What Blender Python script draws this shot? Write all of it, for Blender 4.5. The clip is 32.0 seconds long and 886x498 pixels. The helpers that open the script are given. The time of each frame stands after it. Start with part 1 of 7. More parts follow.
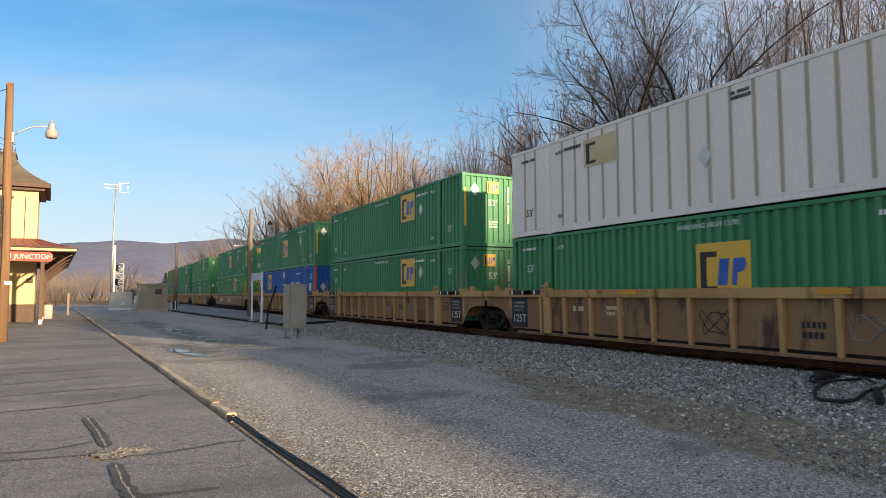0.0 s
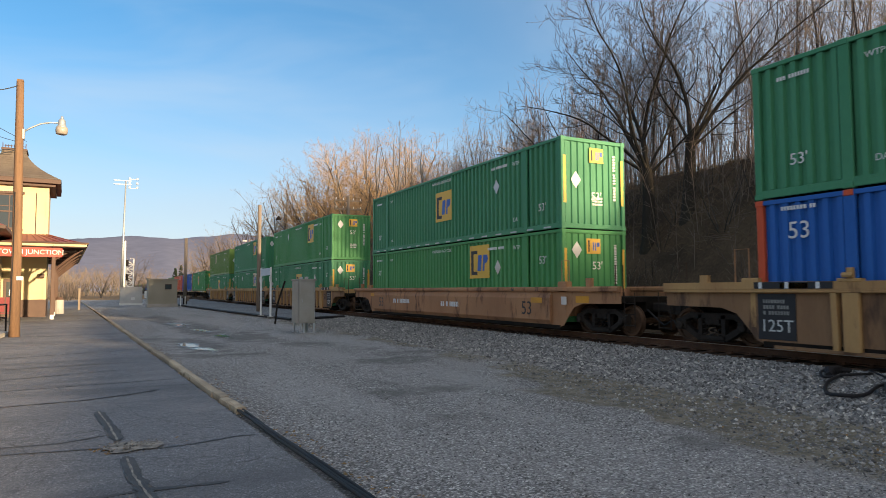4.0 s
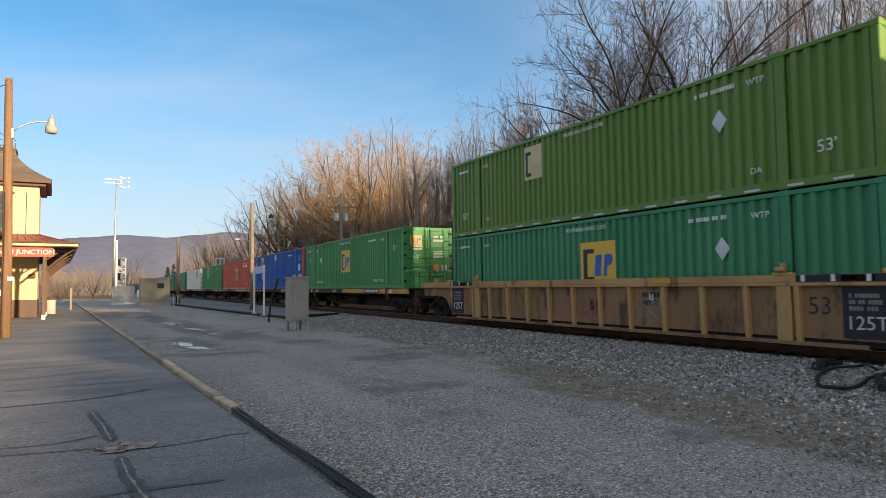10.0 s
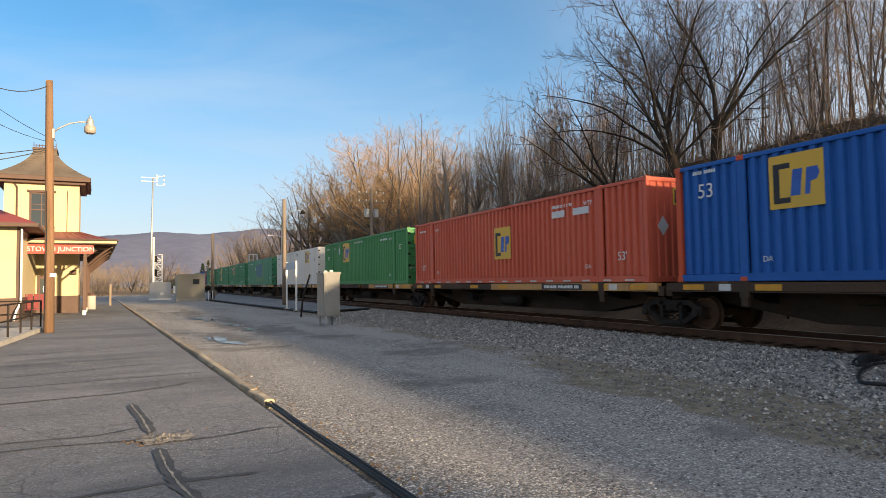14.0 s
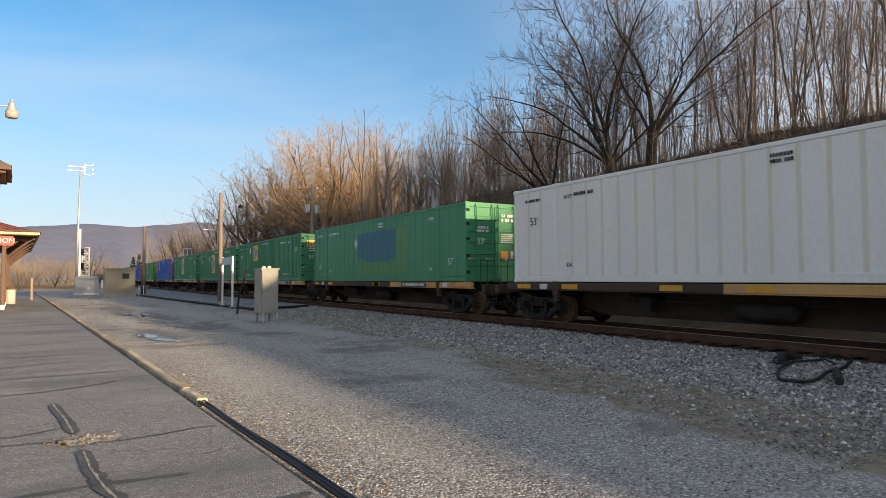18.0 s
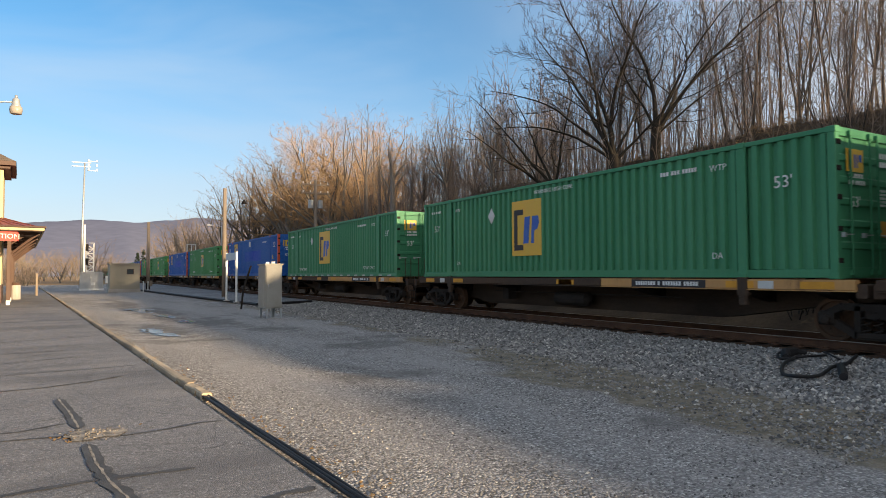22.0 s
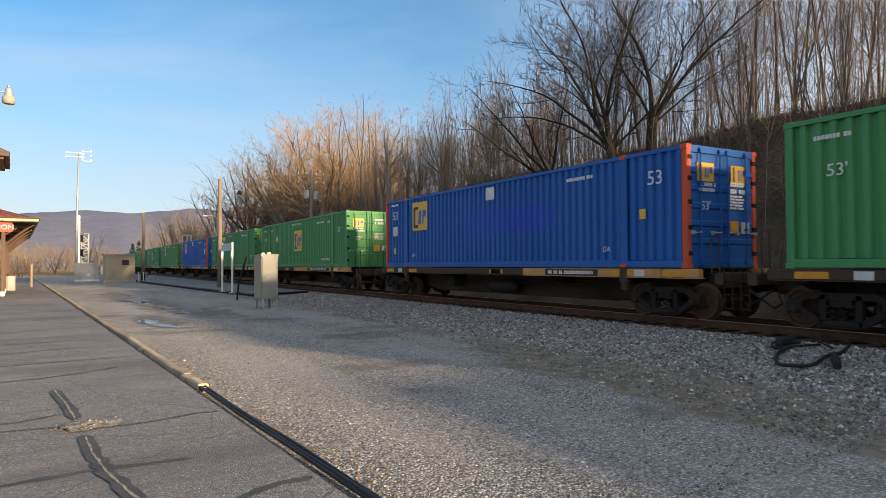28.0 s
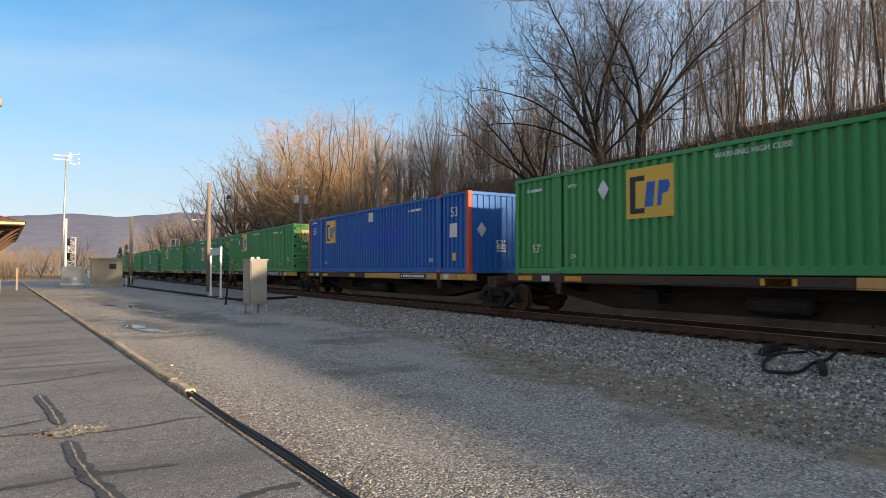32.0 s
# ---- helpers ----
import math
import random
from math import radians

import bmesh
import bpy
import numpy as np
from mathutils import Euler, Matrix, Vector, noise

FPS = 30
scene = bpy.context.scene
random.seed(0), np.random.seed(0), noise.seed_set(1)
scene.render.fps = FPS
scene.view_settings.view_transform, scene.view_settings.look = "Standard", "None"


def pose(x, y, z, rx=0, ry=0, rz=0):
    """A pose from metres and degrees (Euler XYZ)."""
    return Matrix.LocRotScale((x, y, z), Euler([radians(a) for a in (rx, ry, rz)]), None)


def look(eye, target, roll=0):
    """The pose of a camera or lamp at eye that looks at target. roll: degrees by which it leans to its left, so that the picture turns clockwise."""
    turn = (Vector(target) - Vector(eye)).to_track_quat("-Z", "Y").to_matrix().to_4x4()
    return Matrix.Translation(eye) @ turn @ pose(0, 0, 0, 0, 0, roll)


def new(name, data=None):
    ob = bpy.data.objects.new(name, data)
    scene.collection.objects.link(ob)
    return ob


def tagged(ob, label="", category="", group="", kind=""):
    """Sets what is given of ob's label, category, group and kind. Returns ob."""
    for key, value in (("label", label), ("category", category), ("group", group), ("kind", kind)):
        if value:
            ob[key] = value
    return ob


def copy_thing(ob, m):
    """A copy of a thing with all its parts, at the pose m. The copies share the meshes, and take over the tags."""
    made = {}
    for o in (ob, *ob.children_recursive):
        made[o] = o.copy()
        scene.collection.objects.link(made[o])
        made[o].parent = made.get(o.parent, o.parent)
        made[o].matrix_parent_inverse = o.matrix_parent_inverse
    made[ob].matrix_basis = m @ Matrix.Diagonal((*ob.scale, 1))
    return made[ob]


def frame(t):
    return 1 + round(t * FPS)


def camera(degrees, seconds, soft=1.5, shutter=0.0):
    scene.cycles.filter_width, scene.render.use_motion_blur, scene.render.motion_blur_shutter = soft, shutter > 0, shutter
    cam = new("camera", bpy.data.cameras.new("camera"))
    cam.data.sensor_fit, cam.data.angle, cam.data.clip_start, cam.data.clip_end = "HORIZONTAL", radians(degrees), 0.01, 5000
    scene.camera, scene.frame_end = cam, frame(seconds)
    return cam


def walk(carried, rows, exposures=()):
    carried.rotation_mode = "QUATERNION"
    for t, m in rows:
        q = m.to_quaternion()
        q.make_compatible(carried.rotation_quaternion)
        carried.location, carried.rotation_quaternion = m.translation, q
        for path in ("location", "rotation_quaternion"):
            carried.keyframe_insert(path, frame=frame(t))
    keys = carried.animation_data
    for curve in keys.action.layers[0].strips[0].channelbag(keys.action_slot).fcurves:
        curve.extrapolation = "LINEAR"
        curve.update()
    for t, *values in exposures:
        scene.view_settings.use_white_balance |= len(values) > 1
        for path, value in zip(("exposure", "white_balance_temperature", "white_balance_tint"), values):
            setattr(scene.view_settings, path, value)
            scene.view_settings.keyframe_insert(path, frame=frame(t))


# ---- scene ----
# ---------------------------------------------------------------- camera
cam = camera(68.86, 32.0, soft=0.75, shutter=0.1)
EYE = (0.0, 0.0, 1.6)
# seconds, degrees to the right of the track, degrees up, degrees of lean
TURNS = [
    (0.0, 28.03, 4.01, -0.10),
    (0.5, 28.00, 4.02, -0.10),
    (1.0, 27.94, 3.95, -0.03),
    (1.5, 27.77, 3.90, -0.02),
    (2.0, 27.55, 3.83, -0.04),
    (2.5, 27.50, 3.70, -0.17),
    (3.0, 27.39, 3.61, -0.11),
    (3.5, 27.33, 3.60, -0.13),
    (5.5, 27.43, 3.26, -0.34),
    (6.0, 27.75, 3.31, -0.17),
    (6.5, 27.92, 3.38, -0.34),
    (7.0, 27.94, 3.44, -0.31),
    (7.5, 27.90, 3.66, -0.38),
    (8.0, 28.05, 3.74, -0.00),
    (8.5, 28.47, 3.74, -0.24),
    (9.0, 28.31, 3.64, -0.51),
    (9.5, 28.18, 3.26, -0.77),
    (10.0, 27.90, 3.23, -0.70),
    (10.5, 27.71, 3.06, -0.71),
    (11.0, 27.66, 2.95, -0.52),
    (11.5, 27.67, 2.94, -0.34),
    (12.0, 27.74, 2.88, -0.29),
    (12.5, 28.36, 2.87, -0.38),
    (13.0, 26.58, 2.94, -0.68),
    (13.5, 25.20, 2.90, -0.84),
    (14.0, 25.23, 2.83, -0.88),
    (14.5, 30.34, 2.60, -0.83),
    (16.5, 31.01, 2.76, -0.42),
    (17.0, 30.79, 2.67, -0.44),
    (17.5, 30.55, 2.61, -0.17),
    (18.0, 30.43, 2.60, -0.18),
    (18.5, 30.40, 2.57, -0.25),
    (19.0, 30.41, 2.51, -0.19),
    (19.5, 30.32, 2.46, -0.10),
    (20.0, 30.15, 2.36, 0.06),
    (20.5, 30.12, 2.30, -0.11),
    (21.0, 30.10, 2.28, -0.21),
    (21.5, 30.12, 2.22, -0.17),
    (22.0, 30.12, 2.19, -0.21),
    (22.5, 30.14, 2.14, 0.01),
    (23.0, 29.99, 2.03, -0.09),
    (23.5, 30.01, 1.93, -0.16),
    (24.0, 30.51, 1.55, -0.42),
    (24.5, 30.54, 1.27, -0.36),
    (25.0, 30.50, 1.05, -0.11),
    (25.5, 30.22, 0.98, 0.15),
    (27.5, 30.53, 1.31, -0.50),
    (28.0, 30.47, 1.34, -0.29),
    (28.5, 30.42, 1.30, -0.24),
    (29.0, 30.44, 1.36, 0.10),
    (29.5, 30.45, 1.57, 0.34),
    (30.0, 30.44, 1.81, 0.40),
    (30.5, 30.67, 1.85, 0.12),
    (31.0, 30.87, 1.88, -0.02),
    (31.5, 31.17, 1.80, -0.07),
    (32.0, 31.36, 1.84, 0.01),
]


def aim(right, up, lean):
    a, b = radians(right), radians(up)
    way = Vector((math.sin(a) * math.cos(b), math.cos(a) * math.cos(b), math.sin(b)))
    return look(EYE, Vector(EYE) + way, lean)


walk(cam, [(t, aim(a, b, c)) for t, a, b, c in TURNS],
     exposures=[(0.0, 1.45), (32.0, 1.45)])

# ---------------------------------------------------------------- world and sun
SUN_SIDE, SUN_UP = 22.6, 10.5          # degrees right of straight behind, degrees up
world = bpy.data.worlds.new("sky")
scene.world = world
world.use_nodes = True
wn, wl = world.node_tree.nodes, world.node_tree.links
wn.clear()
sky = wn.new("ShaderNodeTexSky")
sky.sky_type, sky.sun_disc = "NISHITA", False
sky.sun_elevation, sky.sun_rotation = radians(SUN_UP), radians(180 - SUN_SIDE)
sky.air_density, sky.dust_density, sky.ozone_density, sky.altitude = 1.0, 0.5, 2.9, 150
wbg = wn.new("ShaderNodeBackground")
wbg.inputs["Strength"].default_value = 0.11
wout = wn.new("ShaderNodeOutputWorld")


def world_mix(fac, a, b, kind="MIX"):
    t = wn.new("ShaderNodeMix")
    t.data_type, t.blend_type = "RGBA", kind
    for key, q in (("Factor", fac), ("A", a), ("B", b)):
        if isinstance(q, tuple):
            t.inputs[key].default_value = (*q, 1)
        elif isinstance(q, (int, float)):
            t.inputs[key].default_value = q
        else:
            wl.new(q, t.inputs[key])
    return t.outputs["Result"]


def world_range(value, lo, hi, a=0.0, b=1.0):
    t = wn.new("ShaderNodeMapRange")
    t.interpolation_type = "SMOOTHSTEP"
    for key, q in (("From Min", lo), ("From Max", hi), ("To Min", a), ("To Max", b)):
        t.inputs[key].default_value = q
    wl.new(value, t.inputs["Value"])
    return t.outputs["Result"]


wco = wn.new("ShaderNodeTexCoord").outputs["Generated"]
wsep = wn.new("ShaderNodeSeparateXYZ")
wl.new(wco, wsep.inputs[0])
whue = wn.new("ShaderNodeHueSaturation")
whue.inputs["Saturation"].default_value = 1.32
wl.new(sky.outputs["Color"], whue.inputs["Color"])
clear = world_mix(1.0, whue.outputs["Color"], (1.16, 0.82, 0.74), "MULTIPLY")
# pale winter haze low over the horizon
clear = world_mix(world_range(wsep.outputs["Z"], 0.36, 0.0, 0.16, 0.74), clear, (1.75, 2.22, 2.8))
# wisps of thin high cloud
wmap = wn.new("ShaderNodeMapping")
wmap.inputs["Scale"].default_value = (1.3, 0.8, 4.2)
wmap.inputs["Rotation"].default_value = (0.25, 0.5, 0.5)
wl.new(wco, wmap.inputs["Vector"])
wnoi = wn.new("ShaderNodeTexNoise")
wnoi.inputs["Scale"].default_value, wnoi.inputs["Detail"].default_value = 1.5, 5.0
wnoi.inputs["Distortion"].default_value = 0.6
wl.new(wmap.outputs["Vector"], wnoi.inputs["Vector"])
wisps = world_mix(world_range(wnoi.outputs["Fac"], 0.40, 0.80, 0.0, 0.45), clear, (2.1, 2.5, 2.95))
# the veil thickens overhead and towards the low sun, added to whiten fill light
wdot = wn.new("ShaderNodeVectorMath")
wdot.operation = "DOT_PRODUCT"
wdot.inputs[1].default_value = (math.sin(radians(SUN_SIDE)), -math.cos(radians(SUN_SIDE)), 0.0)
wl.new(wco, wdot.inputs[0])
veiled = world_mix(world_range(wdot.outputs["Value"], -0.72, 0.35, 0.0, 0.8), wisps, (3.15, 3.1, 3.1))
wl.new(veiled, wbg.inputs["Color"])
wl.new(wbg.outputs["Background"], wout.inputs["Surface"])

sun_data = bpy.data.lights.new("sun", "SUN")
sun_data.energy, sun_data.angle, sun_data.color = 4.6, radians(1.4), (1.0, 0.74, 0.45)
sun = new("sun", sun_data)
sa, se = radians(SUN_SIDE), radians(SUN_UP)
to_sun = Vector((math.sin(sa) * math.cos(se), -math.cos(sa) * math.cos(se), math.sin(se)))
sun.matrix_world = look(to_sun * 50, (0, 0, 0))

# ---------------------------------------------------------------- materials


def material(name, colour, rough=0.8, metal=0.0, second=None, scale=3.0, amount=0.5, grain=60.0, grain_amount=0.25,
             bump=0.15, bump_scale=80.0, stretch=(1, 1, 1), where="object", random_amount=0.0, spec=0.4, third=None, third_at=0.62):
    """Principled surface with large stains, fine grain and relief."""
    m = bpy.data.materials.new(name)
    m.use_nodes = True
    n, l = m.node_tree.nodes, m.node_tree.links
    p = n["Principled BSDF"]
    p.inputs["Roughness"].default_value, p.inputs["Metallic"].default_value = rough, metal
    p.inputs["Specular IOR Level"].default_value = spec
    if where == "object":
        co = n.new("ShaderNodeTexCoord").outputs["Object"]
    else:
        co = n.new("ShaderNodeNewGeometry").outputs["Position"]
    mp = n.new("ShaderNodeMapping")
    mp.inputs["Scale"].default_value = stretch
    l.new(co, mp.inputs["Vector"])
    vec = mp.outputs["Vector"]
    big = n.new("ShaderNodeTexNoise")
    big.inputs["Scale"].default_value, big.inputs["Detail"].default_value = scale, 5
    l.new(vec, big.inputs["Vector"])
    ramp = n.new("ShaderNodeValToRGB")
    ramp.color_ramp.elements[0].position, ramp.color_ramp.elements[1].position = 0.38, 0.68
    l.new(big.outputs["Fac"], ramp.inputs["Fac"])
    mix = n.new("ShaderNodeMix")
    mix.data_type = "RGBA"
    mix.inputs["A"].default_value = (*colour, 1)
    mix.inputs["B"].default_value = (*(second or [c * 0.7 for c in colour]), 1)
    mul = n.new("ShaderNodeMath")
    mul.operation = "MULTIPLY"
    mul.inputs[1].default_value = amount
    l.new(ramp.outputs["Color"], mul.inputs[0])
    l.new(mul.outputs[0], mix.inputs["Factor"])
    last = mix.outputs["Result"]
    if third:
        big2 = n.new("ShaderNodeTexNoise")
        big2.inputs["Scale"].default_value, big2.inputs["Detail"].default_value = scale * 2.7, 8
        big2.inputs["Roughness"].default_value = 0.65
        l.new(vec, big2.inputs["Vector"])
        ramp2 = n.new("ShaderNodeValToRGB")
        ramp2.color_ramp.elements[0].position, ramp2.color_ramp.elements[1].position = third_at, third_at + 0.1
        l.new(big2.outputs["Fac"], ramp2.inputs["Fac"])
        mix2 = n.new("ShaderNodeMix")
        mix2.data_type = "RGBA"
        mix2.inputs["B"].default_value = (*third, 1)
        l.new(ramp2.outputs["Color"], mix2.inputs["Factor"])
        l.new(last, mix2.inputs["A"])
        last = mix2.outputs["Result"]
    fine = n.new("ShaderNodeTexNoise")
    fine.inputs["Scale"].default_value, fine.inputs["Detail"].default_value = grain, 3
    l.new(vec, fine.inputs["Vector"])
    rng = n.new("ShaderNodeMapRange")
    rng.inputs["To Min"].default_value, rng.inputs["To Max"].default_value = 1 - grain_amount, 1 + grain_amount
    l.new(fine.outputs["Fac"], rng.inputs["Value"])
    last_value = rng.outputs["Result"]
    if random_amount:
        info = n.new("ShaderNodeObjectInfo")
        r2 = n.new("ShaderNodeMapRange")
        r2.inputs["To Min"].default_value, r2.inputs["To Max"].default_value = 1 - random_amount, 1 + random_amount
        l.new(info.outputs["Random"], r2.inputs["Value"])
        mm = n.new("ShaderNodeMath")
        mm.operation = "MULTIPLY"
        l.new(last_value, mm.inputs[0])
        l.new(r2.outputs["Result"], mm.inputs[1])
        last_value = mm.outputs[0]
    vm = n.new("ShaderNodeVectorMath")
    vm.operation = "SCALE"
    l.new(last, vm.inputs[0])
    l.new(last_value, vm.inputs["Scale"])
    l.new(vm.outputs["Vector"], p.inputs["Base Color"])
    if bump:
        bn = n.new("ShaderNodeTexNoise")
        bn.inputs["Scale"].default_value, bn.inputs["Detail"].default_value = bump_scale, 3
        l.new(vec, bn.inputs["Vector"])
        b = n.new("ShaderNodeBump")
        b.inputs["Strength"].default_value, b.inputs["Distance"].default_value = bump, 0.02
        l.new(bn.outputs["Fac"], b.inputs["Height"])
        l.new(b.outputs["Normal"], p.inputs["Normal"])
    return m


def stones_colour(n, l, pos, cells, shades):
    """A shade for each crushed stone; shades: (position, colour) pairs of a ramp."""
    v = n.new("ShaderNodeTexVoronoi")
    v.inputs["Scale"].default_value = cells
    l.new(pos, v.inputs["Vector"])
    sep = n.new("ShaderNodeSeparateColor")
    l.new(v.outputs["Color"], sep.inputs["Color"])
    ramp = n.new("ShaderNodeValToRGB")
    e = ramp.color_ramp.elements
    e[0].position, e[0].color = shades[0][0], (*shades[0][1], 1)
    e[1].position, e[1].color = shades[-1][0], (*shades[-1][1], 1)
    for at, c in shades[1:-1]:
        e.new(at).color = (*c, 1)
    l.new(sep.outputs["Red"], ramp.inputs["Fac"])
    return v, ramp.outputs["Color"]


def mask(n, l, value, lo, hi, top=1.0):
    r = n.new("ShaderNodeMapRange")
    r.interpolation_type = "SMOOTHSTEP"
    r.inputs["From Min"].default_value, r.inputs["From Max"].default_value, r.inputs["To Max"].default_value = lo, hi, top
    l.new(value, r.inputs["Value"])
    return r.outputs["Result"]


def noise_value(n, l, vec, scale, detail=5, rough=0.55):
    t = n.new("ShaderNodeTexNoise")
    t.inputs["Scale"].default_value, t.inputs["Detail"].default_value, t.inputs["Roughness"].default_value = scale, detail, rough
    l.new(vec, t.inputs["Vector"])
    return t.outputs["Fac"]


def math_node(n, l, op, a, b):
    t = n.new("ShaderNodeMath")
    t.operation = op
    for i, q in enumerate((a, b)):
        if isinstance(q, (int, float)):
            t.inputs[i].default_value = q
        else:
            l.new(q, t.inputs[i])
    return t.outputs[0]


def blend(n, l, fac, a, b, kind="MIX"):
    t = n.new("ShaderNodeMix")
    t.data_type, t.blend_type = "RGBA", kind
    for key, q in (("Factor", fac), ("A", a), ("B", b)):
        if isinstance(q, tuple):
            t.inputs[key].default_value = (*q, 1)
        elif isinstance(q, (int, float)):
            t.inputs[key].default_value = q
        else:
            l.new(q, t.inputs[key])
    return t.outputs["Result"]


def yard_material(name):
    """Fine grey crushed stone with wheel-worn lanes, an earthy stony margin and coarse ballast towards the track."""
    m = bpy.data.materials.new(name)
    m.use_nodes = True
    n, l = m.node_tree.nodes, m.node_tree.links
    p = n["Principled BSDF"]
    p.inputs["Roughness"].default_value, p.inputs["Specular IOR Level"].default_value = 0.9, 0.25
    pos = n.new("ShaderNodeNewGeometry").outputs["Position"]
    sx = n.new("ShaderNodeSeparateXYZ")
    l.new(pos, sx.inputs[0])
    X, Y = sx.outputs["X"], sx.outputs["Y"]
    v1, fine = stones_colour(n, l, pos, 42, [(0.0, (0.105, 0.100, 0.096)), (0.45, (0.293, 0.278, 0.269)), (0.88, (0.421, 0.403, 0.386)), (1.0, (0.720, 0.702, 0.667))])
    v2, coarse = stones_colour(n, l, pos, 19, [(0.0, (0.065, 0.065, 0.068)), (0.6, (0.260, 0.257, 0.255)), (0.9, (0.416, 0.406, 0.390)), (1.0, (0.676, 0.650, 0.598))])
    fine = blend(n, l, mask(n, l, v1.outputs["Distance"], 0.42, 0.75, 0.7), fine, (0.058, 0.055, 0.052))
    # lanes worn by wheels, and damp dark areas
    mp = n.new("ShaderNodeMapping")
    mp.inputs["Scale"].default_value, mp.inputs["Rotation"].default_value = (1.0, 0.16, 1.0), (0, 0, 0.10)
    l.new(pos, mp.inputs["Vector"])
    lanes = mask(n, l, noise_value(n, l, mp.outputs["Vector"], 0.75, 4), 0.40, 0.62)
    col = blend(n, l, math_node(n, l, "MULTIPLY", lanes, 0.4), fine, (0.351, 0.335, 0.325))
    wet = mask(n, l, noise_value(n, l, pos, 0.33, 7, 0.6), 0.55, 0.66, 0.72)
    col = blend(n, l, wet, col, (0.111, 0.104, 0.099))
    rag = math_node(n, l, "MULTIPLY", math_node(n, l, "SUBTRACT", noise_value(n, l, pos, 1.1, 8, 0.72), 0.5), 6.5)
    damp = None
    for cx, cy, rx, ry in ((2.45, 20.5, 0.75, 3.6), (3.3, 29.5, 0.9, 6.0), (4.2, 23.0, 1.0, 3.2), (2.6, 40.0, 0.8, 7.0), (5.2, 19.0, 0.8, 1.0), (5.7, 13.6, 1.1, 0.75), (7.7, 9.2, 1.3, 0.9), (6.9, 15.0, 1.0, 0.6)):
        du = math_node(n, l, "DIVIDE", math_node(n, l, "SUBTRACT", X, cx), rx)
        dv = math_node(n, l, "DIVIDE", math_node(n, l, "SUBTRACT", Y, cy), ry)
        r2 = math_node(n, l, "ADD", math_node(n, l, "MULTIPLY", du, du), math_node(n, l, "MULTIPLY", dv, dv))
        one_damp = mask(n, l, math_node(n, l, "ADD", r2, rag), 1.3, 0.1, 0.62)
        damp = one_damp if damp is None else math_node(n, l, "MAXIMUM", damp, one_damp)
    col = blend(n, l, damp, col, (0.085, 0.08, 0.076))
    grit = mask(n, l, noise_value(n, l, pos, 17, 4, 0.7), 0.54, 0.66, 0.5)
    col = blend(n, l, grit, col, (0.156, 0.146, 0.138))
    # earthy margin
    wob = math_node(n, l, "MULTIPLY", math_node(n, l, "SUBTRACT", noise_value(n, l, pos, 0.55, 6), 0.5), 4.5)
    edge = math_node(n, l, "SUBTRACT", math_node(n, l, "ADD", X, wob), math_node(n, l, "MULTIPLY", math_node(n, l, "MINIMUM", Y, 15.0), 0.16))
    earth = mask(n, l, edge, 4.9, 5.5, 0.93)
    soil = blend(n, l, mask(n, l, noise_value(n, l, pos, 3.0, 8, 0.7), 0.38, 0.62), (0.111, 0.094, 0.065), (0.221, 0.189, 0.137))
    chips = mask(n, l, v2.outputs["Distance"], 0.40, 0.30)
    keep = mask(n, l, noise_value(n, l, pos, 2.2, 5, 0.6), 0.42, 0.62, 0.55)
    soil = blend(n, l, math_node(n, l, "MULTIPLY", chips, keep), soil, coarse)
    col = blend(n, l, earth, col, soil)
    wob2 = math_node(n, l, "MULTIPLY", math_node(n, l, "SUBTRACT", noise_value(n, l, pos, 0.9, 6), 0.5), 2.0)
    stony = mask(n, l, math_node(n, l, "ADD", X, wob2), 7.7, 8.5)
    gap = mask(n, l, v2.outputs["Distance"], 0.45, 0.8, 0.8)
    coarse = blend(n, l, gap, coarse, (0.043, 0.039, 0.035))
    col = blend(n, l, stony, col, coarse)
    # near-black bed along the track: shade under the train, painted in
    train_shade = math_node(n, l, "MULTIPLY", mask(n, l, math_node(n, l, "ADD", X, math_node(n, l, "MULTIPLY", wob2, 0.2)), 12.2, 12.9), mask(n, l, X, 16.2, 15.0))
    col = blend(n, l, math_node(n, l, "MULTIPLY", train_shade, 0.85), col, (0.018, 0.016, 0.014))
    l.new(col, p.inputs["Base Color"])
    h1 = math_node(n, l, "MULTIPLY", v1.outputs["Distance"], 0.6)
    h = n.new("ShaderNodeMix")
    l.new(stony, h.inputs["Factor"])
    l.new(h1, h.inputs["A"])
    l.new(v2.outputs["Distance"], h.inputs["B"])
    b = n.new("ShaderNodeBump")
    b.inputs["Strength"].default_value, b.inputs["Distance"].default_value = 0.9, 0.04
    b.invert = True
    l.new(h.outputs["Result"], b.inputs["Height"])
    l.new(b.outputs["Normal"], p.inputs["Normal"])
    return m


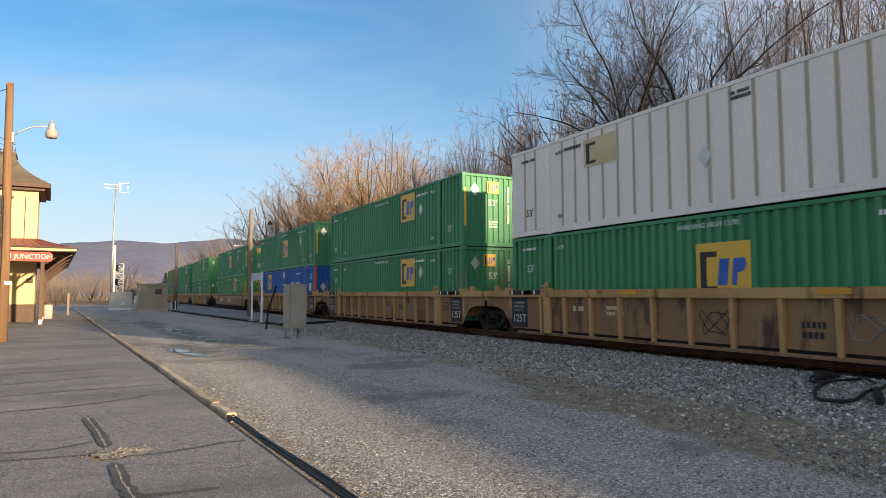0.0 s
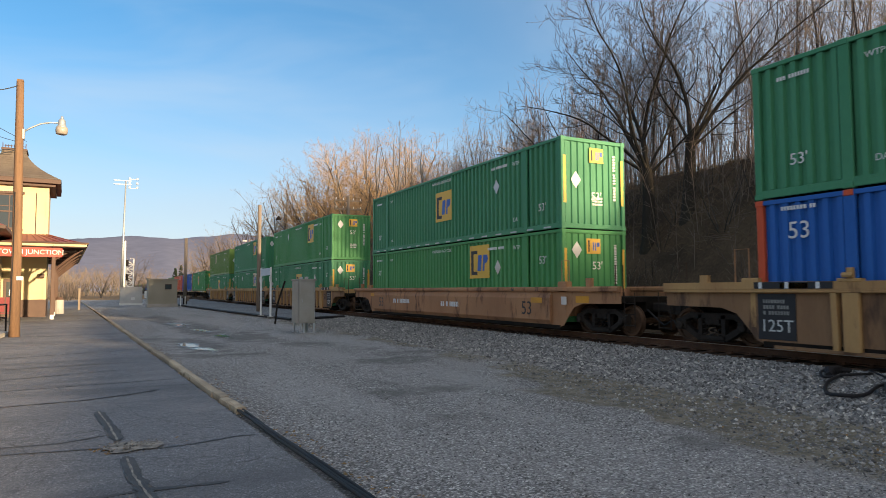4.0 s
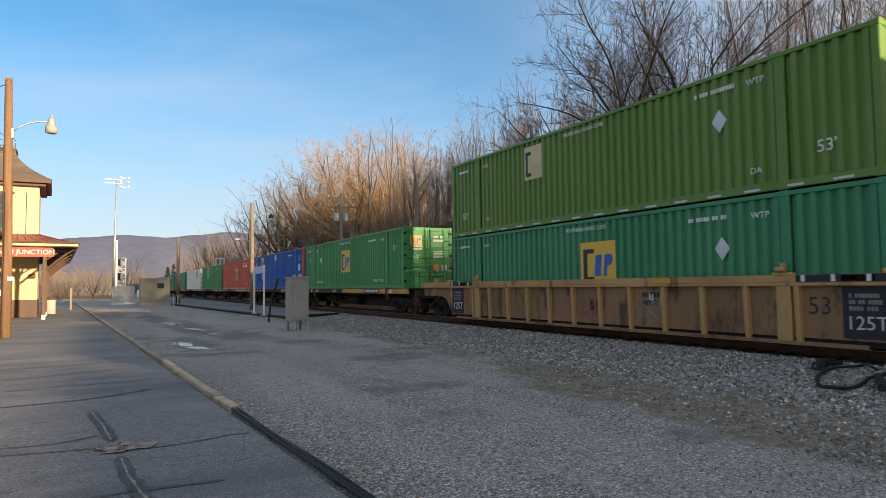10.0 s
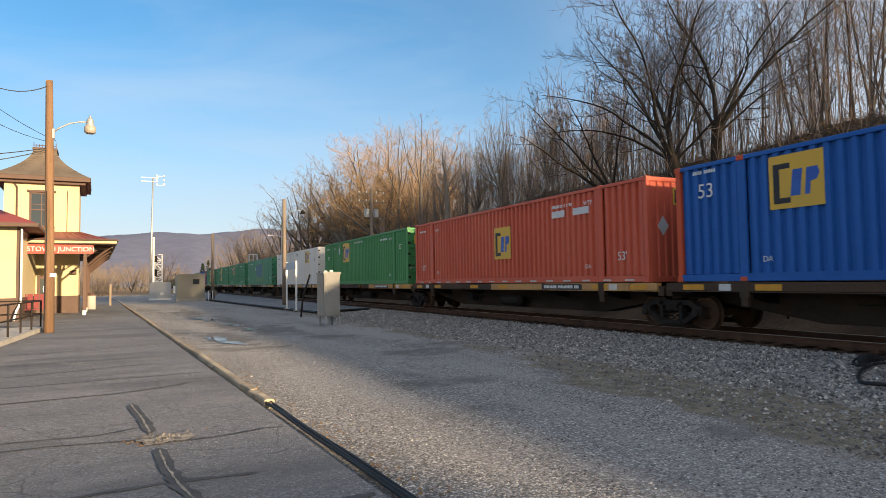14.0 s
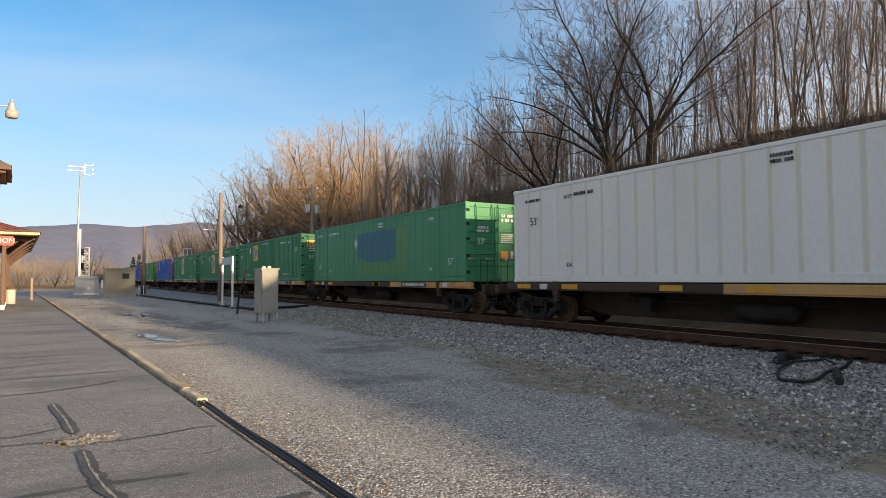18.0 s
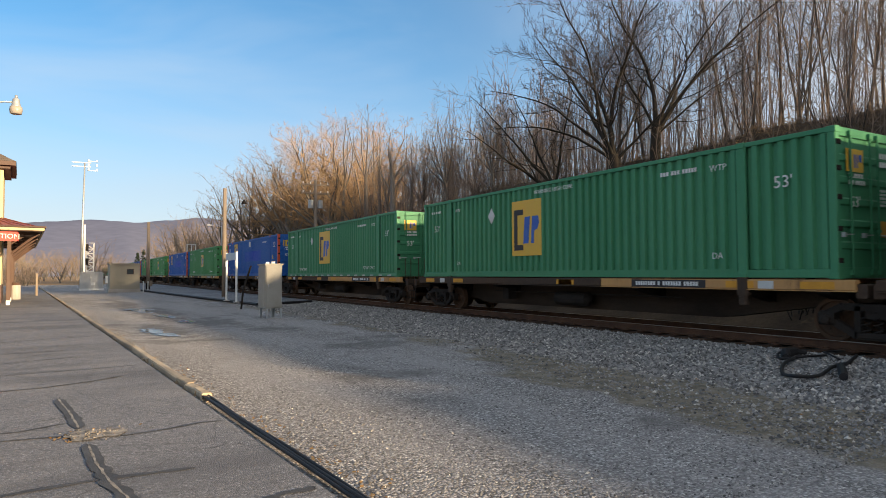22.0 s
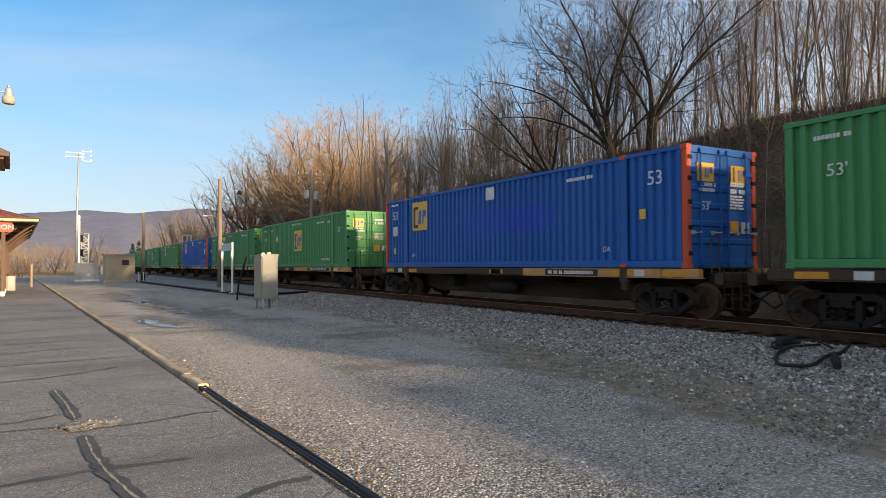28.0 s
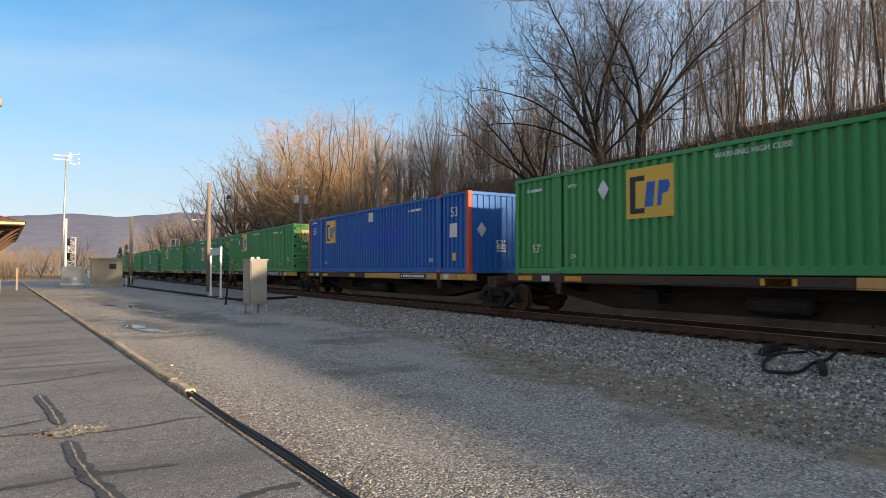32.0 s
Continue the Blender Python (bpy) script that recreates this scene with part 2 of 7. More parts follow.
def asphalt_material(name):
    """Old asphalt: aggregate, broad stains across the walk, hairline cracks."""
    m = bpy.data.materials.new(name)
    m.use_nodes = True
    n, l = m.node_tree.nodes, m.node_tree.links
    p = n["Principled BSDF"]
    p.inputs["Roughness"].default_value, p.inputs["Specular IOR Level"].default_value = 0.85, 0.3
    pos = n.new("ShaderNodeNewGeometry").outputs["Position"]
    v, agg = stones_colour(n, l, pos, 75, [(0.0, (0.092, 0.092, 0.097)), (0.55, (0.160, 0.159, 0.165)), (0.92, (0.217, 0.214, 0.221)), (1.0, (0.336, 0.343, 0.358))])
    mp = n.new("ShaderNodeMapping")
    mp.inputs["Scale"].default_value, mp.inputs["Rotation"].default_value = (0.16, 1.0, 1.0), (0, 0, -0.08)
    l.new(pos, mp.inputs["Vector"])
    across = mask(n, l, noise_value(n, l, mp.outputs["Vector"], 0.5, 6, 0.62), 0.42, 0.66, 0.7)
    col = blend(n, l, across, agg, (0.084, 0.085, 0.092))
    pale = mask(n, l, noise_value(n, l, pos, 0.6, 6, 0.6), 0.5, 0.7, 0.55)
    col = blend(n, l, pale, col, (0.217, 0.210, 0.207))
    spots = mask(n, l, noise_value(n, l, pos, 5.5, 6, 0.7), 0.56, 0.68, 0.7)
    col = blend(n, l, spots, col, (0.072, 0.073, 0.079))
    warp = n.new("ShaderNodeMix")
    warp.data_type = "VECTOR"
    wn3 = n.new("ShaderNodeTexNoise")
    wn3.inputs["Scale"].default_value = 1.7
    l.new(pos, wn3.inputs["Vector"])
    warp.inputs["Factor"].default_value = 0.25
    l.new(pos, warp.inputs["A"])
    l.new(wn3.outputs["Color"], warp.inputs["B"])
    cr = n.new("ShaderNodeTexVoronoi")
    cr.feature = "DISTANCE_TO_EDGE"
    cr.inputs["Scale"].default_value = 0.75
    l.new(warp.outputs["Result"], cr.inputs["Vector"])
    hair = mask(n, l, cr.outputs["Distance"], 0.005, 0.0015, 0.5)
    col = blend(n, l, hair, col, (0.040, 0.040, 0.041))
    l.new(col, p.inputs["Base Color"])
    b = n.new("ShaderNodeBump")
    b.inputs["Strength"].default_value, b.inputs["Distance"].default_value = 0.6, 0.012
    b.invert = True
    l.new(v.outputs["Distance"], b.inputs["Height"])
    l.new(b.outputs["Normal"], p.inputs["Normal"])
    return m


def loose_stone_material(name):
    """Each stone of its own shade."""
    m = bpy.data.materials.new(name)
    m.use_nodes = True
    n, l = m.node_tree.nodes, m.node_tree.links
    p = n["Principled BSDF"]
    p.inputs["Roughness"].default_value, p.inputs["Specular IOR Level"].default_value = 0.9, 0.25
    geo = n.new("ShaderNodeNewGeometry")
    ramp = n.new("ShaderNodeValToRGB")
    e = ramp.color_ramp.elements
    e[0].position, e[0].color = 0.0, (0.06, 0.058, 0.056, 1)
    e[1].position, e[1].color = 1.0, (0.60, 0.57, 0.52, 1)
    for at, c in ((0.45, (0.19, 0.186, 0.182, 1)), (0.85, (0.29, 0.282, 0.27, 1)), (0.95, (0.40, 0.38, 0.34, 1))):
        e.new(at).color = c
    l.new(geo.outputs["Random Per Island"], ramp.inputs["Fac"])
    g = noise_value(n, l, geo.outputs["Position"], 60, 3)
    col = blend(n, l, mask(n, l, g, 0.4, 0.7, 0.4), ramp.outputs["Color"], (0.06, 0.056, 0.052))
    l.new(col, p.inputs["Base Color"])
    return m


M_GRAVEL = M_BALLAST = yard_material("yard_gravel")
M_ASPHALT = asphalt_material("platform_asphalt")
M_TAR = material("crack_tar", (0.042, 0.042, 0.043), 0.75, 0, (0.075, 0.073, 0.072), 3, 0.8, 60, 0.4, 0.3, 80, where="world")
M_GRIT = material("crack_grit", (0.30, 0.27, 0.23), 0.95, 0, (0.08, 0.075, 0.07), 9, 0.9, 60, 0.4, 0.5, 60, where="world")
M_KERB = material("kerb_stone", (0.38, 0.305, 0.21), 0.9, 0, (0.24, 0.19, 0.135), 2.0, 0.8, 50, 0.3, 0.6, 25, random_amount=0.25)
M_RUBBER = material("black_rubber", (0.02, 0.02, 0.022), 0.6, 0, None, 3, 0.3, 40, 0.2, 0.2, 40, spec=0.20)
M_SOIL = material("leaf_litter", (0.085, 0.06, 0.04), 0.95, 0, (0.04, 0.03, 0.022), 0.5, 0.9, 9, 0.5, 0.8, 8, where="world",
                  third=(0.105, 0.075, 0.047), third_at=0.6, spec=0.1)
M_CONC = material("concrete", (0.36, 0.34, 0.31), 0.85, 0, (0.25, 0.235, 0.21), 1.5, 0.7, 50, 0.2, 0.25, 40)
M_RAIL = material("rusty_rail", (0.10, 0.055, 0.035), 0.7, 0.3, (0.05, 0.03, 0.022), 3, 0.7, 40, 0.3, 0.2, 60, spec=0.12)
M_RAILTOP = material("polished_rail_head", (0.42, 0.41, 0.40), 0.28, 1.0, None, 3, 0.3, 60, 0.1, 0.02, 60)
M_TIE = material("creosoted_tie", (0.035, 0.025, 0.02), 0.9, 0, (0.07, 0.045, 0.03), 2, 0.8, 30, 0.4, 0.5, 30, (1, 1, 1), random_amount=0.4, spec=0.08)
M_STONE = loose_stone_material("ballast_stone")


def paint(name, colour, worn, rust=(0.09, 0.05, 0.03), rough=0.5, third_at=0.68, amount=0.55):
    return material(name, colour, rough, 0, worn, 0.9, amount, 25, 0.12, 0.05, 30, (1, 0.8, 0.22), third=rust, third_at=third_at, spec=0.2)


M_GREEN = paint("container_green_paint", (0.047, 0.20, 0.102), (0.072, 0.245, 0.132), (0.032, 0.13, 0.07))
M_GREEN2 = paint("container_bright_green_paint", (0.056, 0.228, 0.08), (0.085, 0.27, 0.108), (0.038, 0.15, 0.058))
M_OLIVE = paint("container_olive_paint", (0.105, 0.195, 0.045), (0.135, 0.23, 0.07), (0.065, 0.13, 0.038))
M_BLUE = paint("container_blue_paint", (0.016, 0.095, 0.34), (0.026, 0.12, 0.40), (0.014, 0.065, 0.22))
M_BLUEPATCH = paint("faded_mark_blue", (0.02, 0.07, 0.42), (0.026, 0.12, 0.40), (0.014, 0.065, 0.25))
M_RED = paint("container_red_paint", (0.50, 0.10, 0.058), (0.56, 0.14, 0.085), (0.36, 0.06, 0.04))
M_WHITE = paint("container_white_paint", (0.69, 0.665, 0.62), (0.60, 0.57, 0.515), (0.40, 0.335, 0.255), third_at=0.7)
M_SEAM = paint("white_panel_seam", (0.40, 0.34, 0.26), (0.30, 0.25, 0.19))
M_REDSCRAWL = material("faded_red_spray", (0.24, 0.075, 0.05), 0.8, 0, (0.28, 0.15, 0.10), 3, 0.8)
M_WHITERIB = paint("dusty_white_rib_paint", (0.62, 0.57, 0.47), (0.52, 0.46, 0.36), (0.4, 0.33, 0.25))
M_PALERIB = paint("pale_green_rib_paint", (0.06, 0.22, 0.12), (0.085, 0.25, 0.145), (0.02, 0.12, 0.058))
M_ORANGE = paint("orange_corner_paint", (0.50, 0.085, 0.035), (0.40, 0.06, 0.03), (0.25, 0.05, 0.03))
M_DKBLUE = paint("dark_blue_patch_paint", (0.03, 0.12, 0.165), (0.036, 0.145, 0.17), (0.03, 0.10, 0.12))
M_PALEGREEN = paint("pale_green_patch_paint", (0.085, 0.21, 0.085), (0.065, 0.19, 0.09), (0.05, 0.15, 0.075))
M_YELLOW = material("sticker_yellow", (0.62, 0.37, 0.035), 0.5, 0, (0.50, 0.33, 0.06), 1.2, 0.6, 30, 0.08, 0, 30)
M_FADED = material("sticker_faded", (0.50, 0.44, 0.25), 0.55, 0, (0.40, 0.33, 0.16), 1.2, 0.7, 30, 0.08, 0, 30)
M_BLACK = material("sticker_black", (0.018, 0.018, 0.022), 0.55, 0, None, 2, 0.3, 30, 0.1, 0, 30)
M_LOGOBLUE = material("sticker_blue", (0.02, 0.08, 0.36), 0.5, 0, (0.03, 0.14, 0.42), 2, 0.5, 30, 0.1, 0, 30)
M_LETTER = material("white_lettering", (0.62, 0.63, 0.62), 0.6, 0, (0.45, 0.46, 0.45), 2, 0.6, 40, 0.15, 0, 30)
M_DIM = material("dirty_stencil_paint", (0.22, 0.22, 0.21), 0.7, 0, (0.12, 0.12, 0.115), 2, 0.7, 40, 0.2, 0, 30)
M_PLACARD = material("silver_placard", (0.50, 0.52, 0.52), 0.4, 0.2, (0.38, 0.40, 0.40), 2, 0.6, 40, 0.1, 0, 30)
M_WELL = paint("well_car_yellow_brown", (0.42, 0.265, 0.11), (0.31, 0.175, 0.078), (0.11, 0.06, 0.036), rough=0.7, third_at=0.56, amount=0.9)
M_WELLB = paint("well_car_faded_pink_brown", (0.36, 0.19, 0.095), (0.26, 0.13, 0.068), (0.12, 0.06, 0.036), rough=0.7, third_at=0.54, amount=0.9)
M_WELLD = paint("well_car_dirty_web", (0.25, 0.148, 0.077), (0.17, 0.095, 0.052), (0.085, 0.05, 0.033), rough=0.75, third_at=0.52, amount=0.9)
M_DARKEND = paint("black_end_panel", (0.022, 0.024, 0.028), (0.035, 0.034, 0.034), (0.05, 0.035, 0.025), rough=0.6)
M_GRIME = material("grimy_black_steel", (0.020, 0.017, 0.015), 0.8, 0.0, (0.035, 0.028, 0.023), 2, 0.7, 30, 0.3, 0.2, 40, spec=0.12)
M_WHEEL = material("worn_wheel_steel", (0.085, 0.048, 0.028), 0.7, 0.1, (0.05, 0.034, 0.025), 3, 0.6, 30, 0.3, 0.1, 40, spec=0.15)
# parts beneath the cars: their shade is put into this near-black colour
M_UNDER = material("underframe_shade_black", (0.010, 0.009, 0.008), 0.85, 0.0, (0.028, 0.022, 0.018), 2, 0.7, 30, 0.3, 0.15, 40, spec=0.06)
M_SPINE = material("spine_car_brown", (0.06, 0.043, 0.033), 0.75, 0.1, (0.085, 0.052, 0.034), 0.8, 0.8, 25, 0.3, 0.15, 40, (1, 0.7, 0.5), spec=0.12)
M_BEAM = material("dirty_brown_centre_beam", (0.05, 0.036, 0.026), 0.85, 0, (0.022, 0.017, 0.014), 0.9, 0.9, 25, 0.3, 0.15, 40, (1, 0.5, 1.6), spec=0.1)
M_SILL = paint("spine_car_yellow_sill", (0.46, 0.26, 0.10), (0.36, 0.20, 0.09), (0.16, 0.09, 0.05), rough=0.7, third_at=0.55, amount=0.9)
M_PALE = material("pale_grey_enamel", (0.40, 0.405, 0.395), 0.55, 0, (0.30, 0.305, 0.30), 1.4, 0.6, 30, 0.1, 0.03, 30)
M_CARYELLOW = material("worn_yellow_marker", (0.55, 0.26, 0.02), 0.6, 0, (0.35, 0.17, 0.03), 2, 0.7, 30, 0.15, 0.05, 40)
M_STEEL = material("galvanised_steel", (0.36, 0.37, 0.38), 0.5, 0.5, (0.28, 0.33, 0.34), 2, 0.7, 30, 0.12, 0.05, 40)
M_ALU = material("weathered_aluminium", (0.27, 0.265, 0.24), 0.6, 0.1, (0.19, 0.175, 0.145), 1.4, 0.7, 30, 0.12, 0.06, 40, third=(0.25, 0.17, 0.10), third_at=0.72)
M_POLE = material("weathered_pole_wood", (0.20, 0.115, 0.062), 0.9, 0, (0.11, 0.068, 0.042), 2.0, 0.8, 30, 0.35, 0.5, 30, (4, 4, 0.25))
M_GREYPOLE = material("grey_pole_wood", (0.24, 0.195, 0.15), 0.9, 0, (0.15, 0.12, 0.095), 2.0, 0.8, 30, 0.35, 0.5, 30, (4, 4, 0.25))
M_CREAM = material("cream_painted_siding", (0.50, 0.42, 0.25), 0.75, 0, (0.44, 0.36, 0.21), 0.7, 0.5, 40, 0.06, 0.06, 30)
M_BROWN = material("brown_painted_trim", (0.085, 0.050, 0.036), 0.65, 0, (0.06, 0.036, 0.028), 1.5, 0.6, 40, 0.15, 0.08, 40)
M_SHINGLE = material("grey_brown_shingle", (0.13, 0.105, 0.08), 0.9, 0, (0.09, 0.07, 0.055), 1.2, 0.7, 12, 0.35, 0.4, 16)
M_REDROOF = material("red_metal_roof", (0.26, 0.055, 0.038), 0.5, 0.1, (0.20, 0.05, 0.04), 0.8, 0.6, 30, 0.1, 0.05, 30)
M_SIGNRED = material("red_sign_board", (0.60, 0.045, 0.03), 0.5, 0, None, 1, 0.3, 30, 0.05, 0.02, 30)
M_MAROON = material("maroon_bench_paint", (0.16, 0.022, 0.025), 0.55, 0, None, 1, 0.4, 30, 0.1, 0.05, 30)
M_SHED = material("tan_grey_metal_siding", (0.29, 0.27, 0.215), 0.6, 0.1, (0.23, 0.215, 0.17), 0.8, 0.6, 30, 0.1, 0.05, 30)
M_GLASS = material("dark_window_glass", (0.03, 0.04, 0.045), 0.06, 0, None, 1, 0.2, 10, 0.1, 0, 10, spec=0.8)
M_LAMPGLASS = material("frosted_lamp_bowl", (0.30, 0.27, 0.23), 0.35, 0, None, 1, 0.3, 10, 0.1, 0, 10)
M_WIRE = material("black_cable", (0.015, 0.015, 0.016), 0.6, 0, None, 1, 0.3, 10, 0.1, 0, 10)
M_SIGNBLUE = material("pale_blue_sign", (0.36, 0.46, 0.55), 0.5, 0, (0.30, 0.38, 0.46), 1, 0.5, 20, 0.05, 0, 10)
M_BARK = material("dark_bark", (0.055, 0.047, 0.041), 0.95, 0, (0.036, 0.032, 0.028), 1.2, 0.8, 14, 0.4, 0.6, 14, (1, 1, 0.3), random_amount=0.25)
M_OLDBARK = material("old_dark_bark", (0.030, 0.026, 0.023), 0.95, 0, (0.055, 0.048, 0.036), 0.9, 0.6, 14, 0.4, 0.7, 14, (1, 1, 0.3), spec=0.10)
M_OLDTWIG = material("dark_twigs", (0.06, 0.05, 0.044), 0.9, 0, (0.095, 0.075, 0.06), 0.4, 0.7, 6, 0.25, 0, 10, spec=0.10)
M_BARKG = material("grey_bark", (0.15, 0.134, 0.118), 0.95, 0, (0.09, 0.082, 0.074), 1.2, 0.8, 14, 0.4, 0.6, 14, (1, 1, 0.3), random_amount=0.25)
M_TWIG = material("brown_twigs", (0.16, 0.122, 0.098), 0.9, 0, (0.10, 0.08, 0.068), 0.4, 0.7, 6, 0.25, 0, 10, random_amount=0.25)
M_WILLOW = material("orange_twigs", (0.28, 0.185, 0.10), 0.9, 0, (0.20, 0.138, 0.082), 0.4, 0.7, 6, 0.25, 0, 10, random_amount=0.25)
M_FARTWIG = material("far_brown_twigs", (0.24, 0.178, 0.125), 0.9, 0, (0.17, 0.134, 0.102), 0.4, 0.7, 6, 0.25, 0, 10, random_amount=0.25)
# haze over the far ridge is put into this blue-purple colour
M_HILL = material("hazed_bare_woods", (0.155, 0.167, 0.228), 1.0, 0, (0.128, 0.138, 0.19), 0.006, 0.7, 0.05, 0.2, 0, 1, where="world", spec=0.0)
M_GRASS = material("dry_grass_and_leaves", (0.26, 0.15, 0.06), 0.95, 0, (0.12, 0.09, 0.045), 3, 0.8, 30, 0.4, 0, 10, random_amount=0.3)
M_STALK = material("dead_stalks", (0.16, 0.115, 0.07), 0.95, 0, (0.07, 0.052, 0.038), 0.8, 0.9, 20, 0.3, 0, 10, where="world")
M_WATER = material("puddle_water", (0.02, 0.021, 0.022), 0.10, 0, None, 1, 0.2, 10, 0.1, 0.02, 4, spec=0.7)
M_MUD = material("wet_mud", (0.075, 0.07, 0.065), 0.35, 0, (0.11, 0.105, 0.10), 1.2, 0.7, 20, 0.3, 0.3, 20, where="world")
M_CONIFER = material("conifer_needles", (0.022, 0.036, 0.018), 0.9, 0, (0.014, 0.024, 0.013), 1, 0.7, 6, 0.3, 0, 10, random_amount=0.2)

# ---------------------------------------------------------------- mesh helpers


class Form:
    """Collects simple solids into one mesh."""

    def __init__(self):
        self.v, self.f = [], []

    def add(self, verts, faces):
        k = len(self.v)
        self.v += [tuple(p) for p in verts]
        self.f += [tuple(i + k for i in q) for q in faces]
        return self

    def box(self, x0, x1, y0, y1, z0, z1, c=0.0):
        """A box; c: width of the chamfer along its long edges."""
        if c <= 0:
            self.add([(x0, y0, z0), (x1, y0, z0), (x1, y1, z0), (x0, y1, z0), (x0, y0, z1), (x1, y0, z1), (x1, y1, z1), (x0, y1, z1)],
                     [(3, 2, 1, 0), (4, 5, 6, 7), (0, 1, 5, 4), (1, 2, 6, 5), (2, 3, 7, 6), (3, 0, 4, 7)])
            return self
        sizes = (x1 - x0, y1 - y0, z1 - z0)
        axis = sizes.index(max(sizes))
        lo, hi = (x0, y0, z0), (x1, y1, z1)
        a, b = [i for i in range(3) if i != axis]
        ring = [(lo[a] + c, lo[b]), (hi[a] - c, lo[b]), (hi[a], lo[b] + c), (hi[a], hi[b] - c), (hi[a] - c, hi[b]), (lo[a] + c, hi[b]), (lo[a], hi[b] - c), (lo[a], lo[b] + c)]
        verts = []
        for e in (lo[axis], hi[axis]):
            for u, w in ring:
                p = [0, 0, 0]
                p[axis], p[a], p[b] = e, u, w
                verts.append(p)
        faces = [tuple((i, (i + 1) % 8, 8 + (i + 1) % 8, 8 + i)) for i in range(8)] + [tuple(reversed(range(8))), tuple(range(8, 16))]
        return self.add(verts, faces)

    def tube(self, points, radii, n=8, caps=True):
        points = [Vector(p) for p in points]
        if not hasattr(radii, "__len__"):
            radii = [radii] * len(points)
        verts, faces = [], []
        for i, p in enumerate(points):
            d = (points[min(i + 1, len(points) - 1)] - points[max(i - 1, 0)]).normalized()
            u = d.orthogonal().normalized() if abs(d.z) > 0.9 else d.cross(Vector((0, 0, 1))).normalized()
            w = d.cross(u)
            for k in range(n):
                a = 2 * math.pi * k / n
                verts.append(p + (u * math.cos(a) + w * math.sin(a)) * radii[i])
        for i in range(len(points) - 1):
            for k in range(n):
                faces.append((i * n + k, i * n + (k + 1) % n, (i + 1) * n + (k + 1) % n, (i + 1) * n + k))
        if caps:
            faces.append(tuple(reversed(range(n))))
            faces.append(tuple(range((len(points) - 1) * n, len(points) * n)))
        return self.add(verts, faces)

    def prism(self, outline, axis, lo, hi):
        """An outline in the other two axes, drawn out along an axis from lo to hi."""
        k = len(outline)
        verts = []
        for e in (lo, hi):
            for u, w in outline:
                verts.append({"x": (e, u, w), "y": (u, e, w), "z": (u, w, e)}[axis])
        faces = [(i, (i + 1) % k, k + (i + 1) % k, k + i) for i in range(k)] + [tuple(reversed(range(k))), tuple(range(k, 2 * k))]
        return self.add(verts, faces)

    def mesh(self, name, mat, smooth=False):
        me = bpy.data.meshes.new(name)
        me.from_pydata(self.v, [], self.f)
        me.materials.append(mat)
        if smooth:
            me.polygons.foreach_set("use_smooth", [True] * len(me.polygons))
        me.update()
        return me


def recalc(me):
    bm = bmesh.new()
    bm.from_mesh(me)
    bmesh.ops.recalc_face_normals(bm, faces=bm.faces)
    bm.to_mesh(me)
    bm.free()
    return me


def part(name, form, mat, parent, label="", at=None, smooth=False):
    """One mesh under a thing or a part; form may be a Form or a ready mesh."""
    me = form if isinstance(form, bpy.types.Mesh) else recalc(form.mesh(name, mat, smooth))
    ob = new(name, me)
    ob.parent = parent
    if name == "lettering":
        ob["kind"] = "stuff"
    if at is not None:
        ob.matrix_basis = at
    if label:
        ob["label"] = label
    return ob


def thing(name, m, label, category, group="", kind=""):
    ob = new(name)
    ob.empty_display_size = 0.2
    ob.matrix_world = m
    return tagged(ob, label, category, group, kind)


def solid(name, form, mat, label, category, kind="", m=None, group="", smooth=False):
    ob = new(name, recalc(form.mesh(name, mat, smooth)))
    if m is not None:
        ob.matrix_world = m
    return tagged(ob, label, category, group, kind)


TEXTS = {}


def text_mesh(words, size, mat):
    """Flat lettering in the x-z plane, centred, thin, facing -y."""
    key = (words, size, mat.name)
    if key not in TEXTS:
        cu = bpy.data.curves.new("lettering", "FONT")
        cu.body, cu.size, cu.extrude, cu.align_x, cu.align_y = words, size, 0.002, "CENTER", "CENTER"
        cu.resolution_u = 3
        ob = bpy.data.objects.new("lettering", cu)
        scene.collection.objects.link(ob)
        dg = bpy.context.evaluated_depsgraph_get()
        me = bpy.data.meshes.new_from_object(ob.evaluated_get(dg))
        bpy.data.objects.remove(ob)
        bpy.data.curves.remove(cu)
        me.materials.clear()
        me.materials.append(mat)
        me.name = "lettering"
        TEXTS[key] = me
    return TEXTS[key]


SIDE = Euler((radians(90), 0, radians(-90))).to_matrix().to_4x4()     # faces -x
FRONT = Euler((radians(90), 0, 0)).to_matrix().to_4x4()               # faces -y


def on_side(x, y, z):
    return Matrix.Translation((x, y, z)) @ SIDE


def on_front(x, y, z):
    return Matrix.Translation((x, y, z)) @ FRONT

# ---------------------------------------------------------------- ground
TRACK_X, RAIL_TOP = 13.705, 0.27


def smooth(a, b, x):
    u = min(1, max(0, (x - a) / (b - a)))
    return u * u * (3 - 2 * u)


def kerb_x(y):
    return 2.07 - 0.0525 * y


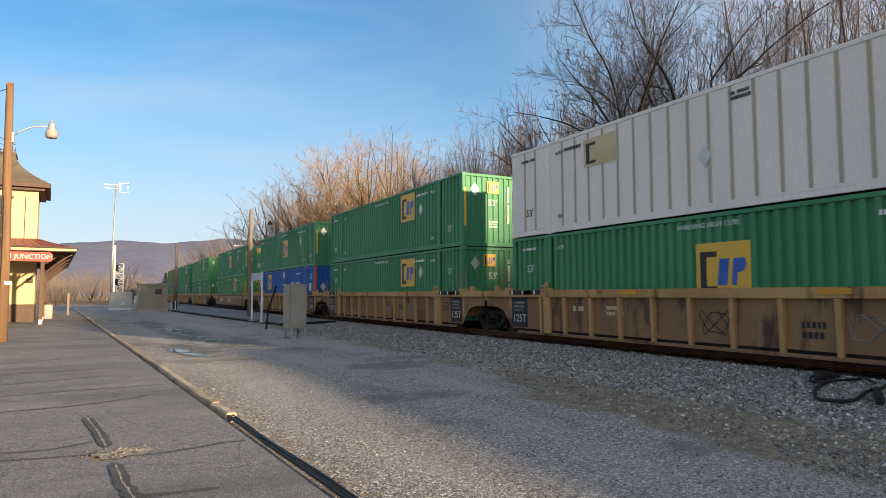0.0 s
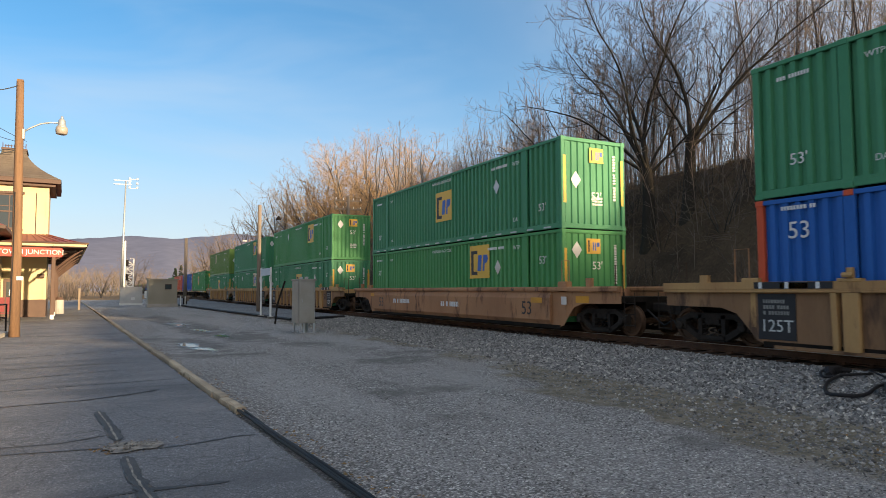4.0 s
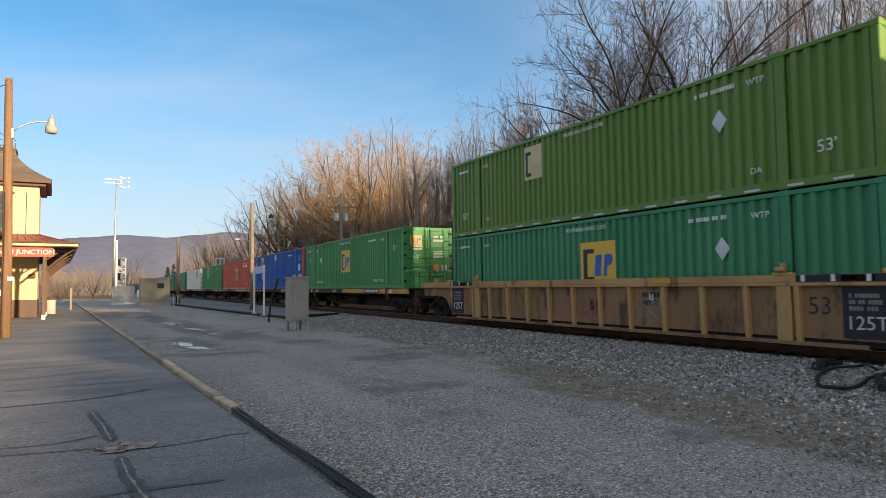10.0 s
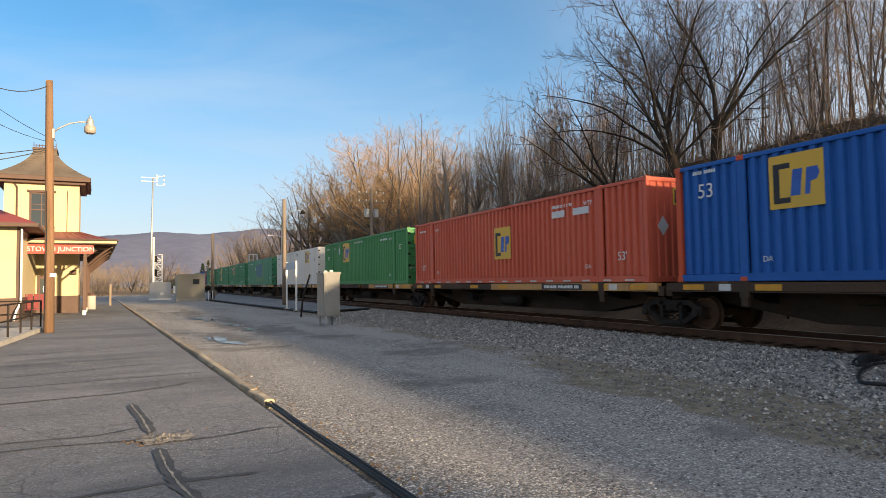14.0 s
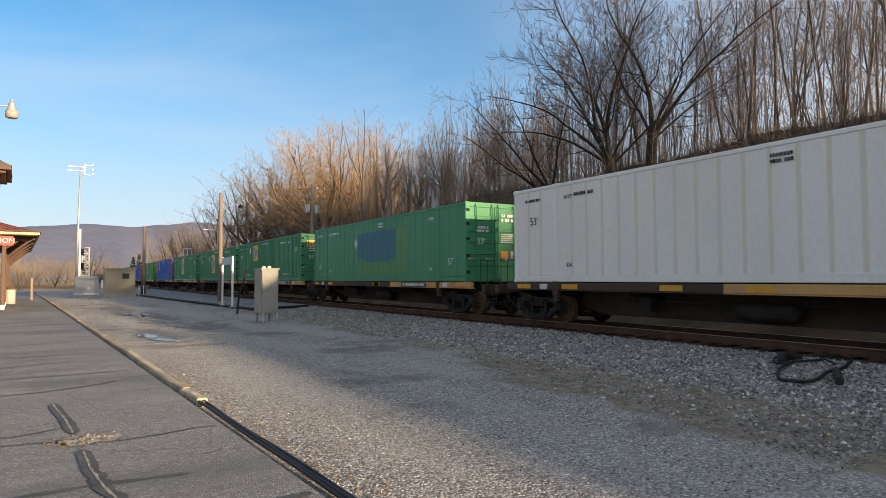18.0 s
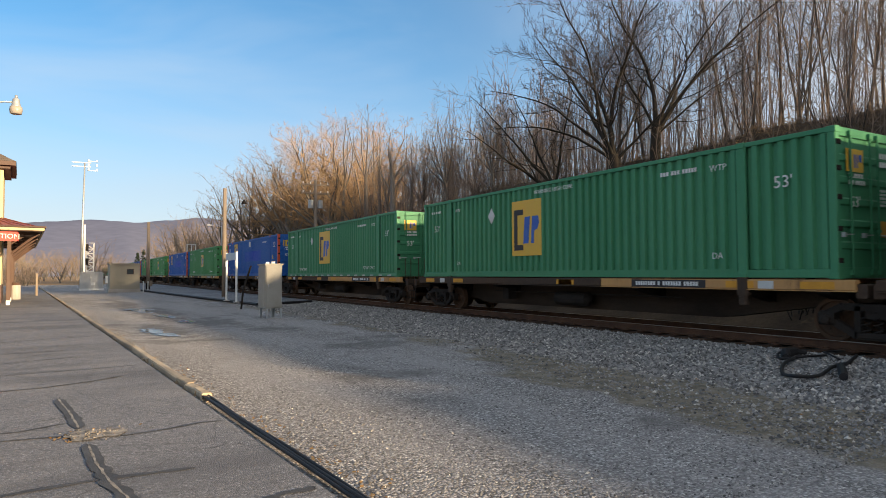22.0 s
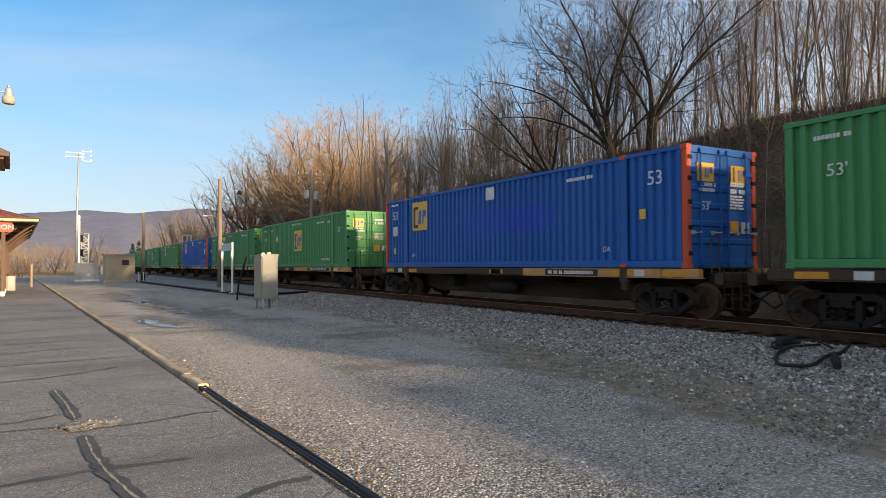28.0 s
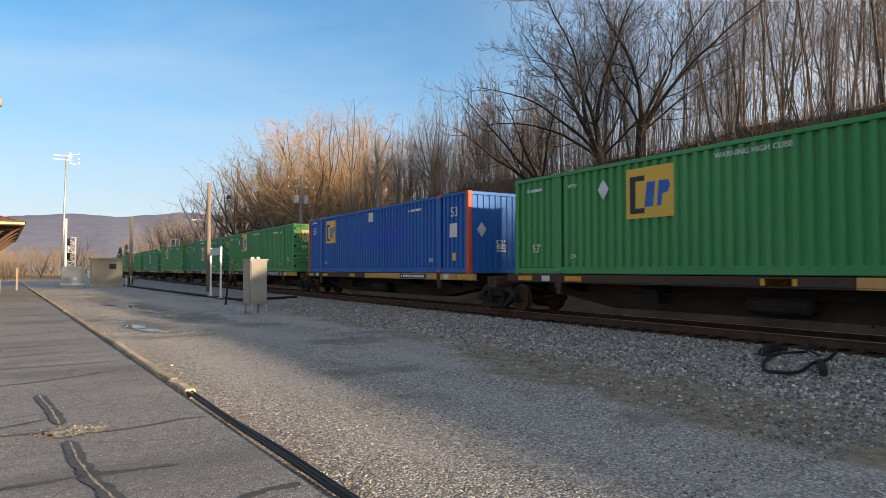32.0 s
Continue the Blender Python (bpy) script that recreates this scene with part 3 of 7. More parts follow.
def ground_z(x, y):
    z = -0.05 + 0.05 * smooth(2.0, 5.0, x) + 0.05 * smooth(10.2, 12.0, x) * (1 - smooth(15.6, 17.0, x))
    z -= 0.1 * smooth(15.8, 17.2, x) * (1 - smooth(17.5, 19, x))
    along = 1 - 0.5 * smooth(35, 85, y) - 0.35 * smooth(90, 160, y)
    near = smooth(-5, 8, y)
    hill = (7.4 + 0.15 * near) * smooth(17.6, 28.5 - 2.2 * near, x) - 0.05 * max(0, min(x, 50) - 29) * near
    z += hill * along * (1 - 0.9 * smooth(170, 320, y)) * (1 - 0.6 * smooth(-40, -120, y))
    if 17.8 < x < 70:
        z += (0.5 * noise.noise((x * 0.22, y * 0.22, 3.0)) + 0.16 * noise.noise((x * 0.9, y * 0.8, 5.0))) * smooth(17.8, 21, x)
    if 2.2 < x < 10:
        z += 0.025 * noise.noise((x * 0.5, y * 0.35, 7.0))
    return z


def build_ground():
    xs = [-900, -500, -250, -120, -60, -30, -18, -10, -6, -3, -1, 0.5, 1.5] + [2 + 0.5 * i for i in range(17)] + [10.4 + 0.4 * i for i in range(18)]
    xs += [18 + 0.7 * i for i in range(18)] + [32, 34, 37, 41, 46, 52, 60, 70, 90, 130, 200, 350, 600, 900]
    ys = [-400, -250, -150, -90, -60, -40, -30, -22, -16, -11] + [-8 + 1.0 * i for i in range(49)] + [43 + 3 * i for i in range(30)]
    ys += [140, 155, 170, 190, 215, 250, 300, 380, 500, 700, 1000, 1500, 2200]
    verts = [(x, y, ground_z(x, y)) for y in ys for x in xs]
    nx = len(xs)
    faces, idx = [], []
    for j in range(len(ys) - 1):
        for i in range(nx - 1):
            faces.append((j * nx + i, j * nx + i + 1, (j + 1) * nx + i + 1, (j + 1) * nx + i))
            cx, cy = (xs[i] + xs[i + 1]) / 2, (ys[j] + ys[j + 1]) / 2
            if 10.2 < cx < 17:
                k = 1
            elif cx >= 17:
                k = 2
            elif cx > -12 and cy < 125:
                k = 0
            else:
                k = 3
            idx.append(k)
    me = bpy.data.meshes.new("ground")
    me.from_pydata(verts, [], faces)
    for m in (M_GRAVEL, M_BALLAST, M_SOIL, M_GRASS):
        me.materials.append(m)
    me.polygons.foreach_set("material_index", idx)
    me.polygons.foreach_set("use_smooth", [True] * len(faces))
    me.update()
    tagged(new("ground", me), "grey crushed stone yard with earthy patches and a wooded bank", "ground", kind="structure")


build_ground()


CRUMBS = {}


def shared_crumb(k):
    """A small angular lump of broken asphalt, one of three."""
    if k not in CRUMBS:
        r = random.Random(900 + k)
        v = [(r.uniform(0.7, 1.2) * a, r.uniform(0.7, 1.2) * b, r.uniform(0.5, 0.9) * c) for a, b, c in ((1, 0, 0), (-1, 0, 0), (0, 1, 0), (0, -1, 0), (0, 0, 1), (0, 0, -1))]
        CRUMBS[k] = recalc(Form().add(v, [(0, 2, 4), (2, 1, 4), (1, 3, 4), (3, 0, 4), (2, 0, 5), (1, 2, 5), (3, 1, 5), (0, 3, 5)]).mesh("crumb", M_GRIT if k else M_TAR))
    return CRUMBS[k]


def build_platform():
    # asphalt slab with its long edge along the kerb line
    f = Form()
    ys = [-12 + 2.0 * i for i in range(60)]
    left = [-16.0 for _ in ys]
    verts, faces = [], []
    for y, x0 in zip(ys, left):
        x1 = kerb_x(y) - 0.14
        verts += [(x0, y, 0.0), (x1, y, 0.0), (x1, y, -0.2), (x0, y, -0.2)]
    for j in range(len(ys) - 1):
        a, b = 4 * j, 4 * j + 4
        faces += [(a, a + 1, b + 1, b), (a + 1, a + 2, b + 2, b + 1), (a + 3, b + 3, b + 2, a + 2)]
    f.add(verts, faces)
    ob = solid("pavement", f, M_ASPHALT, "worn grey asphalt station platform with tarred cracks", "platform", kind="structure")
    # tarred cracks, thin ribbons a few millimetres proud, some with an open gritty middle
    rnd = random.Random(5)

    def ribbon(run, w, z, ragged, fine=8):
        pts = []
        for (xa, ya), (xb, yb) in zip(run, run[1:]):
            for k in range(fine):
                pts.append((xa + (xb - xa) * k / fine + 0.35 * noise.noise((k * 0.35, xa, ya)) * w, ya + (yb - ya) * k / fine + 0.35 * noise.noise((k * 0.35, ya, xa)) * w))
        pts.append(run[-1])
        vs, fs = [], []
        for i, (x, y) in enumerate(pts):
            x = min(x, kerb_x(y) - 0.2)
            q, r = pts[min(i + 1, len(pts) - 1)], pts[max(i - 1, 0)]
            d = Vector((q[0] - r[0], q[1] - r[1], 0)).normalized()
            end = min(1.0, 0.25 + min(i, len(pts) - 1 - i) * 0.35)
            a, b = (w * end * (1 + ragged * (1.6 * noise.noise((i * 0.33, side, run[0][1])) + 0.12 * rnd.uniform(-1, 1))) for side in (0.3, 7.7))
            vs += [(x + d.y * a, y - d.x * a, z), (x - d.y * b, y + d.x * b, z)]
        for i in range(len(pts) - 1):
            fs.append((2 * i, 2 * i + 1, 2 * i + 3, 2 * i + 2))
        return Form().add(vs, fs)

    main = [(-0.09, 9.76), (0.05, 8.63), (0.12, 7.75)], [(0.19, 7.0), (0.23, 6.28), (0.30, 5.7), (0.43, 5.0), (0.6, 4.2), (0.9, 3.3)]
    for run in main:
        t = part("tar_seam", ribbon(run, 0.065, 0.0095, 0.22, 14), M_TAR, ob, "wide dark tar crack filling")
        part("open_crack", ribbon(run, 0.010, 0.0115, 0.85, 18), M_GRIT, t, "gritty open crack in the tar")
    pts = []
    for k in range(26):
        a = 2 * math.pi * k / 26
        r = 1 + 0.45 * noise.noise((math.cos(a) * 1.7, math.sin(a) * 1.7, 9.0))
        pts.append((0.24 + 0.25 * r * math.cos(a), 7.38 + 0.24 * r * math.sin(a), 0.0135))
    hole = part("crumbled_patch", Form().add(pts, [tuple(range(26))]), M_GRIT, ob, "crumbled gritty patch where cracks meet")
    for _ in range(70):
        x, y, q = 0.24 + rnd.gauss(0, 0.13), 7.38 + rnd.gauss(0, 0.12), rnd.uniform(0.006, 0.016)
        part("crumb", shared_crumb(rnd.randrange(3)), None, hole, at=Matrix.Translation((x, y, 0.0135 + q * 0.4)) @ Matrix.Rotation(rnd.uniform(0, 6), 4, "Z") @ Matrix.Scale(q, 4))
    runs = [([(0.45, 7.22), (0.75, 7.25), (0.96, 7.3), (1.29, 7.42), (1.57, 7.38)], 0.022), ([(-1.6, 8.0), (-0.84, 7.98), (-0.41, 7.93), (0.05, 8.15)], 0.03),
            ([(-3.0, 7.5), (-0.8, 7.62), (0.13, 7.45)], 0.022), ([(-3.0, 5.35), (-1.2, 5.55), (-0.4, 5.7), (0.29, 5.78), (0.56, 5.74), (0.94, 5.72)], 0.04),
            ([(1.7, 4.72), (1.45, 4.72), (1.23, 4.66), (0.7, 4.3)], 0.045),
            ([(-3.5, 10.5), (-1.15, 10.73), (-0.25, 10.83), (0.3, 11.1), (0.78, 11.43)], 0.028), ([(-4.0, 12.1), (-1.33, 12.41), (-0.29, 12.54), (0.5, 12.6), (1.13, 12.72)], 0.028),
            ([(-4.5, 13.2), (-1.35, 14.0), (-0.5, 14.35), (0.24, 14.56)], 0.026), ([(-4.5, 15.4), (-1.71, 15.74), (-0.52, 15.84), (0.5, 16.1)], 0.02), ([(-5, 17.6), (-2.0, 18.35), (0.04, 19.16), (0.8, 19.3)], 0.03),
            ([(-6, 21.8), (-2.4, 22.1), (0.5, 22.7)], 0.03), ([(-7, 25.5), (-2.8, 26.2), (0.3, 26.6)], 0.03), ([(-7, 31.5), (-2.8, 32), (0.1, 32.4)], 0.035), ([(-7, 39), (-0.3, 40)], 0.04)]
    for i, (run, w) in enumerate(runs):
        t = part("tar_seam", ribbon(run, w * 0.85, 0.0025 + 0.0009 * (i % 6), 0.4, 12), M_TAR, ob, "tar crack filling")
        if w < 0.03:
            part("open_crack", ribbon(run, 0.006, 0.0105, 0.7, 16), M_BLACK, t, "open crack")


build_platform()


def build_kerb():
    # weathered stones and timbers end to end, then a black rubber edge strip near by
    kerb = thing("kerb", pose(0, 0, 0), "weathered stone kerb along the asphalt platform edge", "kerb", kind="structure")
    rnd = random.Random(8)
    protos = []
    for k in range(4):
        f = Form().box(-0.08, 0.08, -0.5, 0.5, -0.2, 0.012, 0.02)
        me = recalc(f.mesh("kerb_stone", M_KERB))
        for v in me.vertices:
            v.co.x += rnd.uniform(-0.018, 0.018)
            v.co.z += rnd.uniform(-0.015, 0.008)
        protos.append(me)
    y = 8.95
    while y < 100:
        ln = rnd.uniform(1.5, 3.6) if y > 10.5 else rnd.uniform(0.35, 0.8)
        ob = new("kerb_stone", rnd.choice(protos))
        ob.parent = kerb
        ob.matrix_basis = pose(kerb_x(y + ln / 2) + rnd.uniform(-0.012, 0.012), y + ln / 2, 0.042 + rnd.uniform(-0.012, 0.008), rnd.uniform(-0.3, 0.3), rnd.uniform(-4, 4), 3.0 + rnd.uniform(-0.5, 0.5)) @ Matrix.Diagonal((0.72, ln - 0.012, 1, 1))
        y += ln
    # broken pieces where the kerb has crumbled
    for _ in range(26):
        y = rnd.choice((rnd.uniform(8.8, 10.7), rnd.uniform(8.8, 10.7), rnd.uniform(12.6, 13.6), rnd.uniform(17.5, 18.6)))
        ob = new("kerb_stone", rnd.choice(protos))
        ob.parent = kerb
        k = rnd.uniform(0.12, 0.28)
        ob.matrix_basis = pose(kerb_x(y) + rnd.uniform(-0.09, 0.09), y, 0.02 + rnd.uniform(-0.03, 0.0), rnd.uniform(-8, 8), rnd.uniform(-10, 10), rnd.uniform(-40, 40)) @ Matrix.Diagonal((k, 0.22 * k + 0.05, 0.6, 1))
    f = Form()
    for off, r in ((-0.045, 0.016), (-0.012, 0.02), (0.022, 0.017)):
        f.tube([(kerb_x(yy) + off + 0.006 * math.sin(yy * 1.3 + off * 60), yy, 0.004 + 0.006 * math.sin(yy * 2.1 + off * 90)) for yy in [9.05 - 0.3 * i for i in range(43)]], r, 7)
    part("rubber_edge_strip", f, M_RUBBER, kerb, "black rubber edge strip", smooth=True)


build_kerb()


def build_far_platform():
    # low asphalt platform beside the track, with a dark edge
    f = Form().prism([(8.3, 33.0), (11.7, 34.8), (11.9, 110), (5.2, 110), (6.4, 66), (7.5, 46)], "z", -0.15, 0.16)
    solid("trackside_platform", f, M_ASPHALT, "low asphalt platform strip beside the railway track", "platform", kind="structure")
    e = Form()
    line = [(11.72, 34.75), (8.28, 32.95), (7.45, 46), (6.35, 66), (5.15, 110)]
    for (xa, ya), (xb, yb) in zip(line, line[1:]):
        e.tube([(xa, ya, 0.10), (xb, yb, 0.10)], 0.07, 6)
    solid("platform_edging", e, M_RUBBER, "dark edge strip of the trackside platform", "edging", kind="structure")


build_far_platform()


def build_track():
    tr = thing("railway_track", pose(TRACK_X, 0, 0), "single railway track with rusty rails on wooden ties", "railway track", kind="structure")
    for sx in (-0.7175, 0.7175):
        f = Form()
        f.prism([(sx - 0.07, 0.10), (sx + 0.07, 0.10), (sx + 0.07, 0.115), (sx + 0.012, 0.13), (sx + 0.012, 0.225), (sx + 0.034, 0.235), (sx + 0.034, 0.262),
                 (sx - 0.034, 0.262), (sx - 0.034, 0.235), (sx - 0.012, 0.225), (sx - 0.012, 0.13), (sx - 0.07, 0.115)], "y", -150, 760)
        rail = part("rail", f, M_RAIL, tr)
        part("rail_head", Form().box(sx - 0.032, sx + 0.032, -150, 760, 0.262, RAIL_TOP), M_RAILTOP, rail, "polished running surface")
    tie = recalc(Form().box(-1.3, 1.3, -0.11, 0.11, -0.06, 0.10, 0.012).mesh("tie", M_TIE))
    plate = recalc(Form().box(-0.18, 0.18, -0.09, 0.09, 0.1, 0.114).box(-0.1, -0.08, -0.03, 0.03, 0.1, 0.15).box(0.08, 0.1, -0.03, 0.03, 0.1, 0.15).mesh("tie_plate", M_RAIL))
    rnd = random.Random(3)
    rest = Form()
    for i in range(-60, 420):
        y = 0.52 * i
        dx = rnd.uniform(-0.05, 0.05)
        if 2 <= y < 70:
            ob = part("tie", tie, None, tr, at=pose(dx, y, rnd.uniform(-0.012, 0.0), 0, 0, rnd.uniform(-1.2, 1.2)))
            if y < 40:
                part("tie_plate", plate, None, ob, at=pose(-0.7175 - dx, 0, 0.0))
        else:
            rest.box(-1.3 + dx, 1.3 + dx, y - 0.11, y + 0.11, -0.06, 0.10)
    far = part("ties", rest, M_TIE, tr)
    far["kind"] = "stuff"


build_track()


def build_stones():
    # loose ballast stones on the shoulder and scattered over the yard
    rnd = np.random.RandomState(4)
    base = np.array([(1, 0, 0), (-1, 0, 0), (0, 1, 0), (0, -1, 0), (0, 0, 1), (0, 0, -1)], float)
    tri = [(0, 2, 4), (2, 1, 4), (1, 3, 4), (3, 0, 4), (2, 0, 5), (1, 2, 5), (3, 1, 5), (0, 3, 5)]
    verts, faces = [], []

    def stone(x, y, r):
        k = len(verts)
        a = rnd.uniform(0, 6.28)
        sc = r * rnd.uniform(0.7, 1.35, 3) * (1, 1, 0.75)
        c, s = math.cos(a), math.sin(a)
        z = ground_z(x, y) + r * 0.1
        for p in base:
            q = p * sc + rnd.uniform(-0.25, 0.25, 3) * r
            verts.append((x + c * q[0] - s * q[1], y + s * q[0] + c * q[1], z + q[2]))
        for t in tri:
            faces.append((t[0] + k, t[1] + k, t[2] + k))

    for _ in range(32000):
        y = 2.5 + 38 * rnd.uniform() ** 1.7
        stone(12.5 - 4.6 * rnd.uniform() ** 1.15, y, rnd.uniform(0.020, 0.046))
    for _ in range(20000):
        y = 3.0 + 16 * rnd.uniform() ** 1.6
        stone(rnd.uniform(2.0, 7.5), y, 0.006 + 0.010 * rnd.uniform() ** 3)
    for _ in range(6500):
        y = 3.2 + 24 * rnd.uniform() ** 1.6
        stone(5.3 + 0.14 * min(y, 14) + 2.6 * rnd.uniform() ** 0.8, y, rnd.uniform(0.010, 0.032))
    for _ in range(600):
        y = 4.0 + 18 * rnd.uniform() ** 1.4
        stone(kerb_x(y) + abs(rnd.normal(0.12, 0.25)), y, rnd.uniform(0.008, 0.02))
    me = bpy.data.meshes.new("loose_stones")
    me.from_pydata(verts, [], faces)
    me.materials.append(M_STONE)
    me.update()
    tagged(new("loose_stones", me), "loose grey ballast stones beside the track", "gravel", kind="stuff")


build_stones()


def build_hills():
    prof = [(-60, 3.2), (-40, 3.6), (-25, 3.3), (-12, 3.6), (-6, 3.85), (-1.9, 4.0), (0.7, 4.25), (3.6, 4.32), (5.5, 4.3), (7.1, 4.5), (9.3, 4.7), (11.2, 4.6), (16, 4.9), (24, 5.4), (40, 5.2), (60, 4)]
    verts, faces = [], []
    n = 160
    az = [(-60 + 120 * i / n) for i in range(n + 1)]
    rows = [(900, -0.02), (1100, 0.25), (1350, 0.62), (1600, 0.9), (1750, 1.0), (1950, 0.93)]
    for r, k in rows:
        for a in az:
            e = float(np.interp(a, [p[0] for p in prof], [p[1] for p in prof]))
            top = math.tan(radians(e)) * 1750
            z = top * k + (6 * noise.noise((a * 0.35, r * 0.004, 1)) + 2 * noise.noise((a * 1.6, r * 0.01, 2))) * (k > 0.1)
            verts.append((r * math.sin(radians(a)), r * math.cos(radians(a)), z))
    for j in range(len(rows) - 1):
        for i in range(n):
            faces.append((j * (n + 1) + i, j * (n + 1) + i + 1, (j + 1) * (n + 1) + i + 1, (j + 1) * (n + 1) + i))
    me = bpy.data.meshes.new("distant_ridge")
    me.from_pydata(verts, [], faces)
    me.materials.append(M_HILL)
    me.polygons.foreach_set("use_smooth", [True] * len(faces))
    me.update()
    tagged(new("distant_ridge", me), "long wooded ridge in winter, far off, blue-purple haze in its colour", "hill", kind="structure")


build_hills()

# ---------------------------------------------------------------- containers
CL, CH, CW = 16.154, 2.896, 1.295
CACHE = {}


def shared(key, make):
    if key not in CACHE:
        CACHE[key] = recalc(make())
    return CACHE[key]


def corrugated(name, mat, axis, a0, a1, z0, z1, out, deep, period, flip=1):
    """A pressed sheet: runs along y (axis 'y', facing -x) or along x (axis 'x', facing -y)."""
    n = max(1, round((a1 - a0) / period))
    p = (a1 - a0) / n
    line = []
    for i in range(n):
        s = a0 + i * p
        line += [(s, deep), (s + 0.11 * p, 0.0), (s + 0.5 * p, 0.0), (s + 0.61 * p, deep)]
    line.append((a1, deep))
    f = Form()
    vs, fs = [], []
    for a, d in line:
        o = out + flip * d
        for z in (z0, z1):
            vs.append((o, a, z) if axis == "y" else (a, o, z))
    for i in range(len(line) - 1):
        fs.append((2 * i, 2 * i + 2, 2 * i + 3, 2 * i + 1))
    f.add(vs, fs)
    return f.mesh(name, mat)


def shapes_logo(parent, x, y, z, w, h, ground, plain=False):
    """A square sticker with plain dark and blue shapes."""
    s = part("sticker", shared(("sticker", w, h, ground.name), lambda: Form().box(-w / 2, w / 2, -h / 2, h / 2, -0.004, 0.0).mesh("sticker", ground)), None, parent,
             "yellow square sticker" if ground is M_YELLOW else "sun-faded square sticker", at=Matrix.Translation((x, y, z)) @ SIDE)
    d = [Form().box(-0.42 * w, -0.30 * w, -0.40 * h, 0.34 * h, 0.001, 0.004).box(-0.30 * w, -0.10 * w, 0.24 * h, 0.34 * h, 0.001, 0.004).box(-0.30 * w, -0.10 * w, -0.40 * h, -0.30 * h, 0.001, 0.004),
         Form().prism([(-0.10 * w, -0.28 * h), (0.08 * w, -0.28 * h), (0.13 * w, 0.2 * h), (-0.05 * w, 0.2 * h)], "z", 0.001, 0.004),
         Form().prism([(0.16 * w, -0.28 * h), (0.25 * w, -0.28 * h), (0.27 * w, -0.06 * h), (0.38 * w, -0.03 * h), (0.43 * w, 0.08 * h), (0.40 * w, 0.2 * h), (0.20 * w, 0.2 * h)], "z", 0.001, 0.004)]
    part("dark_shape", shared(("lg0", w, h), lambda: d[0].mesh("dark_shape", M_BLACK)), None, s)
    if not plain:
        part("blue_shape", shared(("lg1", w, h), lambda: d[1].mesh("blue_shape", M_LOGOBLUE)), None, s)
        part("blue_shape", shared(("lg2", w, h), lambda: d[2].mesh("blue_shape", M_LOGOBLUE)), None, s)
    return s


def bars(parent, m, w, h, rows=1, mat=None, seed=1, label="row of small illegible lettering"):
    """Unreadable lettering as plain bars, in the plane of m."""
    rnd = random.Random(seed)
    f = Form()
    for r in range(rows):
        z = h / 2 - (r + 0.5) * h / rows
        hh = 0.32 * h / rows
        x = -w / 2
        while x < w / 2 - 0.05:
            ww = min(rnd.uniform(0.5, 0.75) * 2 * hh, w / 2 - x)
            f.box(x, x + ww, z - hh, z + hh, 0.0, 0.003)
            x += ww + (0.45 if rnd.random() < 0.85 else 1.8) * hh
    return tagged(part("lettering_bar", f, mat or M_LETTER, parent, at=m), kind="stuff")


def end_door(c, mat, k, seed, numbers=True):
    """One leaf of the door end; k = -1 or 1."""
    x0, x1 = (-1.17, -0.01) if k < 0 else (0.01, 1.17)

    def make():
        line = [(0.15, 0.0), (0.21, 0.0), (0.215, 0.045)]
        zs = [0.21 + (2.72 - 0.21) * i / 6 for i in range(7)]
        for i in range(6):
            if i:
                line += [(zs[i] - 0.07, 0.045), (zs[i] - 0.04, 0.012), (zs[i] + 0.06, 0.012), (zs[i] + 0.09, 0.045)]
        line += [(2.715, 0.045), (2.72, 0.0), (2.78, 0.0), (2.78, 0.07), (0.15, 0.07)]
        f = Form().prism([(d, z) for z, d in line], "x", x0, x1)
        return f.mesh("door", mat)

    d = part("door", shared(("door", k, mat.name), make), None, c, "ribbed steel door leaf")
    for bx in ((x0 + 0.33, x1 - 0.13) if k < 0 else (x0 + 0.13, x1 - 0.33)):
        b = shared(("bar", mat.name), lambda: Form().tube([(0, 0, 0.1), (0, 0, 2.82)], 0.021, 7).box(-0.05, 0.05, -0.03, 0.03, 0.08, 0.17).box(-0.05, 0.05, -0.03, 0.03, 2.74, 2.83).box(-0.04, 0.04, -0.03, 0.03, 0.9, 0.96).box(-0.04, 0.04, -0.03, 0.03, 1.95, 2.01).mesh("locking_bar", mat))
        part("locking_bar", b, None, d, "upright locking bar", at=Matrix.Translation((bx, -0.03, 0)))
        hd = shared("hdl", lambda: Form().tube([(0, 0, 0), (0.2, -0.02, -0.01), (0.34, -0.01, -0.02)], 0.014, 6).box(0.28, 0.36, -0.03, 0.03, -0.06, 0.03).mesh("door_handle", M_STEEL))
        part("door_handle", hd, None, d, at=Matrix.Translation((bx, -0.05, 0.85)) @ Matrix.Rotation(0 if k > 0 else math.pi, 4, "Z"))
    for hz in (0.35, 0.95, 1.55, 2.1, 2.6):
        hx = -1.2 if k < 0 else 1.2
        part("hinge", shared("hinge", lambda: Form().box(-0.07, 0.07, -0.018, 0.03, -0.05, 0.05, 0.01).mesh("hinge", M_GRIME)), None, d, at=Matrix.Translation((hx, 0, hz)))
    return d


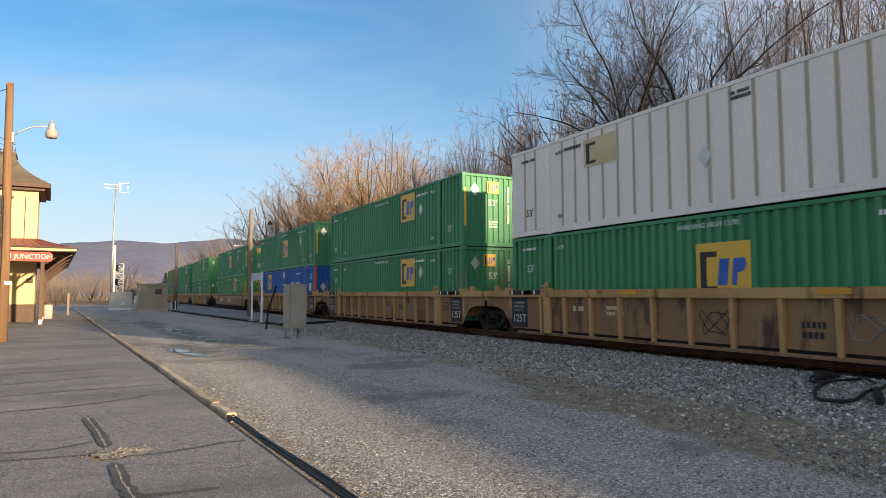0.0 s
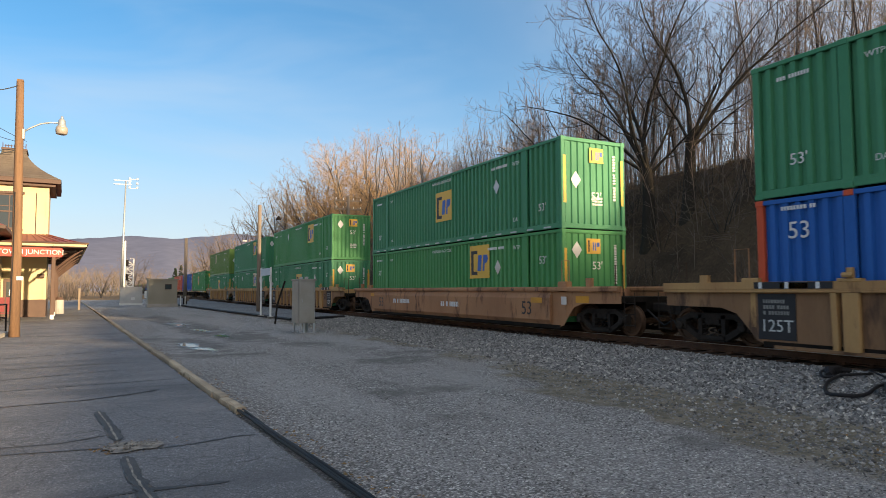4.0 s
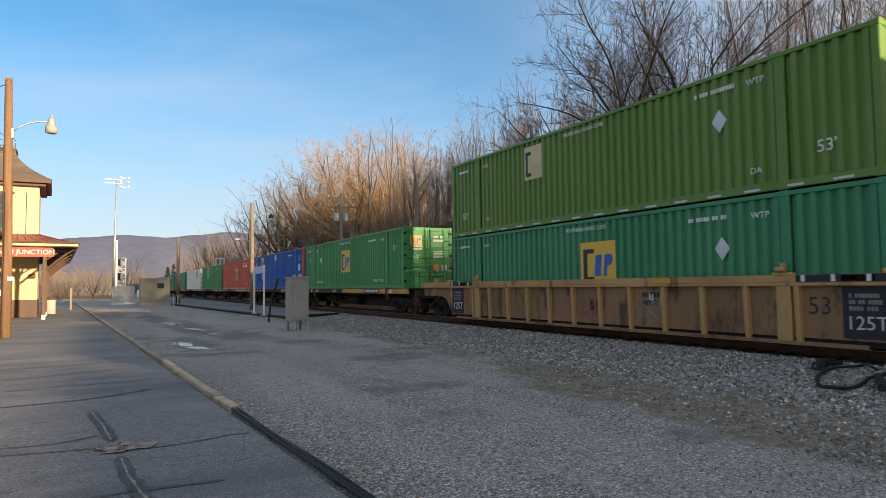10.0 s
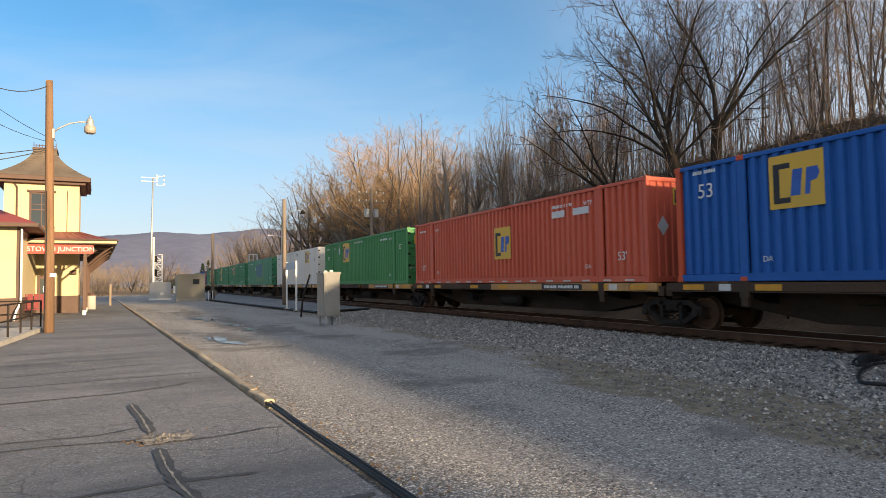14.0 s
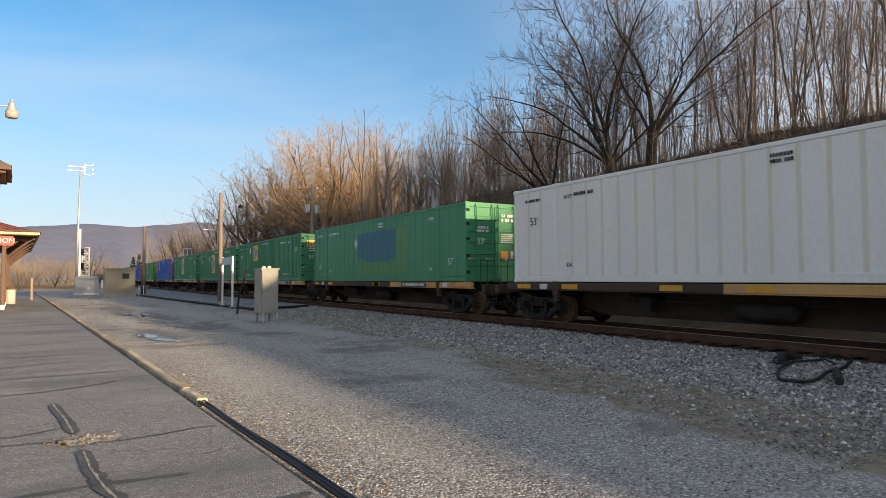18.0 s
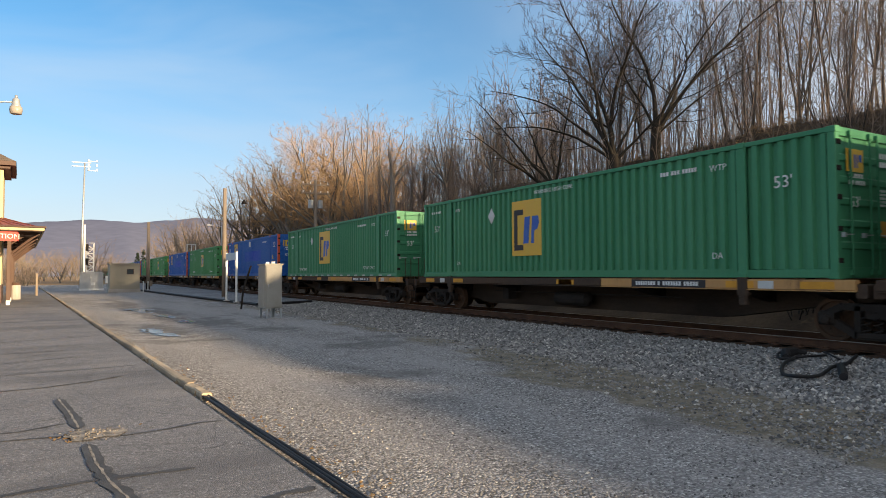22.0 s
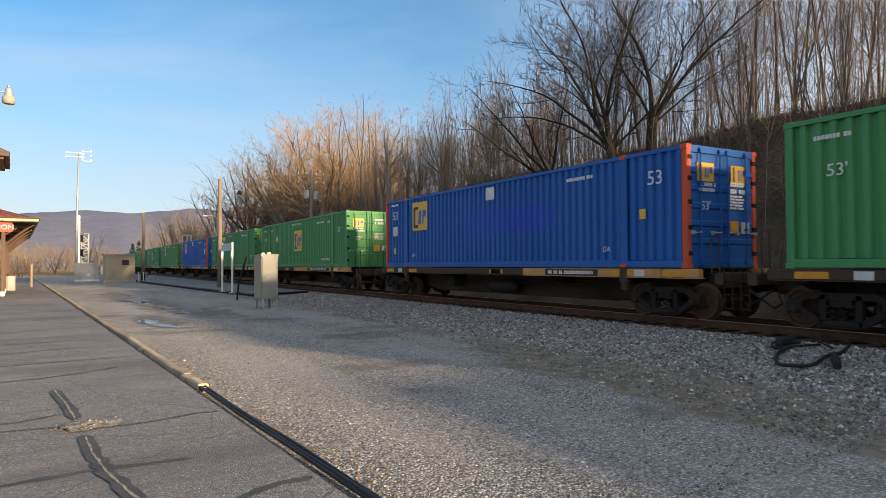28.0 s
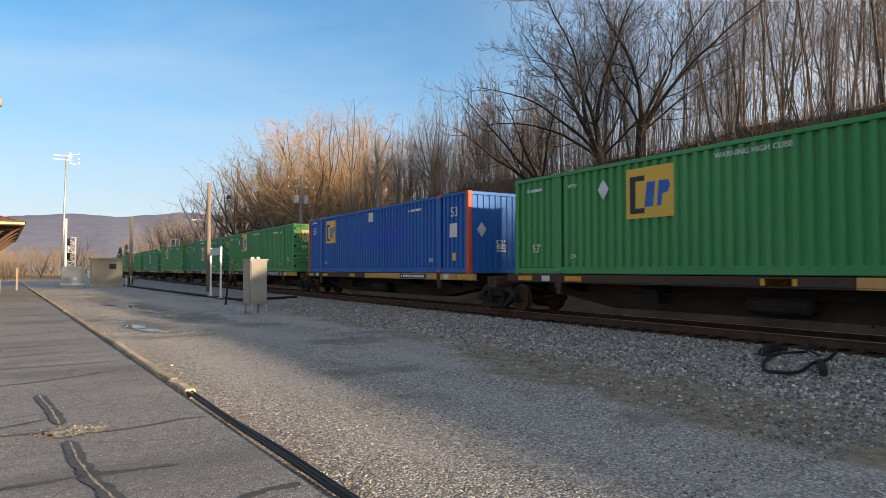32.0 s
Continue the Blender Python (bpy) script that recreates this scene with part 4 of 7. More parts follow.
def container(base, mat, end="blank", corner=None, side="corrugated", logos=(), placards=(), squares=(), label="", group="containers on the train",
              seed=1, front_logo=True, yellow_edges=False, high=None):
    """A 53 foot container; its base point is the middle of the front end's foot, and it runs along +y."""
    c = thing("shipping_container", base, label, "container", group)
    corner = corner or mat
    high = seed % 2 if high is None else high
    nm, cn = mat.name, corner.name
    per = 0.285 if side == "corrugated" else 0.56
    deep = 0.075 if side == "corrugated" else 0.02
    for s in (-1, 1):
        for a0, a1 in ((0.16, 1.87), (2.09, 14.06), (14.28, 15.99)):
            if side == "corrugated":
                me = shared(("side", nm, s, a0), lambda: corrugated("side_panel", mat, "y", a0, a1, 0.2, 2.79, s * 1.272, deep, per, -s))
            else:
                me = shared(("flat", nm, s, a0), lambda: Form().box(min(s * 1.275, s * 1.25), max(s * 1.275, s * 1.25), a0, a1, 0.2, 2.79).mesh("side_panel", mat))
            part("side_panel", me, None, c)
            if side != "corrugated" and s < 0:
                n = max(1, round((a1 - a0) / 0.61))
                for i in range(1 if a0 > 2 else 1, n):
                    rib = shared(("rib", side, nm), lambda: Form().box(-0.012, 0.012 if side != "post" else 0.0, -0.045, 0.045, 0.2, 2.79, 0.006).mesh("side_post", M_SEAM if side == "post" else M_PALERIB if mat is M_GREEN else M_WHITERIB))
                    part("side_post", rib, None, c, at=Matrix.Translation((-1.277, a0 + (a1 - a0) * i / n, 0)))
        x0, x1 = sorted((s * CW, s * 1.235))
        part("top_rail", shared(("tr", nm, s), lambda: Form().box(x0, x1, 0.14, CL - 0.14, 2.79, 2.89, 0.012).mesh("top_rail", mat)), None, c)
        part("bottom_rail", shared(("br", nm, s), lambda: Form().box(x0, x1, 0.14, CL - 0.14, 0.02, 0.19, 0.012).box(min(s * 1.30, s * 1.25), max(s * 1.30, s * 1.25), 2.1, 14.05, 0.16, 0.21).mesh("bottom_rail", mat)), None, c)
        for y in (1.98, CL - 1.98):
            part("lifting_post", shared(("lp", nm, s), lambda: Form().box(min(s * 1.3, s * 1.22), max(s * 1.3, s * 1.22), -0.11, 0.11, 0.0, CH, 0.012).mesh("lifting_post", mat)), None, c, at=Matrix.Translation((0, y, 0)))
            for z in (0.0, CH - 0.118):
                part("corner_casting", shared(("cc", cn), lambda: Form().box(-0.082, 0.082, -0.09, 0.09, 0, 0.122, 0.012).mesh("corner_casting", corner)), None, c, at=Matrix.Translation((s * 1.232, y, z)))
        for y in (0.08, CL - 0.08):
            part("corner_post", shared(("cp", cn), lambda: Form().box(-0.075, 0.075, -0.08, 0.08, 0.1, CH - 0.1, 0.015).mesh("corner_post", corner)), None, c, at=Matrix.Translation((s * 1.22, y, 0)))
            for z in (0.0, CH - 0.118):
                part("corner_casting", shared(("cc", cn), None), None, c, at=Matrix.Translation((s * 1.222, y, z)))
    part("roof_panel", shared(("roof", nm), lambda: Form().box(-1.25, 1.25, 0.1, CL - 0.1, 2.82, 2.875).mesh("roof_panel", mat)), None, c)
    part("floor_panel", shared("cfloor", lambda: Form().box(-1.24, 1.24, 0.1, CL - 0.1, 0.05, 0.13).mesh("floor_panel", M_GRIME)), None, c)
    part("rear_panel", shared(("rear", nm), lambda: Form().box(-1.16, 1.16, CL - 0.1, CL - 0.03, 0.1, 2.85).mesh("rear_panel", mat)), None, c)
    part("end_header", shared(("eh", nm), lambda: Form().box(-1.15, 1.15, 0.0, 0.12, 2.77, 2.89, 0.012).mesh("end_header", mat)), None, c)
    part("end_sill", shared(("es", nm), lambda: Form().box(-1.15, 1.15, 0.0, 0.12, 0.01, 0.16, 0.012).mesh("end_sill", mat)), None, c)
    rnd = random.Random(seed)
    if end == "blank":
        part("end_panel", shared(("end", nm), lambda: corrugated("end_panel", mat, "x", -1.15, 1.15, 0.16, 2.77, 0.025, 0.04, 0.27)), None, c)
        if front_logo:
            sx = -0.05 if seed % 2 else 0.12
            st = part("sticker", shared("fl", lambda: Form().box(-0.28, 0.28, -0.24, 0.24, -0.004, 0).mesh("sticker", M_YELLOW)), None, c, "yellow sticker", at=on_front(sx, 0.012, 2.38))
            part("dark_shape", shared("fl1", lambda: Form().box(-0.22, -0.16, -0.18, 0.18, 0.001, 0.004).mesh("dark_shape", M_BLACK)), None, st)
            part("blue_shape", shared("fl2", lambda: Form().box(-0.03, 0.02, -0.14, 0.12, 0.001, 0.004).box(0.06, 0.1, -0.14, 0.12, 0.001, 0.004).box(0.14, 0.24, -0.02, 0.12, 0.001, 0.004).mesh("blue_shape", M_LOGOBLUE)), None, st)
        part("placard", shared("dia", lambda: Form().prism([(0, -0.27), (0.2, 0), (0, 0.27), (-0.2, 0)], "z", 0, 0.006).mesh("placard", M_PLACARD)), None, c, "diamond placard", at=on_front(-0.72, 0.016, 2.25 if seed % 3 else 1.55))
        part("lettering", text_mesh("53'", 0.36, M_LETTER), None, c, "white size lettering", at=on_front(0.1, 0.014, 1.75 if seed % 3 else 1.05))
        bars(c, on_front(0.15, 0.014, 0.9), 0.42, 0.3, 3, None, seed)
        bars(c, Matrix.Translation((0.85, 0.014, 1.7)) @ FRONT @ Matrix.Rotation(math.pi / 2, 4, "Z"), 1.5, 0.16, 1, None, seed + 3)
        if yellow_edges:
            for s in (-1, 1):
                part("warning_strip", shared("ws", lambda: Form().box(-0.05, 0.05, -0.75, 0.75, 0, 0.004).mesh("warning_strip", M_YELLOW)), None, c, "yellow warning strip", at=on_front(s * 1.17, -0.002, 1.55))
    else:
        for k in (-1, 1):
            d = end_door(c, mat, k, seed)
            if front_logo and (k < 0 or end == "door2"):
                st = part("sticker", shared("fl3", lambda: Form().box(-0.30, 0.30, -0.22, 0.22, -0.004, 0).mesh("sticker", M_YELLOW)), None, d, "yellow sticker", at=on_front(k * 0.62, 0.006, 2.28))
                part("dark_shape", shared("fl1", lambda: Form().box(-0.22, -0.16, -0.18, 0.18, 0.001, 0.004).mesh("dark_shape", M_BLACK)), None, st)
                part("blue_shape", shared("fl2", lambda: Form().box(-0.03, 0.02, -0.14, 0.12, 0.001, 0.004).box(0.06, 0.1, -0.14, 0.12, 0.001, 0.004).box(0.14, 0.24, -0.02, 0.12, 0.001, 0.004).mesh("blue_shape", M_LOGOBLUE)), None, st)
            if k > 0:
                bars(d, on_front(0.6, 0.008, 2.36 if end == "door" else 1.95), 0.62, 0.34, 2, None, seed)
                bars(d, on_front(0.55, 0.008, 1.6), 0.55, 0.36, 5, None, seed + 1)
                part("label_plate", shared("lbl", lambda: Form().box(-0.16, 0.16, -0.16, 0.16, -0.003, 0.002).mesh("label_plate", M_CARYELLOW)), None, d, "orange label", at=on_front(0.42, 0.008, 0.98))
                part("label_plate", shared("lbw", lambda: Form().box(-0.16, 0.16, -0.14, 0.14, -0.003, 0.002).mesh("label_plate", M_PLACARD)), None, d, "white label", at=on_front(0.85, 0.008, 0.98))
            else:
                bars(d, on_front(-0.55, 0.008, 1.92), 0.6, 0.26, 2, None, seed + 2)
                part("lettering", text_mesh("53'", 0.3, M_LETTER), None, d, "white size lettering", at=on_front(-0.62, 0.008, 1.47))
    # side lettering and marks
    face = -1.278 if side == "corrugated" else -1.293
    ink = M_BLACK if mat is M_WHITE else M_LETTER
    if mat is M_BLUE:
        part("lettering", text_mesh("53", 0.5, M_LETTER), None, c, "white size numerals", at=on_side(face, 0.95, 2.2))
        part("lettering", text_mesh("53", 0.5, M_LETTER), None, c, "white size numerals", at=on_side(face, CL - 0.95, 2.2))
    else:
        part("lettering", text_mesh("53'", 0.35, ink), None, c, "size lettering", at=on_side(face, 1.05, 1.95 if high else 0.75))
        part("lettering", text_mesh("53'", 0.34, ink), None, c, "size lettering", at=on_side(face, CL - 1.0, 1.85 if high else 0.75))
        part("lettering", text_mesh("WTP", 0.2, ink), None, c, at=on_side(face, 2.55, 2.45))
        part("lettering", text_mesh("WTP", 0.17, ink), None, c, at=on_side(face, CL - 2.55, 2.45))
    if side == "corrugated" and mat not in (M_BLUE, M_RED):
        part("lettering", text_mesh("WARNING HIGH CUBE", 0.17, M_LETTER), None, c, "white warning lettering", at=on_side(face, 8.2, 2.62))
    if seed % 2 and mat in (M_GREEN, M_GREEN2):
        part("lettering", text_mesh("TOP LIFT ONLY", 0.2, M_LETTER), None, c, "white handling lettering", at=on_side(face, 3.1, 0.42))
        part("lettering", text_mesh("TOP LIFT ONLY", 0.2, M_LETTER), None, c, "white handling lettering", at=on_side(face, CL - 3.1, 0.42))
    else:
        part("lettering", text_mesh("DA", 0.2, ink), None, c, at=on_side(face, 2.6, 0.5))
        part("lettering", text_mesh("DA", 0.18, ink), None, c, at=on_side(face, CL - 2.6, 0.5))
    if side == "corrugated":
        bars(c, on_side(face, 3.9 if seed % 2 else 3.6, 2.5), 1.1, 0.15, 1, ink, seed + 7)
    else:
        bars(c, on_side(face, 12.9, 2.5), 0.9, 0.15, 1, ink, seed + 7)
        bars(c, on_side(face, 7.2, 2.55), 0.5, 0.24, 2, ink, seed + 8)
    bars(c, on_side(face, CL - 0.95, 2.5 if mat is not M_BLUE else 2.68), 0.75, 0.13, 1, ink, seed + 9)
    if seed % 3 == 0 and side == "corrugated" and mat is not M_BLUE:
        for i in range(16):
            part("reflective_strip", shared("refl", lambda: Form().box(-1.303, -1.299, -0.19, 0.19, 0.05, 0.10).mesh("reflective_strip", M_PLACARD)), None, c, at=Matrix.Translation((0, 0.75 + 0.975 * i, 0)))
    for y, z, w, h, ground, plain in logos:
        shapes_logo(c, face, y, z, w, h, ground, plain)
    for y, z in placards:
        part("placard", shared("dia", None), None, c, "silver diamond placard", at=on_side(face - 0.004, y, z))
    for y, z, w, h, m2, nm2 in squares:
        if nm2 == "faded_mark":
            # repainted stretch, pressed like the sheet round it
            part(nm2, shared("fadedmark", lambda: corrugated("faded_mark", m2, "y", 2.09 + 9 * 0.285, 2.09 + 27 * 0.285, z - h / 2, z + h / 2, -1.2745, 0.06, 0.285, 1)), None, c, "faded darker blue mark")
            continue
        part(nm2, Form().box(-w / 2, w / 2, -h / 2, h / 2, -0.003, 0.002), m2, c, at=on_side(face - (0.004 if nm2 == "label_plate" else -0.0005), y, z))
    return c


def E(y, z, w=1.45, h=1.25, faded=False, plain=False):
    return (y, z, w, h, M_FADED if faded else M_YELLOW, plain)


BLUE_EXTRA = [(8.0, 2.5, 0.5, 0.42, M_PLACARD, "label_plate"), (7.2, 1.55, 5.2, 0.78, M_BLUEPATCH, "faded_mark"), (15.2, 1.55, 0.42, 0.4, M_PLACARD, "label_plate"), (15.25, 0.7, 0.18, 0.25, M_YELLOW, "label_plate"), (1.35, 1.35, 0.2, 0.25, M_YELLOW, "label_plate")]
BLUE_EXTRA2 = [(8.0, 2.5, 0.5, 0.42, M_PLACARD, "label_plate"), (1.0, 1.55, 0.5, 0.5, M_PLACARD, "label_plate"), (0.95, 0.6, 0.22, 0.28, M_YELLOW, "label_plate")]
GREEN_L, BLUE_L, RED_L = "dark green corrugated steel container riding on the train", "blue corrugated steel container with orange corner posts on the train", "red corrugated steel container on the train"
UP, LOW, ONE = 3.482, 0.565, 1.47


def train_loads():
    """Front position of each unit along the track at the start, the gap ahead (a: shared bogie, c: coupler), the car, and its containers."""
    u = []

    def g(z, mat=M_GREEN, end="blank", logos=(), placards=(), squares=(), label=GREEN_L, **k):
        return dict(z=z, mat=mat, end=end, logos=list(logos), placards=list(placards), squares=list(squares), label=label, **k)

    def std(z, a, d, **k):
        return g(z, logos=[E(*a)] if a else [], placards=[d] if d else [], **k)

    white = "white smooth-sided container with upright seams on the train"
    # two units already past, never in view; load height set by their shadow
    u.append((-37.1, "a", "spine", [std(ONE, (5, 2.0), (3.7, 1.8))]))
    u.append((-17.5, "a", "spine", [std(ONE, (5, 2.0), (3.7, 1.8))]))
    u.append((2.1, "a", "well", [std(LOW, (7.81, 1.58), None), g(UP, M_WHITE, side="post", logos=[E(11.8, 2.2, 1.3, 0.82, True, True)], placards=[(8.19, 1.33)], label=white)]))
    u.append((21.7, "a", "well", [std(LOW, (5.07, 2.02), (3.72, 2.0)), std(UP, (5.08, 2.09), (3.72, 1.85), yellow_edges=True)]))
    u.append((41.1, "a", "well", [g(LOW, M_BLUE, corner=M_ORANGE, logos=[E(12.64, 2.06, 1.3, 1.2)], squares=BLUE_EXTRA2, label=BLUE_L, front_logo=False), std(UP, (7.75, 1.57), (3.53, 1.85), yellow_edges=True)]))
    u.append((64.0, "c", "smooth", [std(LOW, (5.07, 2.06), (3.76, 1.81), yellow_edges=True, mat=M_GREEN2), std(UP, (8.01, 1.59), (3.81, 1.82), yellow_edges=True)]))
    u.append((87.3, "c", "well", [std(LOW, (7.9, 1.54), (3.74, 1.81), yellow_edges=True), std(UP, (4.91, 2.01), (11.2, 2.21), mat=M_GREEN2)]))
    u.append((106.75, "a", "well", [g(LOW, logos=[E(4.77, 2.0, faded=True)], placards=[(11.14, 2.21)]), std(UP, (5.01, 2.07), (3.62, 2.07))]))
    u.append((126.43, "a", "well", [std(LOW, (7.69, 1.6), (3.52, 1.79), yellow_edges=True, high=0), g(UP, M_OLIVE, logos=[E(10.69, 2.1, 0.95, 1.1, True, True)], placards=[(3.48, 1.78)], label="olive green corrugated steel container on the train")]))
    u.append((147.4, "c", "spine", [g(ONE, M_GREEN2, "door", [E(8.07, 1.58)], [(12.71, 1.8)])]))
    u.append((164.3, "a", "spine", [g(ONE, M_BLUE, "blank", [E(12.83, 2.13, 1.25, 1.15)], corner=M_ORANGE, squares=BLUE_EXTRA[:2] + BLUE_EXTRA2[1:], label=BLUE_L, front_logo=False)]))
    u.append((181.5, "a", "spine", [g(ONE, M_RED, "blank", high=0, logos=[E(7.73, 1.52, 1.2, 1.2)], squares=[(2.9, 2.25, 0.8, 0.22, M_PLACARD, "label_plate"), (4.1, 2.25, 0.7, 0.22, M_PLACARD, "label_plate")], label=RED_L)]))
    u.append((198.7, "a", "spine", [g(ONE, M_GREEN2, "door", [E(10.89, 2.1)], [(12.41, 2.28)], high=1)]))
    u.append((216.95, "a", "spine", [g(ONE, M_WHITE, "door", [E(3.57, 2.22, 1.25, 0.95)], side="rib", label=white, front_logo=False)]))
    u.append((236.0, "c", "spine", [g(ONE, M_GREEN, "door", [], [(10.05, 1.83)], [(5.98 + 0.5985 * k, 1.62 + (0.05, 0.0, 0.03, 0.0, -0.02, 0.02, 0.04)[k], 0.585, (1.28, 1.42, 1.36, 1.42, 1.4, 1.34, 1.2)[k], M_DKBLUE, "paint_patch") for k in range(7)]
               + [(5.38 - 0.5985 * k, 1.35, 0.56, 2.0, M_PALEGREEN, "paint_patch") for k in range(2)] + [(5.98 + 0.5985 * k, 0.58, 0.585, 0.5, M_PALEGREEN, "paint_patch") for k in range(7)], side="rib", front_logo=False, label="green ribbed container with blue repaint patches on the train")]))
    u.append((254.6, "a", "spine", [g(ONE, M_GREEN, "door", [E(10.85, 2.06, 1.3, 1.15)], [(12.34, 2.26)])]))
    u.append((271.8, "a", "spine", [g(ONE, M_GREEN, "door", [E(9.49, 1.56, 1.5, 1.75)], [(11.4, 2.07)], high=1)]))
    u.append((290.5, "c", "spine", [g(ONE, M_GREEN, "door", [E(9.26, 1.62, 1.7, 1.8)], [(11.41, 2.07)])]))
    u.append((309.0, "a", "spine", [g(ONE, M_BLUE, "door2", [E(12.88, 2.13, 1.25, 1.15)], corner=M_ORANGE, squares=BLUE_EXTRA, label=BLUE_L)]))
    u.append((329.9, "c", "spine", [g(ONE, M_GREEN2, "door", [E(8.02, 1.6)], [(12.56, 1.91)])]))
    u.append((348.4, "c", "spine", [g(ONE, M_BLUE, "door2", [E(13.0, 2.07, 1.25, 1.15)], corner=M_ORANGE, squares=BLUE_EXTRA, label=BLUE_L)]))
    u.append((369.2, "c", "spine", [g(ONE, M_GREEN2, "door", [E(7.91, 1.6)], [(12.35, 1.84)])]))
    u.append((387.5, "a", "spine", [g(ONE, M_GREEN2, "door", [E(10.89, 2.02)], [(12.41, 2.24)])]))
    u.append((406.3, "a", "spine", [g(ONE, M_BLUE, "blank", [E(12.87, 2.08, 1.25, 1.15)], corner=M_ORANGE, squares=BLUE_EXTRA[:2] + BLUE_EXTRA2[1:], label=BLUE_L, front_logo=False)]))
    u.append((425.1, "a", "spine", [g(ONE, M_GREEN2, "door", [E(11.42, 2.13)], [(12.9, 2.2)])]))
    for i in range(7):
        u.append((443.8 + 18.7 * i, "a", "spine", [g(ONE, (M_GREEN, M_GREEN2)[i % 2], "door", [E((8.0, 10.9)[i % 2], (1.6, 2.1)[i % 2])], [(12.4, 2.2)])]))
    return u


# ---------------------------------------------------------------- railway cars


def bogie(car, yc):
    """Two side frames with springs, a bolster and two wheelsets, centred at yc along the car."""
    zc = RAIL_TOP + 0.42
    spin = []
    for s in (-1, 1):
        def make():
            f = Form()

            def bar(a, b, w):
                """A cast bar of rectangular section in the plane of the frame."""
                d = Vector((b[0] - a[0], b[1] - a[1])).normalized() * w
                f.prism([(a[0] - d.y, a[1] + d.x), (a[0] + d.y, a[1] - d.x), (b[0] + d.y, b[1] - d.x), (b[0] - d.y, b[1] + d.x)], "x", -0.07, 0.07)

            top = [(-0.98, zc + 0.08), (-0.62, zc + 0.26), (0.62, zc + 0.26), (0.98, zc + 0.08)]
            low = [(-0.86, zc + 0.02), (-0.36, zc - 0.27), (0.36, zc - 0.27), (0.86, zc + 0.02)]
            for line in (top, low):
                for a, b in zip(line, line[1:]):
                    bar(a, b, 0.065)
            for y in (-0.33, 0.33):
                bar((y, zc - 0.3), (y, zc + 0.28), 0.055)
            f.box(-0.09, 0.09, -0.34, 0.34, zc - 0.31, zc - 0.22, 0.015)
            for y in (-0.89, 0.89):
                f.box(-0.10, 0.10, y - 0.15, y + 0.15, zc - 0.10, zc + 0.17, 0.04)
                f.tube([(-0.19, y, zc), (-0.17, y, zc), (0.1, y, zc)], [0.06, 0.095, 0.095], 12)
            return f.mesh("side_frame", M_GRIME)
        fr = part("side_frame", shared("sideframe", make), None, car, "cast steel bogie side frame", at=Matrix.Translation((s * 1.0, yc, 0)))

        def springs():
            f = Form()
            for y in (-0.22, 0.0, 0.22):
                f.tube([(0.07 * math.cos(a * 0.9) * 0.9, y + 0.07 * math.sin(a * 0.9), zc - 0.24 + 0.42 * a / 24) for a in range(25)], 0.02, 5)
            return f.mesh("spring", M_GRIME)
        part("spring", shared("springs", springs), None, fr)
    part("bolster", shared("bolster", lambda: Form().box(-1.05, 1.05, -0.2, 0.2, zc + 0.05, zc + 0.28, 0.03).tube([(0, 0, zc + 0.2), (0, 0, zc + 0.5)], 0.3, 12).mesh("bolster", M_GRIME)), None, car, at=Matrix.Translation((0, yc, 0)))

    def wheels():
        f = Form()
        for s in (-1, 1):
            x = s * 0.7175
            prof = [(x - s * 0.075, 0.45), (x - s * 0.045, 0.45), (x - s * 0.04, 0.425), (x + s * 0.065, 0.415), (x + s * 0.065, 0.35), (x + s * 0.02, 0.33), (x + s * 0.01, 0.16), (x + s * 0.08, 0.13), (x + s * 0.08, 0.0)]
            back = [(x - s * 0.075, 0.33), (x - s * 0.03, 0.31), (x - s * 0.03, 0.1)]
            n = 28
            for line in (prof, back):
                vs, fs = [], []
                for px, r in line:
                    for k in range(n):
                        a = 2 * math.pi * k / n
                        vs.append((px, r * math.cos(a), r * math.sin(a)))
                for i in range(len(line) - 1):
                    for k in range(n):
                        fs.append((i * n + k, i * n + (k + 1) % n, (i + 1) * n + (k + 1) % n, (i + 1) * n + k))
                f.add(vs, fs)
            for k in range(5):
                a = 2 * math.pi * k / 5
                f.box(x + min(s * 0.015, s * 0.03), x + max(s * 0.015, s * 0.03), 0.24 * math.cos(a) - 0.03, 0.24 * math.cos(a) + 0.03, 0.24 * math.sin(a) - 0.03, 0.24 * math.sin(a) + 0.03)
        f.tube([(-1.0, 0, 0), (1.0, 0, 0)], 0.085, 12)
        return f.mesh("wheelset", M_WHEEL)
    for y in (-0.89, 0.89):
        spin.append(part("wheelset", shared("wheelset", wheels), None, car, "steel axle with two wheels", at=Matrix.Translation((0, yc + y, zc))))
    return spin


